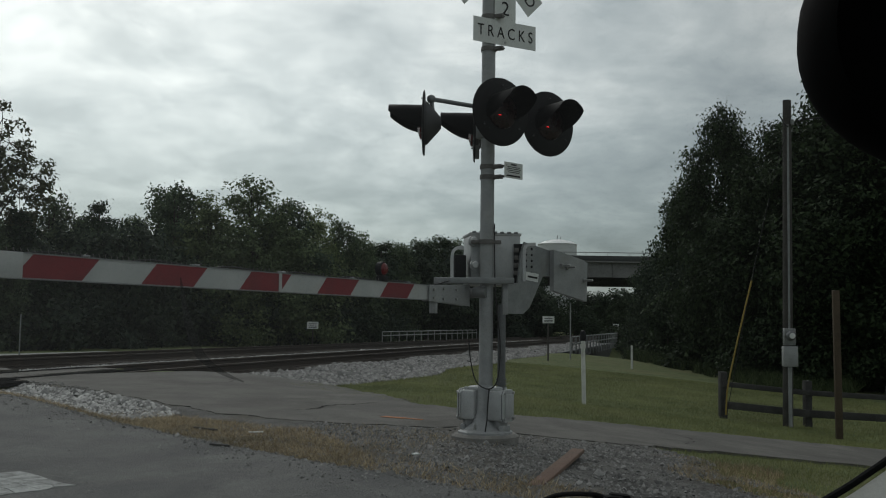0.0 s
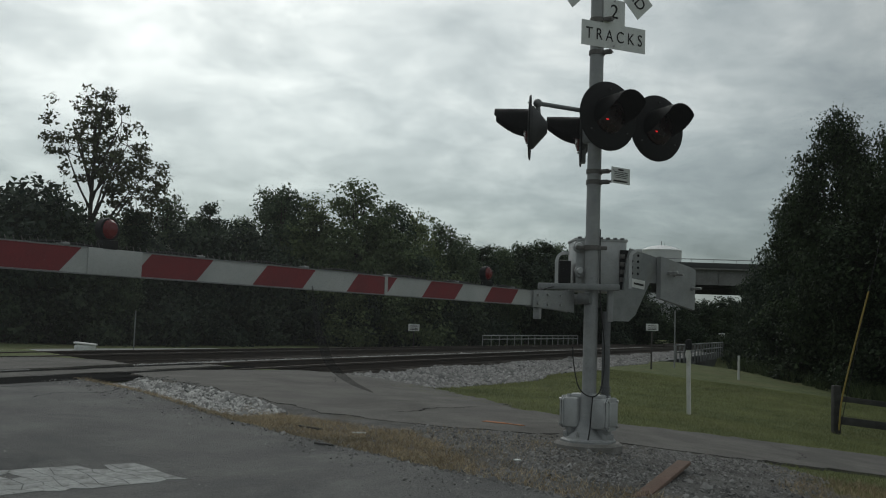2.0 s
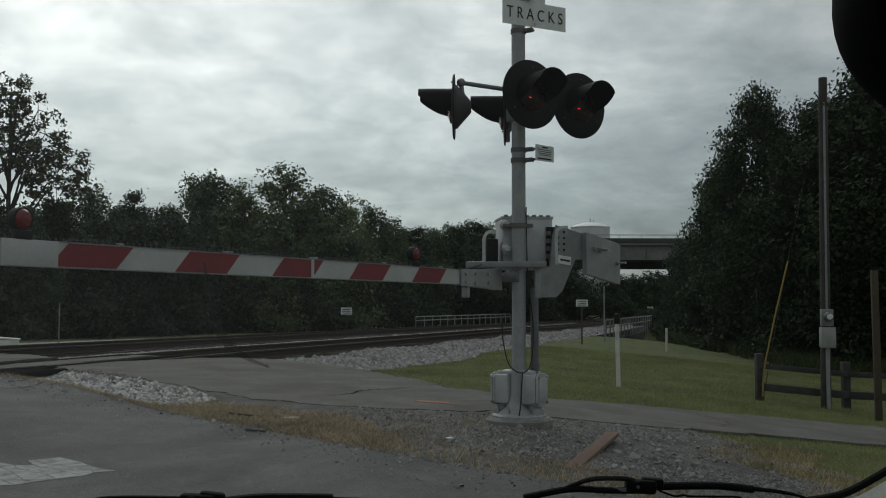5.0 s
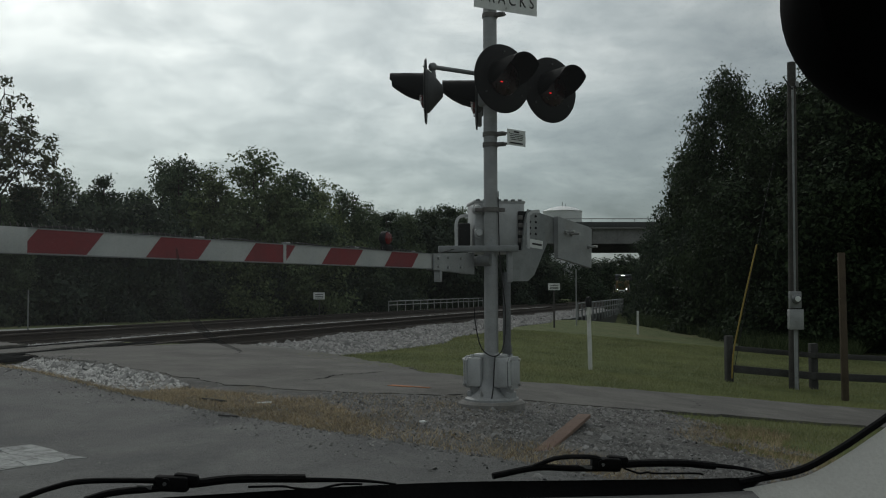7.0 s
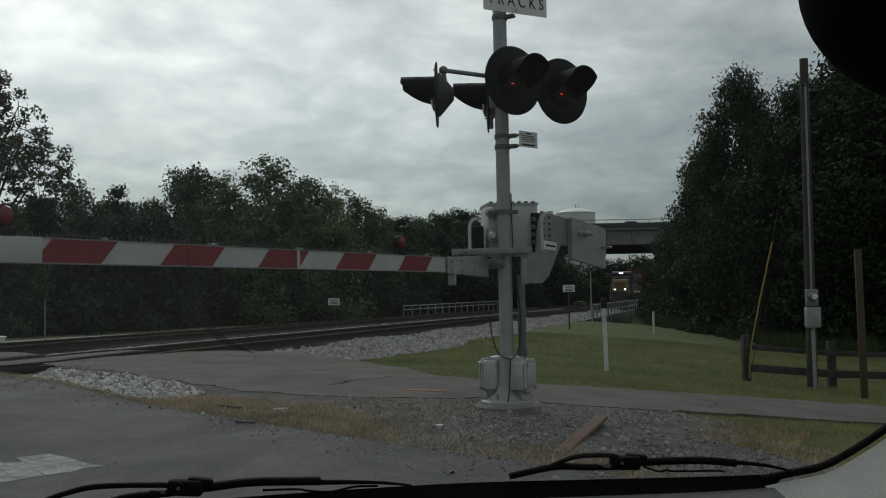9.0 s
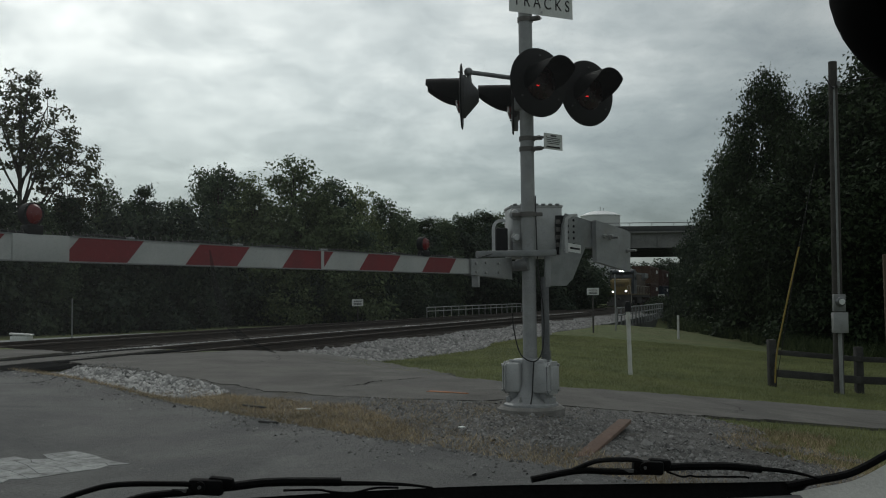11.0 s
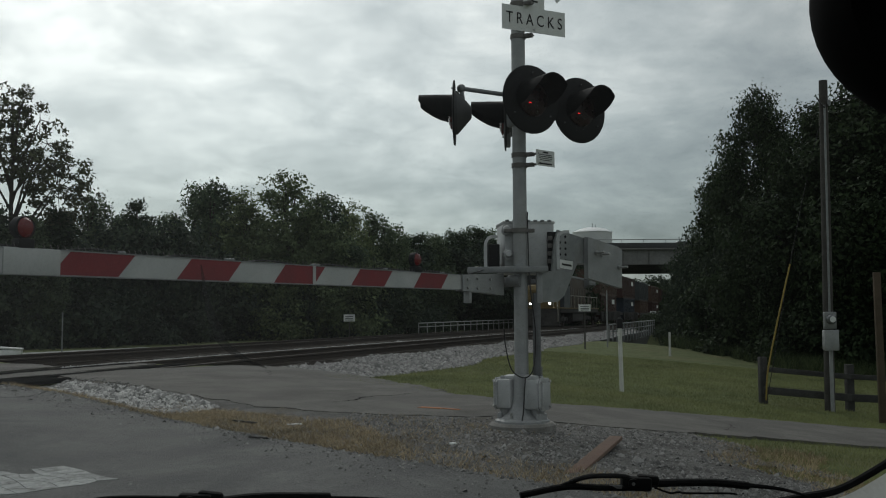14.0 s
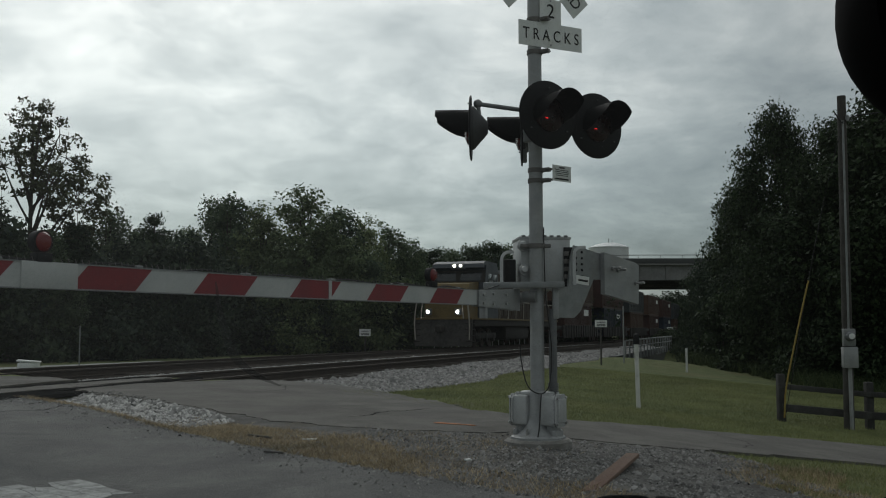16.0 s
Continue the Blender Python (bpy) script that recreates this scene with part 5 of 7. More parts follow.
def utility_pole():
    x, y = 6.55, 16.75
    g = gz(x, y)
    u = thing("utility_pole", (x, y, g), "weathered grey wooden utility pole with electric meter", "utility pole")
    part("pole", tube(bm_new(), (x, y, g - 0.3), (x + 0.06, y, 5.05), 0.088, 0.072, 20), WOOD_GREY, u)
    part("meter_base", box(bm_new(), (x - 0.01, y - 0.14, 0.88), (0.20, 0.10, 0.29), None, 0.012), GALV_DULL, u, "grey metal meter box")
    m = axes(Vector((1, 0, 0)), UP, Vector((0, -1, 0)), (x - 0.01, y - 0.19, 0.90))
    mt = part("meter", lathe(bm_new(), [(0.085, 0.0), (0.085, 0.03), (0.075, 0.07), (0.06, 0.085), (0.0, 0.09)], m, 24), GLASS_GREY, u, "round glass electric meter")
    part("dial", lathe(bm_new(), [(0.05, 0.086), (0.05, 0.094), (0.0, 0.096)], m, 20), SIGN_WHITE, mt)
    bm = box(bm_new(), (x - 0.01, y - 0.14, 0.545), (0.235, 0.12, 0.34), None, 0.012)
    bx = part("switch_box", bm, GALV, u, "pale grey metal switch box")
    part("lid", box(bm_new(), (x - 0.01, y - 0.205, 0.545), (0.245, 0.014, 0.35), None, 0.004), GALV, bx)
    part("conduit", tube(bm_new(), (x, y - 0.12, g), (x, y - 0.12, 0.38), 0.032, seg=12), GALV, u, "grey conduit pipe")
    part("conduit", tube(bm_new(), (x, y - 0.12, 1.0), (x + 0.03, y - 0.105, 4.6), 0.018, seg=8), GALV_DULL, u)
    bm = bm_new()
    sweep(bm, curve_points([(x - 0.09, y - 0.06, 4.75), (x + 0.0, y - 0.16, 4.55), (x + 0.12, y - 0.08, 4.62), (x + 0.9, y, 4.78), (x + 6, y + 1, 5.4)], 6), 0.012, 6)
    part("cable", bm, CABLE, u, "black service cable")
    bm = bm_new()
    lathe(bm, [(0.0, 0.0), (0.03, 0.0), (0.035, 0.08), (0.02, 0.10), (0.0, 0.10)], Matrix.Translation((x + 0.12, y - 0.08, 4.6)), 10)
    part("insulator", bm, GALV_DULL, u)
    # guy wire with its yellow guard
    a, b = Vector((5.50, 16.85, gz(5.50, 16.85))), Vector((x, y - 0.08, 4.4))
    e = Vector((5.97, 16.83, 1.85))
    part("guy_wire", sweep(bm_new(), curve_points([a, e, Vector((6.36, 16.8, 3.6)), b], 4), 0.006, 6), CABLE, u)
    part("guy_guard", sweep(bm_new(), curve_points([a + UP * 0.08, Vector((5.54, 16.85, 0.0)), Vector((5.67, 16.85, 0.6)), Vector((5.81, 16.84, 1.2)), e], 5), 0.015, 8), YELLOW, u, "bent yellow plastic guy guard")


def glass_grey(t, b):
    b.inputs["Base Color"].default_value = (0.12, 0.125, 0.13, 1)
    b.inputs["Roughness"].default_value = 0.12


GLASS_GREY = material("meter_glass", glass_grey)
fence(), utility_pole()
stake = bm_new()
box(stake, (6.66, 15.0, 0.48), (0.105, 0.06, 2.3), Matrix.Rotation(radians(-0.5), 3, "Y"), 0.008)
single("wooden_stake", stake, WOOD_BROWN, "upright brown wooden stake in the grass", "stake", (6.66, 15.0, gz(6.66, 15.0)))

# ---- the freight train ----
TRAIN_YELLOW = surface("dirty_yellow_paint", (0.105, 0.074, 0.026), (0.165, 0.115, 0.04), 0.6, 0.8, 8, 0.05, 0, 0.05, 0.3, (0.09, 0.07, 0.045), 0.9)
HOOD_DIRT = surface("grimy_hood_paint", (0.038, 0.029, 0.022), (0.07, 0.05, 0.036), 0.7, 0.8, 8, 0.05, 0, 0.05, 0.3)
CAB_NAVY = surface("dark_navy_paint", (0.022, 0.028, 0.036), (0.04, 0.048, 0.058), 0.5, 0.8, 8, 0.05, 0, 0.05, 0.4)
TRAIN_GREY = surface("locomotive_grey_paint", (0.10, 0.105, 0.11), (0.17, 0.175, 0.18), 0.55, 0.8, 8, 0.05, 0, 0.05, 0.4)
UNDERFRAME = surface("grimy_underframe", (0.018, 0.017, 0.016), (0.045, 0.042, 0.038), 0.8, 1.5, 12, 0.3)
PILOT = surface("dusty_black_pilot", (0.03, 0.029, 0.028), (0.085, 0.08, 0.075), 0.85, 1.0, 9, 0.2)
WINDOW = surface("dark_cab_glass", (0.012, 0.014, 0.016), (0.02, 0.023, 0.026), 0.1, 1, 5, 0.0, 0, 0.0, 0.6)
GRAB = surface("pale_handrail_paint", (0.28, 0.26, 0.22), (0.38, 0.36, 0.31), 0.5, 3, 20, 0.05)
CONTAINERS = [surface("container_%s" % n, a, b, 0.6, 0.5, 6, 0.05, 0, 0.05, 0.3, (a[0] * 0.5, a[1] * 0.5, a[2] * 0.5), 0.5) for n, a, b in (
    ("oxide", (0.036, 0.015, 0.012), (0.058, 0.024, 0.018)), ("navy", (0.012, 0.018, 0.030), (0.020, 0.030, 0.048)),
    ("rust", (0.052, 0.027, 0.018), (0.082, 0.044, 0.028)), ("slate", (0.03, 0.034, 0.037), (0.05, 0.055, 0.058)))]


def bogie(parent, x, axles):
    """Truck with its wheels, seen from the side."""
    bm = bm_new()
    span = 1.45 * (axles - 1)
    for y in (-0.98, 0.98):
        box(bm, (x, y, 0.62), (span + 1.2, 0.16, 0.32), None, 0.05)
        for k in range(axles):
            box(bm, (x - span / 2 + 1.45 * k, y * 1.02, 0.5), (0.34, 0.2, 0.4), None, 0.04)
    box(bm, (x, 0, 0.7), (0.6, 1.9, 0.3), None, 0.04)
    b = new("truck", link_mesh("truck", bm, UNDERFRAME))
    b.parent = parent
    for k in range(axles):
        xx = x - span / 2 + 1.45 * k
        bm = bm_new()
        tube(bm, (xx, -0.75, 0.5), (xx, 0.75, 0.5), 0.09, seg=10)
        for y in (-0.75, 0.75):
            lathe(bm, [(0.0, -0.06), (0.48, -0.06), (0.5, -0.05), (0.5, 0.06), (0.40, 0.07), (0.36, 0.03), (0.14, 0.03), (0.13, 0.09), (0.0, 0.09)], Matrix.Translation((xx, y, 0.5)) @ Matrix.Rotation(radians(-90 if y > 0 else 90), 4, "X"), 24)
        w = new("wheelset", link_mesh("wheelset", bm, RAIL))
        w.parent = parent
    return b


def sub(name, bm, mat, parent, label="", smooth=35):
    ob = new(name, link_mesh(name, bm, mat, smooth))
    ob.parent = parent
    return tagged(ob, label)


def locomotive():
    """Six-axle diesel; +x runs back along the train, the cab is at the front."""
    L = thing("locomotive", Matrix(), "yellow and grey diesel freight locomotive with lit headlights", "locomotive", "train")
    sub("frame", box(bm_new(), (11.0, 0, 1.30), (21.4, 2.9, 0.36), None, 0.03), UNDERFRAME, L)
    sub("walkway_edge", box(bm_new(), (11.0, 0, 1.50), (21.6, 3.06, 0.09), None, 0.01), TRAIN_YELLOW, L, "yellow walkway edge")
    # pilot with plough
    bm = bm_new()
    prism(bm, [(-1.5, 0.12), (1.5, 0.12), (1.52, 1.45), (-1.52, 1.45)], axes(Vector((0, 1, 0)), UP, Vector((1, 0, 0)), (0.25, 0, 0)), 0.12)
    for s in (-1, 1):
        prism(bm, [(0.0, 0.10), (1.45, 0.14), (1.45, 0.75), (0.0, 0.85)], axes(Vector((0.28, s * 0.96, 0)).normalized(), UP, Vector((0.96, -s * 0.28, 0)).normalized(), (-0.15, 0, 0)), 0.05)
    pilot = sub("pilot", bm, PILOT, L, "dusty black pilot and plough", 0)
    bm = bm_new()
    box(bm, (-0.25, 0, 0.98), (0.7, 0.28, 0.3), None, 0.04)
    sub("coupler", bm, UNDERFRAME, pilot)
    for s in (-1, 1):
        bm = bm_new()
        for k in range(4):
            box(bm, (0.45, s * 1.35, 0.35 + 0.3 * k), (0.5, 0.36, 0.04))
        box(bm, (0.70, s * 1.35, 0.85), (0.03, 0.36, 1.2))
        sub("steps", bm, UNDERFRAME, L)
    # nose with slanted top, cab, long hood
    side = axes(Vector((1, 0, 0)), UP, Vector((0, -1, 0)), (0, 1.15, 0))
    nose = sub("nose", prism(bm_new(), [(0.75, 1.55), (0.82, 2.95), (1.10, 3.28), (2.9, 3.44), (2.9, 1.55)], side, 2.30), TRAIN_YELLOW, L, "dirty yellow nose", 0)
    bm = bm_new()
    box(bm, (0.77, 0.62, 2.05), (0.03, 0.55, 0.85), Matrix.Rotation(radians(3), 3, "Y"))
    sub("nose_door", bm, TRAIN_YELLOW, nose)
    bm = bm_new()
    for k in range(6):
        box(bm, (0.80, 0.0, 2.42 + 0.06 * k), (0.02, 1.3, 0.02))
    sub("grille", bm, UNDERFRAME, nose)
    side2 = axes(Vector((1, 0, 0)), UP, Vector((0, -1, 0)), (0, 1.50, 0))
    cab = sub("cab", prism(bm_new(), [(2.55, 1.55), (2.75, 3.15), (3.0, 3.95), (3.1, 4.35), (5.4, 4.35), (5.4, 1.55)], side2, 3.0), CAB_NAVY, L, "dark navy cab", 0)
    sub("cab_roof", prism(bm_new(), [(2.70, 4.20), (2.85, 4.42), (3.4, 4.58), (5.6, 4.58), (5.6, 4.25)], axes(Vector((1, 0, 0)), UP, Vector((0, -1, 0)), (0, 1.40, 0)), 2.8), CAB_NAVY, cab, "dark cab roof", 0)
    d = Vector((0.25, 0, 0.8)).normalized()
    mw = axes(Vector((0, 1, 0)), d, Vector((0, 1, 0)).cross(d), (2.90, 0, 3.73))
    for s in (-1, 1):
        sub("windscreen", box(bm_new(), mw @ Vector((s * 0.70, 0, -0.0)), (1.15, 0.46, 0.05), mw.to_3x3(), 0.01), WINDOW, cab, "dark windscreen pane")
        for q in (3.55, 4.6):
            sub("side_window", box(bm_new(), (q + 0.15, s * 1.50, 3.6), (0.75, 0.03, 0.6), None, 0.01), WINDOW, cab)
    sub("cab_band", box(bm_new(), mw @ Vector((0, 0.02, 0.012)), (2.96, 0.66, 0.05), mw.to_3x3(), 0.01), UNDERFRAME, cab, "black band round the windscreens")
    lamp = sub("headlight_box", box(bm_new(), (2.92, 0, 4.28), (0.25, 0.75, 0.32), None, 0.03), TRAIN_GREY, cab)
    for s in (-1, 1):
        sub("headlight", lathe(bm_new(), [(0.065, 0.0), (0.07, 0.05), (0.0, 0.06)], axes(Vector((0, 1, 0)), Vector((0, 0, 1)), Vector((-1, 0, 0)), (2.80, s * 0.17, 4.28)), 16), HEADLIGHT, lamp, "lit white headlight")
        dl = sub("ditch_light_box", box(bm_new(), (0.32, s * 0.78, 1.84), (0.2, 0.32, 0.32), None, 0.03), TRAIN_GREY, L)
        sub("ditch_light", lathe(bm_new(), [(0.066, 0.0), (0.07, 0.04), (0.0, 0.05)], axes(Vector((0, 1, 0)), Vector((0, 0, 1)), Vector((-1, 0, 0)), (0.22, s * 0.78, 1.84)), 16), HEADLIGHT, dl, "lit white ditch light")
    hood = sub("hood", box(bm_new(), (13.3, 0, 2.85), (15.6, 1.9, 2.6), None, 0.05), HOOD_DIRT, L, "long grimy brownish engine hood")
    sub("hood_roof", box(bm_new(), (13.3, 0, 4.22), (15.4, 1.96, 0.2), None, 0.04), TRAIN_GREY, hood, "grey hood roof")
    sub("radiator", prism(bm_new(), [(-1.0, 3.4), (1.0, 3.4), (1.45, 3.75), (1.45, 4.35), (-1.45, 4.35), (-1.45, 3.75)], axes(Vector((0, 1, 0)), UP, Vector((1, 0, 0)), (16.2, 0, 0)), 4.2), TRAIN_GREY, hood, "grey radiator housing", 0)
    bm = bm_new()
    for k in range(16):
        for s in (-1, 1):
            box(bm, (6.2 + 0.95 * k, s * 0.965, 2.5), (0.82, 0.03, 1.5), None, 0.004)
    sub("hood_doors", bm, HOOD_DIRT, hood)
    for x in (8.5, 11.5):
        sub("roof_fan", tube(bm_new(), (x, 0, 4.3), (x, 0, 4.52), 0.6, seg=20), TRAIN_GREY, hood)
    sub("fuel_tank", box(bm_new(), (11.0, 0, 0.75), (5.6, 2.5, 0.8), None, 0.15), UNDERFRAME, L)
    bogie(L, 4.6, 3), bogie(L, 17.4, 3)
    # handrails
    for s in (-1, 1):
        bm = bm_new()
        pts = [(0.12, s * 1.42, 0.45), (0.06, s * 1.44, 1.4), (0.10, s * 1.30, 2.45), (0.16, s * 1.05, 2.58)]
        sweep(bm, curve_points(pts, 5), 0.035, 6)
        pts = [(0.12, s * 1.12, 1.5), (0.12, s * 1.05, 2.2), (0.2, s * 0.95, 2.5)]
        sweep(bm, curve_points(pts, 5), 0.03, 6)
        sub("front_handrail", bm, GRAB, L, "pale front handrail")
        bm = bm_new()
        tube(bm, (5.8, s * 1.47, 2.55), (21.0, s * 1.47, 2.55), 0.025, seg=6)
        for k in range(9):
            tube(bm, (5.9 + 1.87 * k, s * 1.47, 1.5), (5.9 + 1.87 * k, s * 1.47, 2.55), 0.022, seg=6)
        sub("side_handrail", bm, GRAB, L)
    return L


def well_car(low, high, seed):
    """Articulated well wagon with two stacked containers."""
    w = thing("container_wagon", Matrix(), "well wagon carrying two stacked %s and %s containers" % (low[0], high[0]), "rail wagon", "train")
    bm = bm_new()
    for s in (-1, 1):
        box(bm, (9.5, s * 1.42, 0.85), (15.6, 0.12, 0.95), None, 0.02)
        for k in range(14):
            box(bm, (2.6 + 1.06 * k, s * 1.50, 0.85), (0.10, 0.08, 0.9))
    box(bm, (9.5, 0, 0.42), (15.6, 2.8, 0.08))
    for x in (1.0, 18.0):
        box(bm, (x, 0, 1.15), (2.4, 2.5, 0.3), None, 0.03)
    sub("well", bm, UNDERFRAME, w, "grimy dark well frame")
    for z, (nm, mat), length in ((0.48, low, 12.2), (3.10, high, 14.0)):
        x0 = 9.5 - length / 2
        bm = box(bm_new(), (9.5, 0, z + 1.3), (length - 0.06, 2.38, 2.55))
        c = sub("container", bm, mat, w, "corrugated %s steel container" % nm)
        bm = bm_new()
        k = int(length / 0.42)
        for j in range(k):
            for s in (-1, 1):
                box(bm, (x0 + 0.25 + j * 0.42, s * 1.20, z + 1.3), (0.2, 0.05, 2.3))
        sub("corrugation", bm, mat, c, smooth=0)
        bm = bm_new()
        for x in (x0 + 0.06, x0 + length - 0.06):
            for s in (-1, 1):
                box(bm, (x, s * 1.16, z + 1.3), (0.16, 0.16, 2.58))
        for s in (-1, 1):
            for zz in (z + 0.04, z + 2.55):
                box(bm, (9.5, s * 1.17, zz), (length, 0.12, 0.13))
        sub("corner_frame", bm, mat, c)
        bm = bm_new()
        for s in (-1, 1):
            box(bm, (x0 + length * 0.78, s * 1.232, z + 1.9), (2.2, 0.006, 0.5))
        sub("lettering_bars", bm, SIGN_WHITE, c, "unreadable pale lettering") if seed % 2 else None
        bm.free() if not seed % 2 else None
    bogie(w, 1.0, 2), bogie(w, 18.0, 2)
    return w


NAMED = [("oxide red", CONTAINERS[0]), ("navy blue", CONTAINERS[1]), ("rust brown", CONTAINERS[2]), ("slate grey", CONTAINERS[3])]
CONSIST = []
lead = locomotive()
CONSIST.append((lead, 0.0))
kinds = [well_car(NAMED[0], NAMED[2], 1), well_car(NAMED[1], NAMED[0], 3), well_car(NAMED[2], NAMED[3], 2)]
for k in range(13):
    w = kinds[k] if k < 3 else copy_thing(kinds[k % 3], Matrix())
    CONSIST.append((w, 22.4 + 19.4 * k))


def move_train():
    """The train rolls towards the crossing at 14.2 metres a second."""
    for ob, back in CONSIST:
        rows = []
        for k in range(33):
            t = k * 0.5
            s = 46.3 + 14.23 * (16.0 - t) + back
            x, y = on_track(s, FAR_TRACK)
            rows.append((t, pose(x, y, RAIL_TOP + GRADE * (s - 18), 0, 0, 90 - 17)))
        walk(ob, rows)



def bridge_car(label, paint):
    """A passing car on the overpass; +x is its front."""
    c = thing("passing_car", Matrix(), label, "car", "cars on the overpass")
    body = sub("body", prism(bm_new(), [(-2.3, 0.3), (2.3, 0.3), (2.35, 0.75), (1.3, 0.95), (0.7, 1.45), (-1.3, 1.48), (-2.1, 0.98), (-2.3, 0.9)], axes(Vector((1, 0, 0)), UP, Vector((0, -1, 0)), (0, 0.9, 0)), 1.8), paint, c, "", 0)
    for s in (-1, 1):
        sub("side_window", prism(bm_new(), [(-1.7, 1.0), (1.05, 1.0), (0.6, 1.38), (-1.2, 1.4)], axes(Vector((1, 0, 0)), UP, Vector((0, -1, 0)), (0, s * 0.9 + 0.01, 0)), 0.02), WINDOW, body, "dark side windows", 0)
    for x in (-1.45, 1.45):
        for s in (-1, 1):
            sub("wheel", tube(bm_new(), (x, s * 0.92, 0.32), (x, s * 0.7, 0.32), 0.32, seg=18), UNDERFRAME, c)
    return c


LIGHT_PAINT = surface("light_car_paint", (0.42, 0.43, 0.44), (0.5, 0.51, 0.52), 0.3, 1, 10, 0.0)
DARK_PAINT = surface("dark_car_paint", (0.03, 0.035, 0.04), (0.05, 0.055, 0.06), 0.3, 1, 10, 0.0)
BRIDGE_CARS = [(bridge_car("dark car driving over the overpass", DARK_PAINT), 32.6, 8.0, 8.0), (bridge_car("light car driving over the overpass", LIGHT_PAINT), 35.6, 12.5, 8.0)]


def move_bridge_cars():
    """Cars on the deck, each passing one place at a given time."""
    for ob, x_at, t_at, speed in BRIDGE_CARS:
        walk(ob, [(t, pose(x_at + speed * (t - t_at), 193.5, 13.5, 0, 0, 0)) for t in range(17)])

# ---- the waiting car, seen from inside ----
TRIM = surface("light_grey_trim", (0.62, 0.61, 0.57), (0.74, 0.73, 0.69), 0.75, 6, 240, 0.25, 0, 0.02, 0.25)
DASH = surface("grey_dashboard", (0.10, 0.10, 0.10), (0.16, 0.16, 0.158), 0.7, 6, 240, 0.3, 0, 0.02, 0.3)
CAR_PAINT = surface("silver_car_paint", (0.30, 0.31, 0.32), (0.36, 0.37, 0.38), 0.35, 1, 20, 0.0, 0.3)
WIPER = surface("worn_black_wiper", (0.003, 0.003, 0.0032), (0.008, 0.008, 0.0085), 0.75, 30, 200, 0.2, 0, 0.05, 0.12)
MIRROR_BACK = surface("mirror_shell", (0.0022, 0.0022, 0.0022), (0.0035, 0.0035, 0.0035), 0.85, 10, 80, 0.02, 0, 0.0, 0.1)


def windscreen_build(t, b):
    """Clear glass with haze and a reflection painted in as a thin pale veil."""
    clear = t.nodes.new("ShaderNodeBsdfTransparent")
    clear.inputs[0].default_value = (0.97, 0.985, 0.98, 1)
    haze = t.nodes.new("ShaderNodeBsdfTranslucent")
    haze.inputs[0].default_value = (0.7, 0.72, 0.72, 1)
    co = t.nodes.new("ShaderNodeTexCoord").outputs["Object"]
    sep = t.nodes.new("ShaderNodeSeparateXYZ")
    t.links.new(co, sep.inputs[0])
    # painted haze on the glass, strongest at the left, almost none at the right
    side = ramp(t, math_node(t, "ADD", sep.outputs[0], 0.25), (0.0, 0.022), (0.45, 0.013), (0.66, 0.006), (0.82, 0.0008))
    # paler wedge at the lower right: the light pillar's reflection, painted in
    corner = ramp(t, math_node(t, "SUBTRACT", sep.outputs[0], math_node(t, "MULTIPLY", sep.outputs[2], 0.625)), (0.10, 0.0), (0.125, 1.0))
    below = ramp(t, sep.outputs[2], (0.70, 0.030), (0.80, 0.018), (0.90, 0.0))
    veil_amount = math_node(t, "ADD", side, math_node(t, "MULTIPLY", corner, below))
    veil_amount = math_node(t, "MULTIPLY", veil_amount, ramp(t, noise_node(t, co, 5.0, 4.0, 0.6), (0.3, 0.75), (0.7, 1.25)))
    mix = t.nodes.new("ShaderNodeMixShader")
    t.links.new(veil_amount, mix.inputs[0])
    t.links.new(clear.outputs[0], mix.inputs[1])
    t.links.new(haze.outputs[0], mix.inputs[2])
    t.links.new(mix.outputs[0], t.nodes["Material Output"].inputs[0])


WINDSCREEN = material("veiled_windscreen", windscreen_build)


def streak_build(t, b):
    """A dark streak through which one can see."""
    b.inputs["Base Color"].default_value = (0.02, 0.021, 0.022, 1)
    b.inputs["Roughness"].default_value = 0.8
    clear = t.nodes.new("ShaderNodeBsdfTransparent")
    mix = t.nodes.new("ShaderNodeMixShader")
    mix.inputs[0].default_value = 0.5
    t.links.new(clear.outputs[0], mix.inputs[1])
    t.links.new(b.outputs[0], mix.inputs[2])
    t.links.new(mix.outputs[0], t.nodes["Material Output"].inputs[0])


STREAK_DARK = material("dark_streak", streak_build)


def loft(bm, rows):
    """A skin through rows of points, each row smoothed."""
    rows = [curve_points(r, 6) for r in rows]
    vs = [[bm.verts.new(p) for p in r] for r in rows]
    for a, b in zip(vs, vs[1:]):
        for i in range(len(a) - 1):
            bm.faces.new((a[i], a[i + 1], b[i + 1], b[i]))
    return bm


def shifted(row, d):
    return [tuple(Vector(p) + Vector(d)) for p in row]


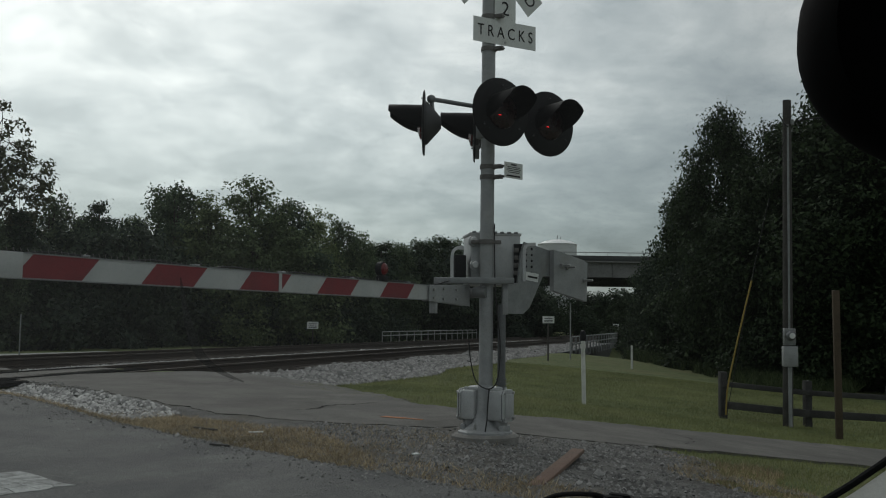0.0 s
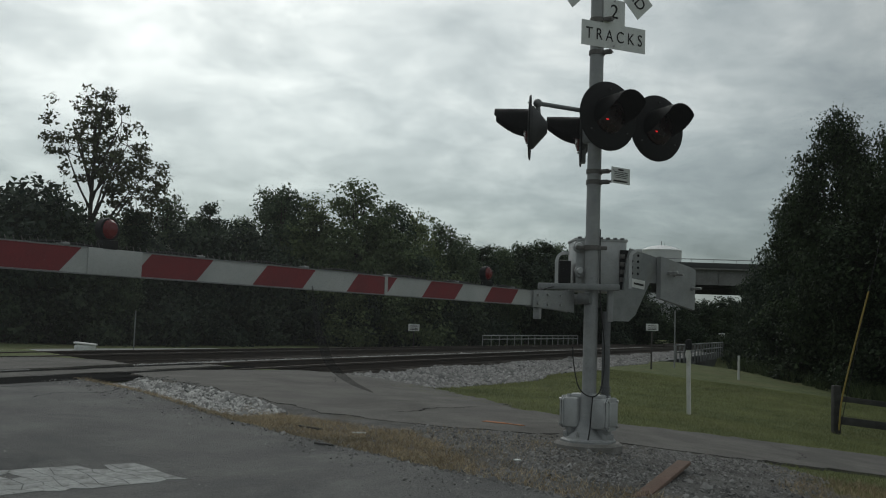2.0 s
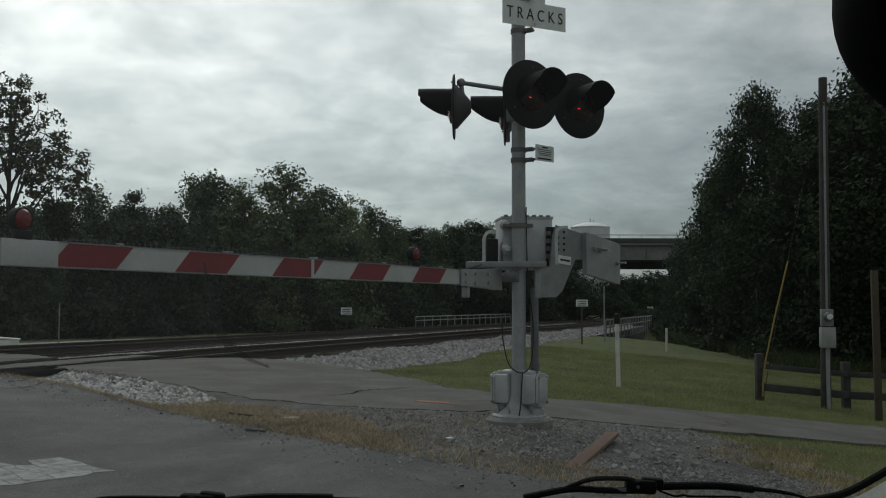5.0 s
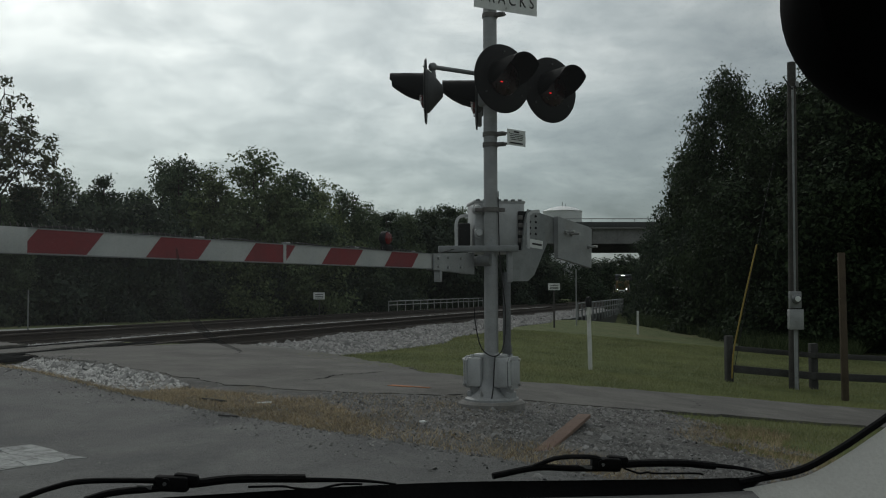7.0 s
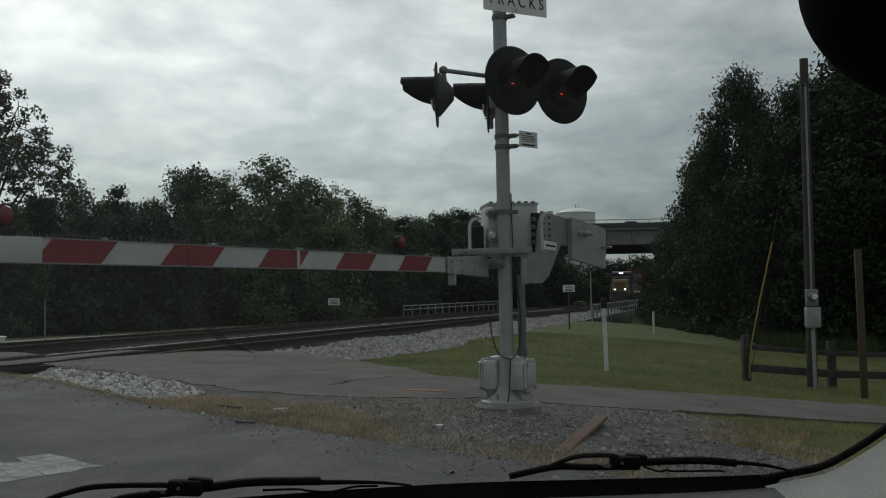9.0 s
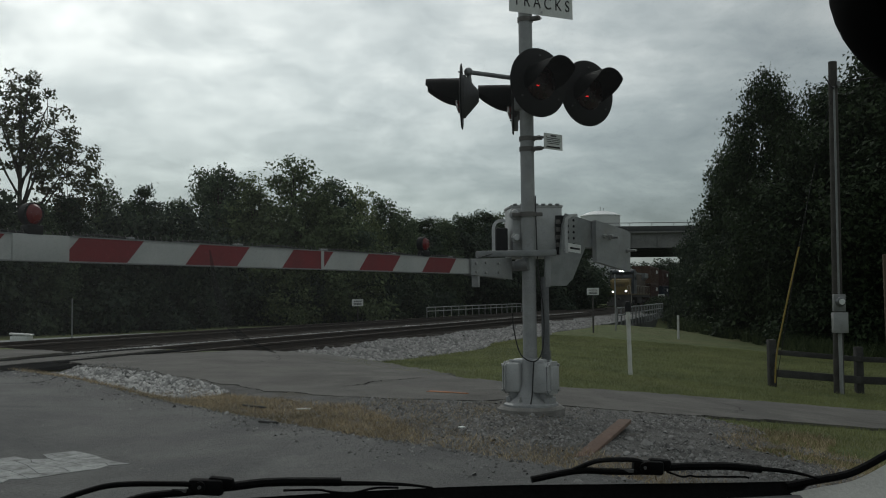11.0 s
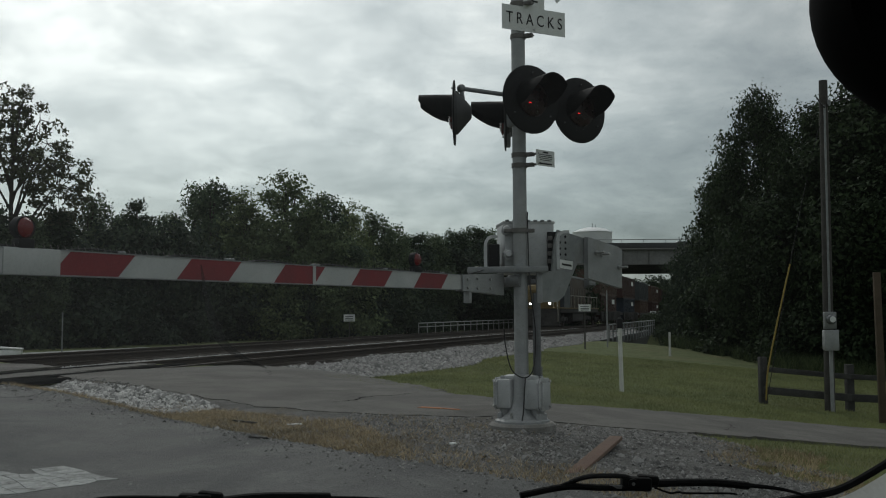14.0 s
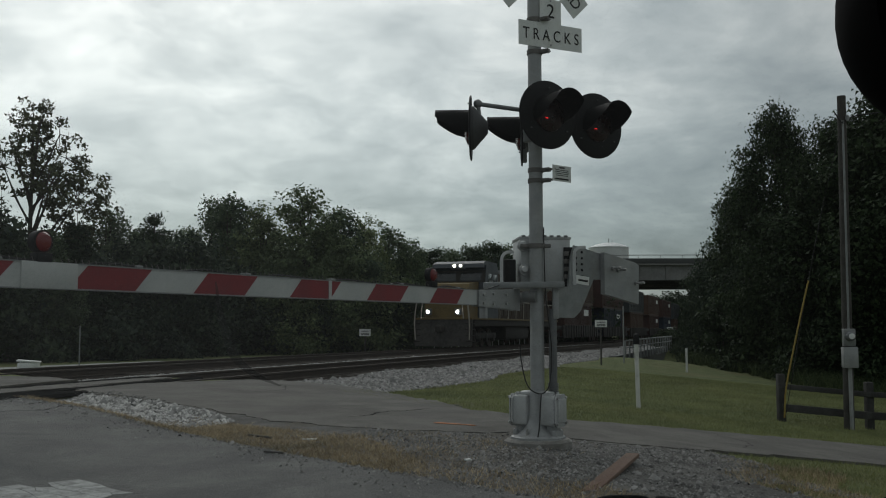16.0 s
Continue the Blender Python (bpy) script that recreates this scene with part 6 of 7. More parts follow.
def wiper(car, arm, bar, hub, blade, tail, rod):
    """A folded wiper: curved arm over its lower bar, hub block with rivets, thick blade with a thin tail, wire springs."""
    hub = Vector(hub)
    w = part("wiper", sweep(bm_new(), curve_points([*arm, hub], 6), 0.0024, 8), WIPER, car, "black windscreen wiper arm")
    part("lower_bar", sweep(bm_new(), curve_points([*bar, hub - Vector((0, 0, 0.003))], 6), 0.0032, 8), WIPER, w)
    bm = box(bm_new(), hub, (0.030, 0.012, 0.0135), Matrix.Rotation(radians(3), 3, "Y"), 0.003)
    box(bm, hub + Vector((0.012, 0.003, 0.003)), (0.022, 0.010, 0.010), Matrix.Rotation(radians(6), 3, "Y"), 0.003)
    tube(bm, hub + Vector((-0.004, -0.008, 0.001)), hub + Vector((-0.004, 0.004, 0.001)), 0.0048, seg=12)
    part("hub", bm, WIPER, w)
    part("rivet", tube(bm_new(), hub + Vector((-0.004, -0.0095, 0.001)), hub + Vector((-0.004, -0.007, 0.001)), 0.0016, seg=8), DASH, w)
    part("blade", sweep(bm_new(), curve_points([hub, *blade], 6), 0.0039, 8), WIPER, w, "black rubber wiper blade")
    n = 6 * (len(tail) - 1) + 1
    part("blade_tail", sweep(bm_new(), curve_points(tail, 6), [0.0026 - 0.0016 * k / (n - 1) for k in range(n)], 6), WIPER, w)
    part("spring_wire", sweep(bm_new(), curve_points(rod, 5), 0.0011, 6), WIPER, w)
    part("label", box(bm_new(), hub + Vector((-0.0215, -0.008, -0.0015)), (0.0125, 0.0015, 0.003), Matrix.Rotation(radians(4), 3, "Y")), DASH, w, "small pale label")
    return w


def car():
    turn = Matrix.Rotation(radians(15), 4, "Z")
    g = gz(0, 0) + 0.03
    M = Matrix.Translation((0, 0, g)) @ turn
    c = thing("waiting_car", M, "silver car waiting at the crossing with grey dashboard", "car")
    def inside(name, bm, mat, parent, label=""):
        bm.transform(Matrix.Translation((-0.007, 0.0, 0.0095)))
        return part(name, bm, mat, parent, label)

    cowl_top = [(-0.384, 0.806, 0.866), (-0.118, 0.89, 0.864), (0.03, 0.93, 0.862), (0.152, 0.96, 0.857), (0.273, 0.988, 0.852), (0.371, 1.01, 0.849)]
    cowl_low = [(-0.40, 0.80, 0.846), (-0.118, 0.885, 0.848), (0.03, 0.925, 0.848), (0.152, 0.955, 0.844), (0.273, 0.983, 0.840), (0.352, 1.003, 0.839)]
    # black cowl strip
    bm = loft(bm_new(), [shifted(cowl_top, (0, 0.06, -0.03)), cowl_top, cowl_low, shifted(cowl_low, (0, -0.01, -0.01))])
    inside("cowl", bm, WIPER, c, "black windscreen cowl strip")
    dash = [shifted(cowl_low, (0, -0.004, -0.0015)), shifted(cowl_low, (0, -0.10, -0.012)), shifted(cowl_low, (0, -0.25, -0.04)), shifted(cowl_low, (0, -0.40, -0.13)), shifted(cowl_low, (0, -0.42, -0.30))]
    inside("dashboard", loft(bm_new(), dash), DASH, c, "grey textured dashboard top")
    # glass edge band and light trim of the pillar
    frit = [(0.340, 1.003, 0.845), (0.371, 1.01, 0.849), (0.413, 1.019, 0.855), (0.457, 1.028, 0.874), (0.494, 1.036, 0.894), (0.567, 1.05, 0.935), (0.70, 1.06, 1.01), (0.95, 0.95, 1.18), (1.10, 0.62, 1.42)]
    inside("glass_edge", sweep(bm_new(), curve_points(frit, 6), 0.0042, 8), WIPER, c, "black edge band of the windscreen")
    trim = [shifted(frit, (0.003, -0.004, -0.006)), shifted(frit, (0.03, -0.03, -0.03)), shifted(frit, (0.12, -0.10, -0.07)), shifted(frit, (0.26, -0.30, -0.13)), shifted(frit, (0.30, -0.6, -0.3))]
    inside("pillar_trim", loft(bm_new(), trim), TRIM, c, "light grey pillar trim")
    # wipers
    wiper(c, [(-0.332, 0.8155, 0.883), (-0.309, 0.8226, 0.8906), (-0.284, 0.8306, 0.8944), (-0.235, 0.846, 0.8915)], [(-0.284, 0.8306, 0.8783), (-0.262, 0.8374, 0.8834), (-0.233, 0.8465, 0.8842)],
          (-0.216, 0.852, 0.8878), [(-0.199, 0.857, 0.8866), (-0.1715, 0.866, 0.8881), (-0.148, 0.8734, 0.8875), (-0.104, 0.887, 0.8845)],
          [(-0.11, 0.886, 0.8835), (-0.074, 0.8967, 0.8809), (-0.046, 0.9056, 0.8779), (-0.022, 0.913, 0.8736)],
          [(-0.153, 0.872, 0.8803), (-0.124, 0.881, 0.8788), (-0.114, 0.884, 0.8765), (-0.094, 0.890, 0.8741), (-0.074, 0.897, 0.8768), (-0.053, 0.903, 0.8758)])
    wiper(c, [(0.104, 0.942, 0.8804), (0.118, 0.946, 0.8852), (0.131, 0.949, 0.8895), (0.145, 0.952, 0.891), (0.170, 0.958, 0.8898), (0.180, 0.960, 0.8871)], [(0.071, 0.935, 0.8761), (0.115, 0.945, 0.882), (0.150, 0.953, 0.8797), (0.180, 0.960, 0.8782)],
          (0.186, 0.962, 0.8818), [(0.200, 0.965, 0.8811), (0.233, 0.973, 0.8806), (0.270, 0.9815, 0.8788), (0.304, 0.9896, 0.8742)],
          [(0.298, 0.988, 0.8757), (0.333, 0.996, 0.8705), (0.355, 1.0016, 0.8652), (0.369, 1.005, 0.8604)],
          [(0.205, 0.966, 0.877), (0.221, 0.970, 0.8711), (0.230, 0.972, 0.8717), (0.239, 0.974, 0.8701), (0.282, 0.984, 0.8679), (0.291, 0.987, 0.8662)])
    # inside mirror: rounded shell, its left end towards the camera's view
    mm = axes(Vector((0.97, 0.24, 0.0)).normalized(), UP, Vector((0.24, -0.97, 0)).normalized(), (0.294, 0.459, 1.186)) @ Matrix.Rotation(radians(-6), 4, "Z")
    bm = bm_new()
    rows = []
    for q, sc in ((-0.020, 0.80), (-0.017, 0.93), (-0.010, 0.99), (0.0, 1.0), (0.010, 0.99), (0.014, 0.96)):
        row = []
        for k in range(48):
            a = 2 * math.pi * k / 48
            ca, sa = math.cos(a), math.sin(a)
            e = 0.046 * (1 - sc)
            row.append(bm.verts.new(mm @ Vector(((0.125 - e) * math.copysign(abs(ca) ** 0.62, ca), (0.062 - e) * math.copysign(abs(sa) ** 0.85, sa), q))))
        rows.append(row)
    for p, r in zip(rows, rows[1:]):
        for k in range(48):
            bm.faces.new((p[k], p[(k + 1) % 48], r[(k + 1) % 48], r[k]))
    bm.faces.new(rows[0]), bm.faces.new(rows[-1])
    mir = part("inside_mirror", bm, MIRROR_BACK, c, "black inside mirror shell")
    part("mirror_stalk", tube(bm_new(), (0.31, 0.47, 1.19), (0.33, 0.56, 1.30), 0.012, seg=12), MIRROR_BACK, mir)
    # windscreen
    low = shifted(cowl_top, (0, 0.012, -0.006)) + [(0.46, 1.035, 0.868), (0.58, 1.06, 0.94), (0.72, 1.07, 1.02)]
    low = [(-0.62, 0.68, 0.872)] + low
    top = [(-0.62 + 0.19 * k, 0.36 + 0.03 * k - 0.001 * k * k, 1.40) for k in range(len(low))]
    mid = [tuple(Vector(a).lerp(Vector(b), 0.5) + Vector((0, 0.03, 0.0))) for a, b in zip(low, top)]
    ws = inside("windscreen", loft(bm_new(), [low, mid, top]), WINDSCREEN, c, "curved windscreen glass with painted haze and reflection")
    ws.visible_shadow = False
    streak = curve_points([(-0.2225, 0.888, 1.0945), (-0.2174, 0.889, 1.0634), (-0.2114, 0.891, 1.0427), (-0.2025, 0.893, 1.0229), (-0.185, 0.898, 1.0085), (-0.165, 0.904, 0.9992)], 6)
    bm = bm_new()
    edge = None
    for k, q in enumerate(streak):
        h = 0.0035 * math.sin(math.pi * (k + 0.6) / (len(streak) + 0.2)) + 0.0004
        pair = [bm.verts.new(q + Vector((-h, 0, -h * 0.5))), bm.verts.new(q + Vector((h, 0, h * 0.5)))]
        if edge:
            bm.faces.new((edge[0], edge[1], pair[1], pair[0]))
        edge = pair
    part("streak", bm, STREAK_DARK, ws, "dark streak on the glass")
    # plain shell round and behind the camera, in the car's own axes
    def local(name, bm, mat, label=""):
        bm.transform(M)
        return part(name, bm, mat, c, label)
    for x in (-0.52, 1.24):
        local("side_panel", box(bm_new(), (x, -1.0, 0.52), (0.06, 3.6, 0.62), None, 0.02), CAR_PAINT)
    local("floor", box(bm_new(), (0.36, -1.0, 0.24), (1.7, 3.6, 0.06)), UNDERFRAME)
    local("tail", box(bm_new(), (0.36, -2.8, 0.75), (1.78, 0.06, 1.05), None, 0.02), CAR_PAINT)
    local("roof", box(bm_new(), (0.36, -1.25, 1.60), (1.72, 3.1, 0.05), None, 0.02), TRIM, "light grey headliner")
    for x in (-0.50, 1.22):
        for y in (-2.75, -1.0):
            local("pillar", box(bm_new(), (x, y, 1.2), (0.06, 0.12, 0.8), None, 0.01), TRIM)
    local("hood", box(bm_new(), (0.36, 1.55, 0.50), (1.66, 1.0, 0.10), Matrix.Rotation(radians(-5), 3, "X"), 0.03), CAR_PAINT)
    for x in (-0.44, 1.16):
        for y in (1.45, -1.9):
            bm = bm_new()
            lathe(bm, [(0.0, -0.1), (0.24, -0.1), (0.31, -0.09), (0.325, 0.0), (0.31, 0.09), (0.24, 0.1), (0.0, 0.1)], Matrix.Translation((x, y, 0.325)) @ Matrix.Rotation(radians(90), 4, "Y"), 28)
            w = local("wheel", bm, RUBBER, "black tyre")
            bm = bm_new()
            lathe(bm, [(0.0, -0.105), (0.2, -0.105), (0.2, 0.105), (0.0, 0.105)], Matrix.Translation((x, y, 0.325)) @ Matrix.Rotation(radians(90), 4, "Y"), 20)
            bm.transform(M)
            part("rim", bm, STEEL, w)
    return c


CAR = car()

# ---- crossing surface, verge, stones, litter ----
def flangeways():
    """Black strips beside the rails where they pass through the paving."""
    for n, s0, s1, w in ((-9.55, -2.0, 11.7, 0.85), (-9.80, 11.5, 15.6, 0.24), (-10.88, -2.0, 15.6, 0.24), (-14.35, -2.0, 14.6, 0.16)):
        a = on_track((s0 + s1) / 2, n)
        bm = box(bm_new(), (a[0], a[1], RAIL_TOP - 0.016), (w, s1 - s0, 0.05), Matrix.Rotation(-TRACK, 3, "Z"), 0.005)
        single("flangeway", bm, CRACK, "black gap along a rail in the crossing", "track gap", (a[0], a[1], RAIL_TOP - 0.07), "", "structure")


flangeways()


def stop_line():
    """Worn stop bar: paint broken into flakes by the cracked asphalt."""
    a, b = Vector((-2.15, 6.40)), Vector((-2.70, 6.83))
    along = Vector((-0.73, -0.68)).normalized()
    across = (b - a)
    rng = random.Random(7)
    line = thing("stop_line", (a.x, a.y, gz(a.x, a.y) + 0.03), "worn cracked white stop line on the road", "road marking", "", "structure")
    grid = {}
    for i in range(32):
        for j in range(6):
            grid[i, j] = (i * 0.118 + (rng.uniform(-0.05, 0.05) if i else rng.uniform(-0.03, 0.03)), j / 5 + (rng.uniform(-0.085, 0.085) if 0 < j < 5 else rng.uniform(-0.05, 0.05)))
    for i in range(31):
        for j in range(5):
            if rng.random() < 0.07:
                continue
            corners = [grid[i, j], grid[i + 1, j], grid[i + 1, j + 1], grid[i, j + 1]]
            cu, cv = sum(c[0] for c in corners) / 4, sum(c[1] for c in corners) / 4
            q = [a + along * (cu + (u - cu) * 0.955) + across * (cv + (v - cv) * 0.955) for u, v in corners]
            bm = bm_new()
            lo = [bm.verts.new((p.x, p.y, gz(p.x, p.y) + 0.027)) for p in q]
            hi = [bm.verts.new((p.x, p.y, gz(p.x, p.y) + 0.034)) for p in q]
            bm.faces.new(hi)
            for k in range(4):
                bm.faces.new((lo[k], lo[(k + 1) % 4], hi[(k + 1) % 4], hi[k]))
            part("paint_flake", bm, PAINT, line, smooth=0)


stop_line()


def crack(points, width, lift):
    """A ragged open crack lying in the paving."""
    rng = random.Random(len(points) * 13 + int(points[0][0] * 100))
    pts = curve_points([(x, y, 0) for x, y in points], 9)
    bm = bm_new()
    prev = None
    for i, p in enumerate(pts):
        d = (pts[min(i + 1, len(pts) - 1)] - pts[max(i - 1, 0)]).normalized()
        s = Vector((d.y, -d.x, 0))
        w = 0.55 * width * rng.uniform(0.2, 1.5) * (0.2 if i in (0, len(pts) - 1) else 1)
        o = s * rng.uniform(-0.035, 0.035)
        a, b = p + o + s * w, p + o - s * w
        cur = [bm.verts.new((q.x, q.y, gz(q.x, q.y) + lift)) for q in (a, b)]
        if prev:
            bm.faces.new((prev[0], cur[0], cur[1], prev[1]))
        prev = cur
    x, y = points[0]
    single("crack", bm, CRACK, "dark crack in the asphalt", "crack", (x, y, gz(x, y)), "cracks in the paving", "structure")


for pts, w in (([(-1.28, 11.16), (-1.08, 11.44), (-0.92, 11.9), (-0.65, 12.06), (-0.35, 12.47)], 0.03),
               ([(-6.3, 15.48), (-5.5, 15.78), (-5.11, 16.57), (-4.58, 17.44), (-4.09, 18.41)], 0.025),
               ([(-4.96, 9.77), (-4.96, 10.51), (-4.59, 10.83), (-4.75, 12.0)], 0.02),
               ([(-7.0, 10.0), (-6.0, 10.8), (-5.6, 11.6)], 0.02), ([(-3.4, 13.6), (-2.7, 14.6), (-2.9, 15.8)], 0.012), ([(3.0, 10.6), (3.3, 11.4), (3.1, 12.3)], 0.008)):
    crack(pts, w, 0.0345)


def trail_distance(x, y):
    pts = np.array([(p.x, p.y) for p in curve_points([(a, b, 0) for a, b in trail_line], 6)])
    return np.min(np.hypot(x[..., None] - pts[:, 0], y[..., None] - pts[:, 1]), axis=-1)


def road_inside(x, y):
    return -(ROAD_SIDE.x * (x - ROAD_EDGE.x) + ROAD_SIDE.y * (y - ROAD_EDGE.y))


def verge_mask(x, y, grow=0.0):
    """Bare gravel between the road, the path and the lawn."""
    wob = 0.25 * np.sin(x * 3.1 + 1.0) * np.sin(y * 2.3) + 0.15 * np.sin(x * 7.0 + y * 5.0)
    e = road_inside(x, y)
    n = UN.x * x + UN.y * y
    right = ROAD_DIR.x * (x - ROAD_EDGE.x) + ROAD_DIR.y * (y - ROAD_EDGE.y)      # along the road
    return (e < 0.12) & (n > -9.2) & (x < 2.7 + wob + grow) & (right > -3.2 + wob) & (y < 15) & (y < 10.2 + np.maximum(0, -x) * 1.2 + grow) & (e > -4.2)


def verge():
    xs, ys = np.arange(-6.5, 4.5, 0.08), np.arange(4.0, 15.0, 0.08)
    x, y = np.meshgrid(xs, ys, indexing="ij")
    rng = np.random.default_rng(2)
    z = ground_z(x, y) + 0.022 + rng.normal(0, 0.004, x.shape)
    keep = verge_mask(x, y)
    idx = np.arange(x.size).reshape(x.shape)
    k = keep[:-1, :-1] & keep[1:, :-1] & keep[1:, 1:] & keep[:-1, 1:]
    f = np.stack([idx[:-1, :-1][k], idx[1:, :-1][k], idx[1:, 1:][k], idx[:-1, 1:][k]], -1)
    used, inv = np.unique(f, return_inverse=True)
    v = np.stack([x, y, z], -1).reshape(-1, 3)[used]
    ob = new("gravel_verge", array_mesh("gravel_verge", v, inv.reshape(f.shape), GRAVEL))
    ob.data.shade_smooth()
    tagged(ob, "grey gravel and dirt verge round the signal", "verge", "", "structure")


verge()


def stones(name, seed, x, y, z, size, mat, label):
    """Broken stones: squashed, irregular, half sunk, one island each."""
    rng = np.random.default_rng(seed)
    k = len(x)
    base = np.array([(1, 0, 0), (0.45, 0.8, 0), (-0.6, 0.75, 0), (-1, -0.1, 0), (-0.4, -0.85, 0), (0.55, -0.7, 0), (0.3, 0.15, 0.75), (-0.35, -0.1, 0.7)], float)
    tris = np.array([(0, 1, 6), (1, 2, 6), (2, 7, 6), (2, 3, 7), (3, 4, 7), (4, 5, 7), (5, 6, 7), (5, 0, 6)])
    v = base[None] * rng.uniform(0.65, 1.25, (k, 8, 3))
    a = rng.uniform(0, 6.283, k)
    c, s = np.cos(a)[:, None], np.sin(a)[:, None]
    sz = (size * rng.lognormal(0, 0.35, k))[:, None]
    tilt = rng.normal(0, 0.35, (k, 1))
    vx, vy, vz = v[..., 0], v[..., 1] * rng.uniform(0.6, 1.0, (k, 1)), v[..., 2] + tilt * v[..., 0]
    px, py = (vx * c - vy * s) * sz + x[:, None], (vx * s + vy * c) * sz + y[:, None]
    pz = vz * sz + z[:, None] - 0.1 * sz
    verts = np.stack([px, py, pz], -1).reshape(-1, 3)
    faces = (np.arange(k)[:, None, None] * 8 + tris[None]).reshape(-1, 3)
    return tagged(new(name, array_mesh(name, verts, faces, mat)), label, "stones", "", "stuff")


def stone_build(t, b, dark, light):
    isl = t.nodes.new("ShaderNodeNewGeometry").outputs["Random Per Island"]
    co = t.nodes.new("ShaderNodeTexCoord").outputs["Object"]
    c = ramp(t, isl, (0.0, dark), (0.7, light), (1.0, tuple(min(1, q * 1.35) for q in light)))
    c = mix_color(t, 1.0, c, ramp(t, noise_node(t, co, 35, 4), (0.3, 0.75), (0.7, 1.1)), "MULTIPLY")
    t.links.new(c, b.inputs["Base Color"])
    b.inputs["Roughness"].default_value = 0.9


GREY_STONE = material("grey_stones", lambda t, b: stone_build(t, b, (0.06, 0.059, 0.057), (0.20, 0.197, 0.19)))
PALE_STONE = material("pale_stones", lambda t, b: stone_build(t, b, (0.15, 0.15, 0.147), (0.36, 0.355, 0.345)))
ROCK_STONE = material("pale_rocks", lambda t, b: stone_build(t, b, (0.085, 0.085, 0.083), (0.41, 0.406, 0.394)))
BALLAST_STONE = material("ballast_stones", lambda t, b: stone_build(t, b, (0.10, 0.10, 0.098), (0.25, 0.246, 0.24)))
rng_g = np.random.default_rng(17)


def scatter(count, x0, x1, y0, y1, keep):
    x, y = rng_g.uniform(x0, x1, count), rng_g.uniform(y0, y1, count)
    k = keep(x, y)
    return x[k], y[k]


def off_path(x, y):
    """Clear of the path, which widens towards the crossing."""
    return trail_distance(x, y) > np.where(x < -1.0, 1.85, 1.24)


gx, gy = scatter(75000, -6.0, 3.5, 5.5, 14.0, lambda x, y: off_path(x, y) & verge_mask(x, y, 0.05) & (rng_g.uniform(size=x.size) < 0.35 + 0.65 * (np.sin(x * 2.2) * np.sin(y * 1.7 + 1) > -0.2)))
stones("gravel", 18, gx, gy, ground_z(gx, gy) + 0.024, 0.0105, GREY_STONE, "loose grey gravel on the verge")
gx, gy = scatter(16000, -6.0, 2.8, 6.0, 14.0, lambda x, y: off_path(x, y) & verge_mask(x, y))
k = rng_g.uniform(size=gx.size) < 0.13
stones("gravel", 19, gx[k], gy[k], ground_z(gx[k], gy[k]) + 0.026, 0.019, GREY_STONE, "larger grey stones on the verge")
# grit strewn over the broken edge of the road
n_ = rng_g.uniform(size=(1300, 2))
al, inn = -3.5 + 12.5 * n_[:, 0], 0.55 * n_[:, 1] ** 2.2
ex, ey = ROAD_EDGE.x + ROAD_DIR.x * al - ROAD_SIDE.x * inn, ROAD_EDGE.y + ROAD_DIR.y * al - ROAD_SIDE.y * inn
stones("grit", 26, ex, ey, ground_z(ex, ey) + 0.032, 0.011, GREY_STONE, "fine grey grit along the road's broken edge")
n_ = rng_g.uniform(size=(1500, 2))
ex, ey = -5 + 6 * n_[:, 0], 5 + 7 * n_[:, 1]
k = road_inside(ex, ey) > 0.3
stones("grit", 27, ex[k], ey[k], ground_z(ex[k], ey[k]) + 0.031, 0.006, GREY_STONE, "scattered fine grit on the road")
# pale rock fill at the corner of the crossing
m_ = rng_g.uniform(0, 1, (11000, 2))
al_, ou_ = 9.9 - 4.6 * m_[:, 0] ** 1.3, 0.22 + 0.75 * m_[:, 1] + 0.2 * m_[:, 0] ** 2
px_, py_ = ROAD_EDGE.x + ROAD_DIR.x * al_ + ROAD_SIDE.x * ou_, ROAD_EDGE.y + ROAD_DIR.y * al_ + ROAD_SIDE.y * ou_
ok = (road_inside(px_, py_) < 0.05) & (trail_distance(px_, py_) > 1.75) & (UN.x * px_ + UN.y * py_ > -9.15)
px_, py_ = px_[ok], py_[ok]
stones("rock_fill", 20, px_, py_, ground_z(px_, py_) + 0.026, 0.028, ROCK_STONE, "pale broken rock fill beside the crossing")
# ballast stones on the near shoulder, between and beyond the tracks
sn = rng_g.uniform(size=(46000, 2))
ss_ = 13 + 55 * sn[:, 0] ** 1.6
nn_ = -5.6 - 3.0 * sn[:, 1] - 0.25 * np.sin(ss_ * 0.9)
bx, by = US.x * ss_ + UN.x * nn_, US.y * ss_ + UN.y * nn_
ok = (crossing_inside(bx, by) < -4.6) & (trail_distance(bx, by) > 1.6)
bx, by, nb = bx[ok], by[ok], nn_[ok]
bz = np.maximum(ground_z(bx, by), np.interp(-nb, [6.6, 7.5, 8.4, 10.6], [-0.22, -0.13, -0.02, -0.02]) + GRADE * np.clip(ss_[ok] - 18, 0, 700))
stones("ballast_stones", 21, bx, by, bz + 0.01, 0.042, BALLAST_STONE, "grey broken limestone ballast on the shoulder")
sn = rng_g.uniform(size=(16000, 2))
ss_ = 8 + 70 * sn[:, 0] ** 1.3
nn_ = -12.0 - 0.95 * sn[:, 1]
bx, by = US.x * ss_ + UN.x * nn_, US.y * ss_ + UN.y * nn_
ok = crossing_inside(bx, by) < -1.9
stones("ballast_stones", 22, bx[ok], by[ok], 0.012 + GRADE * np.clip(ss_[ok] - 18, 0, 700), 0.022, PALE_STONE, "pale broken limestone ballast between the tracks")

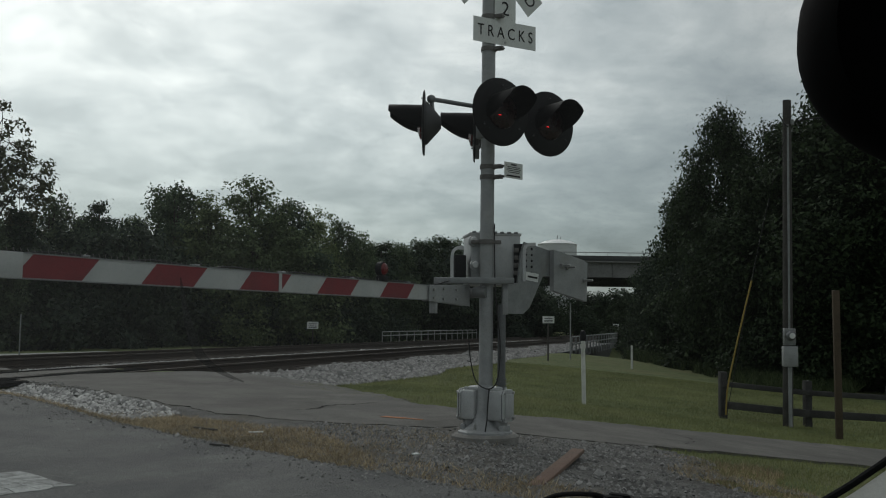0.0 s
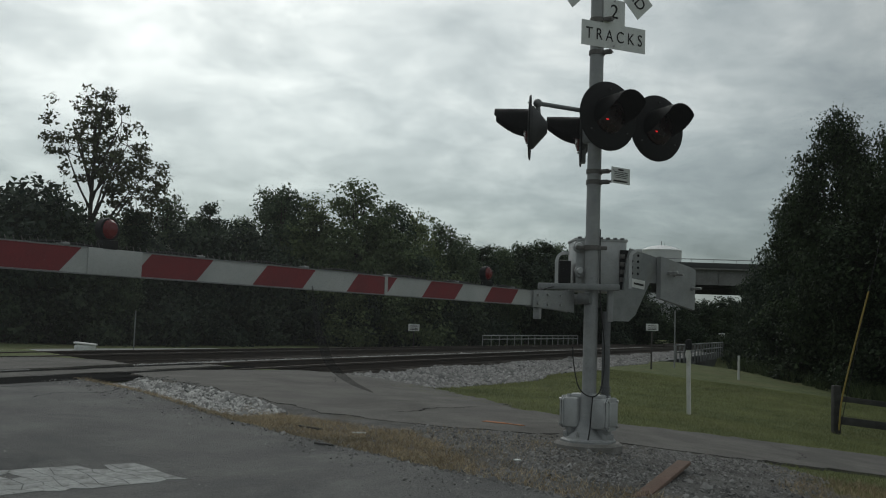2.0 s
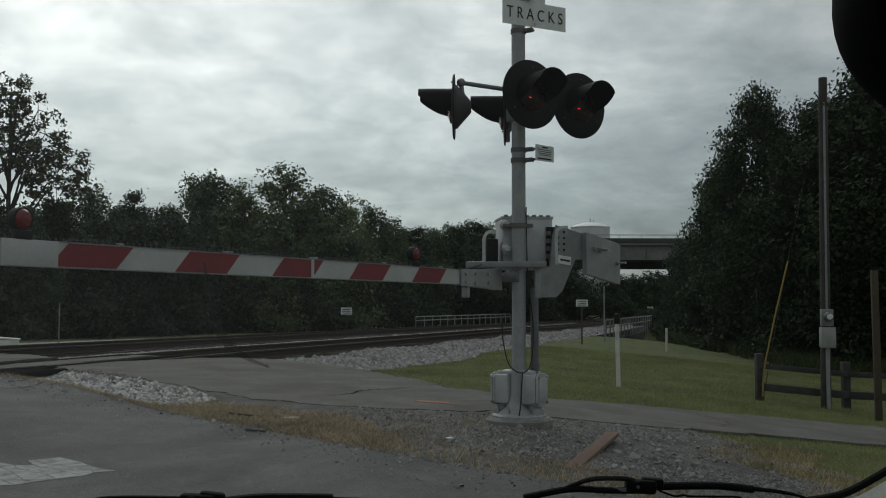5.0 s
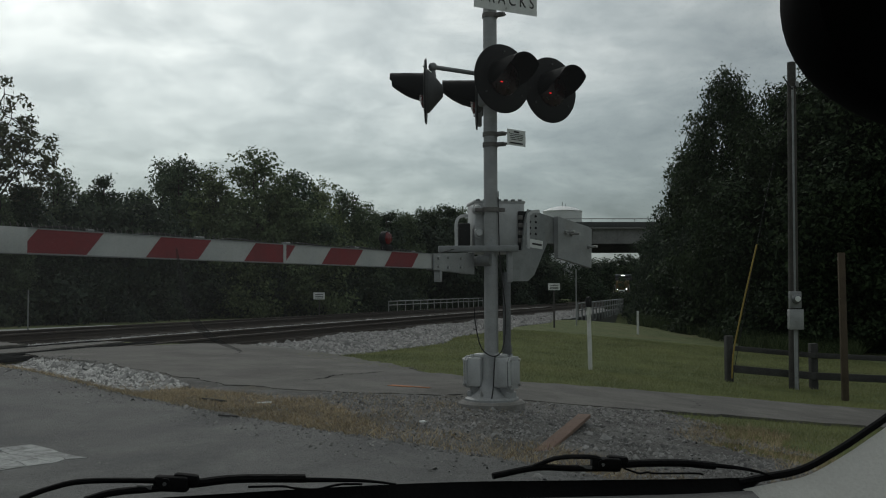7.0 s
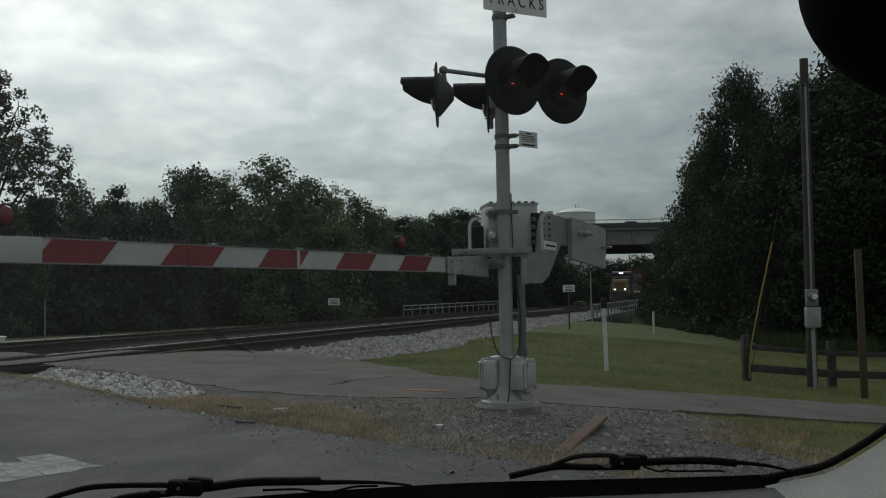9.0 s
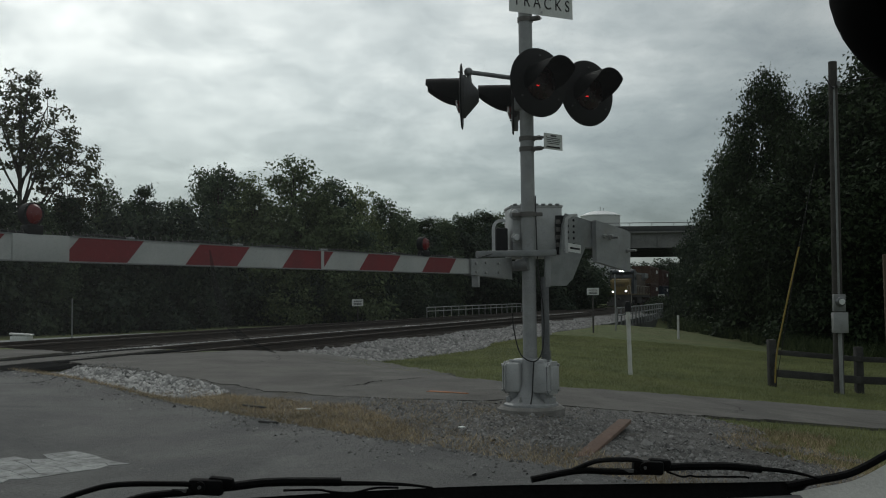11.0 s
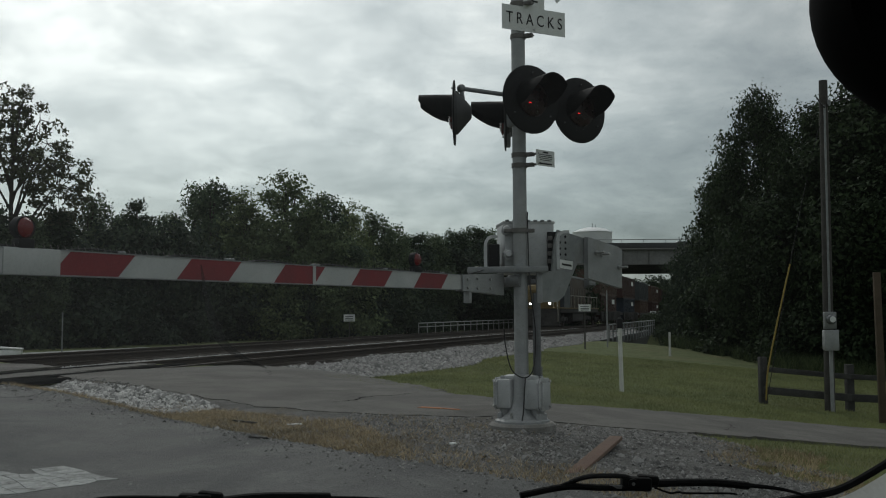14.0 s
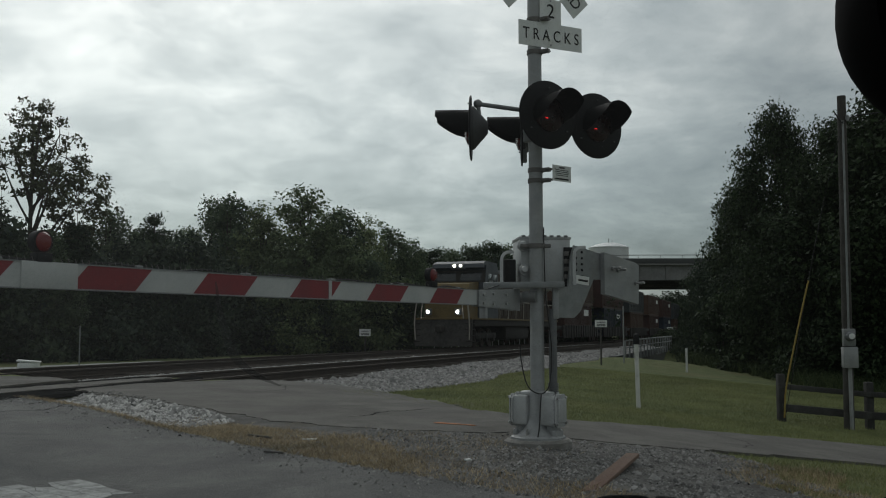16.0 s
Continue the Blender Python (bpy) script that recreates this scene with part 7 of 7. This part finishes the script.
# dry grass along the road's edge, green blades on the lawn
n_ = rng_g.uniform(size=(170000, 2))
al, ou = -3.0 + 12.2 * n_[:, 0], 0.02 + 1.9 * n_[:, 1] ** 1.2
dx_, dy_ = ROAD_EDGE.x + ROAD_DIR.x * al + ROAD_SIDE.x * ou, ROAD_EDGE.y + ROAD_DIR.y * al + ROAD_SIDE.y * ou
patch = np.sin(dx_ * 1.7 + 0.5) * np.sin(dy_ * 1.3 + 0.8) + 0.5 * np.sin(dx_ * 4.1) * np.sin(dy_ * 3.7)
dens = np.where(al > 1.2, 1.35, 0.4) * (0.70 + 0.55 * patch) * np.where(al > 1.2, np.where(ou < 0.35 + 0.42 * (al - 1.2), 1.0, 0.12), ou < 0.6)
ok = (rng_g.uniform(size=al.size) < dens) & off_path(dx_, dy_) & ((al < 6.0) | (ou < 0.42))
blades("dry_grass", 23, dx_[ok], dy_[ok], 0.045, 0.005, DRY_BLADE, "dry straw-coloured grass along the road's edge", "dry grass", 0.6, 0.9)
lx, ly = scatter(420000, -2.0, 11.5, 4.5, 27.0, lambda x, y: ~verge_mask(x, y, -0.2) & (trail_distance(x, y) > 1.28) & (road_inside(x, y) < 0) & (UN.x * x + UN.y * y > -6.2) & (np.abs(x) < 0.52 * y + 0.4))
blades("grass", 24, lx, ly, 0.035, 0.0035, GRASS_BLADE, "short mown green grass blades", "grass", 0.5, 0.6)
wx, wy = scatter(9000, 1.9, 3.6, 5.8, 9.2, lambda x, y: (np.abs(x - 2.75 - 0.2 * np.sin(y * 3)) < 0.45) & (trail_distance(x, y) > 1.3))
blades("dry_grass", 25, wx, wy, 0.05, 0.004, DRY_BLADE, "dry brown grass where gravel meets lawn", "dry grass", 0.6, 0.8)

# plank, litter, sticks, paint marks
plank = bm_new()
p0, p1 = Vector((1.40, 8.10, 0)), Vector((0.805, 6.28, 0))
d_ = (p1 - p0).normalized()
pm = (p0 + p1) / 2 + UP * (gz(1.1, 7.2) + 0.045)
box(plank, pm, ((p1 - p0).length, 0.105, 0.03), axes(d_, UP.cross(d_), UP, (0, 0, 0)), 0.004)
single("plank", plank, PLANK, "loose reddish wooden plank lying on gravel", "plank", (pm.x, pm.y, pm.z - 0.03))


def chip(name, x, y, length, width, height, ang, mat, label, category):
    g = gz(x, y)
    bm = box(bm_new(), (x, y, g + 0.034 + height / 2), (length, width, height), Matrix.Rotation(radians(ang), 3, "Z"), min(0.004, height * 0.3))
    single(name, bm, mat, label, category, (x, y, g + 0.02))


chip("litter", -1.385, 8.94, 0.14, 0.035, 0.012, 10, SIGN_WHITE, "scrap of white litter on dry grass", "litter")
chip("stick", -1.87, 9.10, 0.34, 0.022, 0.018, -40, WOOD_DARK, "dark stick on the asphalt", "stick")
chip("stick", -1.53, 8.01, 0.20, 0.02, 0.016, -28, WOOD_DARK, "dark stick on the asphalt", "stick")
chip("litter", 0.05, 7.6, 0.05, 0.04, 0.012, 30, SIGN_WHITE, "scrap of white litter on gravel", "litter")
ORANGE = surface("orange_marking_paint", (0.36, 0.13, 0.05), (0.48, 0.19, 0.08), 0.8, 20, 90, 0.2)
chip("paint_mark", -0.16, 10.50, 0.30, 0.09, 0.004, -35, ORANGE, "orange survey paint mark beside the path", "paint mark")
chip("paint_mark", 0.06, 10.34, 0.20, 0.05, 0.004, -40, ORANGE, "orange survey paint mark beside the path", "paint mark")


# pale lot, box and pale crate across the tracks
LOT = surface("pale_gravel_lot", (0.30, 0.30, 0.29), (0.42, 0.42, 0.40), 0.9, 0.6, 12, 0.4)
ribbon("gravel_lot", [on_track(s, -21.6 - 0.02 * s) for s in (-6, 4, 12, 20, 27, 33)], [3.2, 3.2, 3.0, 2.6, 2.0, 0.6], LOT, "pale gravel lot below the trees", "lot", 0.02, 0.05, 9)


def pale_box():
    x, y = -13.1, 29.4
    g = gz(x, y)
    b = thing("utility_box", (x, y, g), "pale green-white utility box beyond the tracks", "utility box")
    part("body", box(bm_new(), (x, y, g + 0.13), (0.6, 0.45, 0.22), Matrix.Rotation(0.3, 3, "Z"), 0.04), SIGN_WHITE, b)
    part("lid", box(bm_new(), (x, y, g + 0.27), (0.66, 0.5, 0.05), Matrix.Rotation(0.3, 3, "Z") @ Matrix.Rotation(radians(5), 3, "Y"), 0.02), SIGN_WHITE, b)


pale_box()

# sleepers, joined by mesh, the nearest as pieces of the ballast
tie_bm = box(bm_new(), (0, 0, 0), (2.6, 0.23, 0.18), None, 0.01)
tie_mesh = link_mesh("sleeper", tie_bm, TIE)
for centre in (NEAR_TRACK, FAR_TRACK):
    for k in range(140):
        s = 14.0 + 0.55 * k if centre == NEAR_TRACK else 10.0 + 0.55 * k
        x, y = on_track(s, centre)
        if crossing_inside(x, y) > -3.8:
            continue
        ob = new("sleeper", tie_mesh)
        ob.parent = BED
        ob.matrix_basis = pose(x, y, RAIL_TOP - 0.17 - 0.088 + GRADE * max(0.0, s - 18), 0, 0, -17 + (k * 37 % 7 - 3) * 0.3)



def motions():
    move_train()
    move_bridge_cars()


motions()
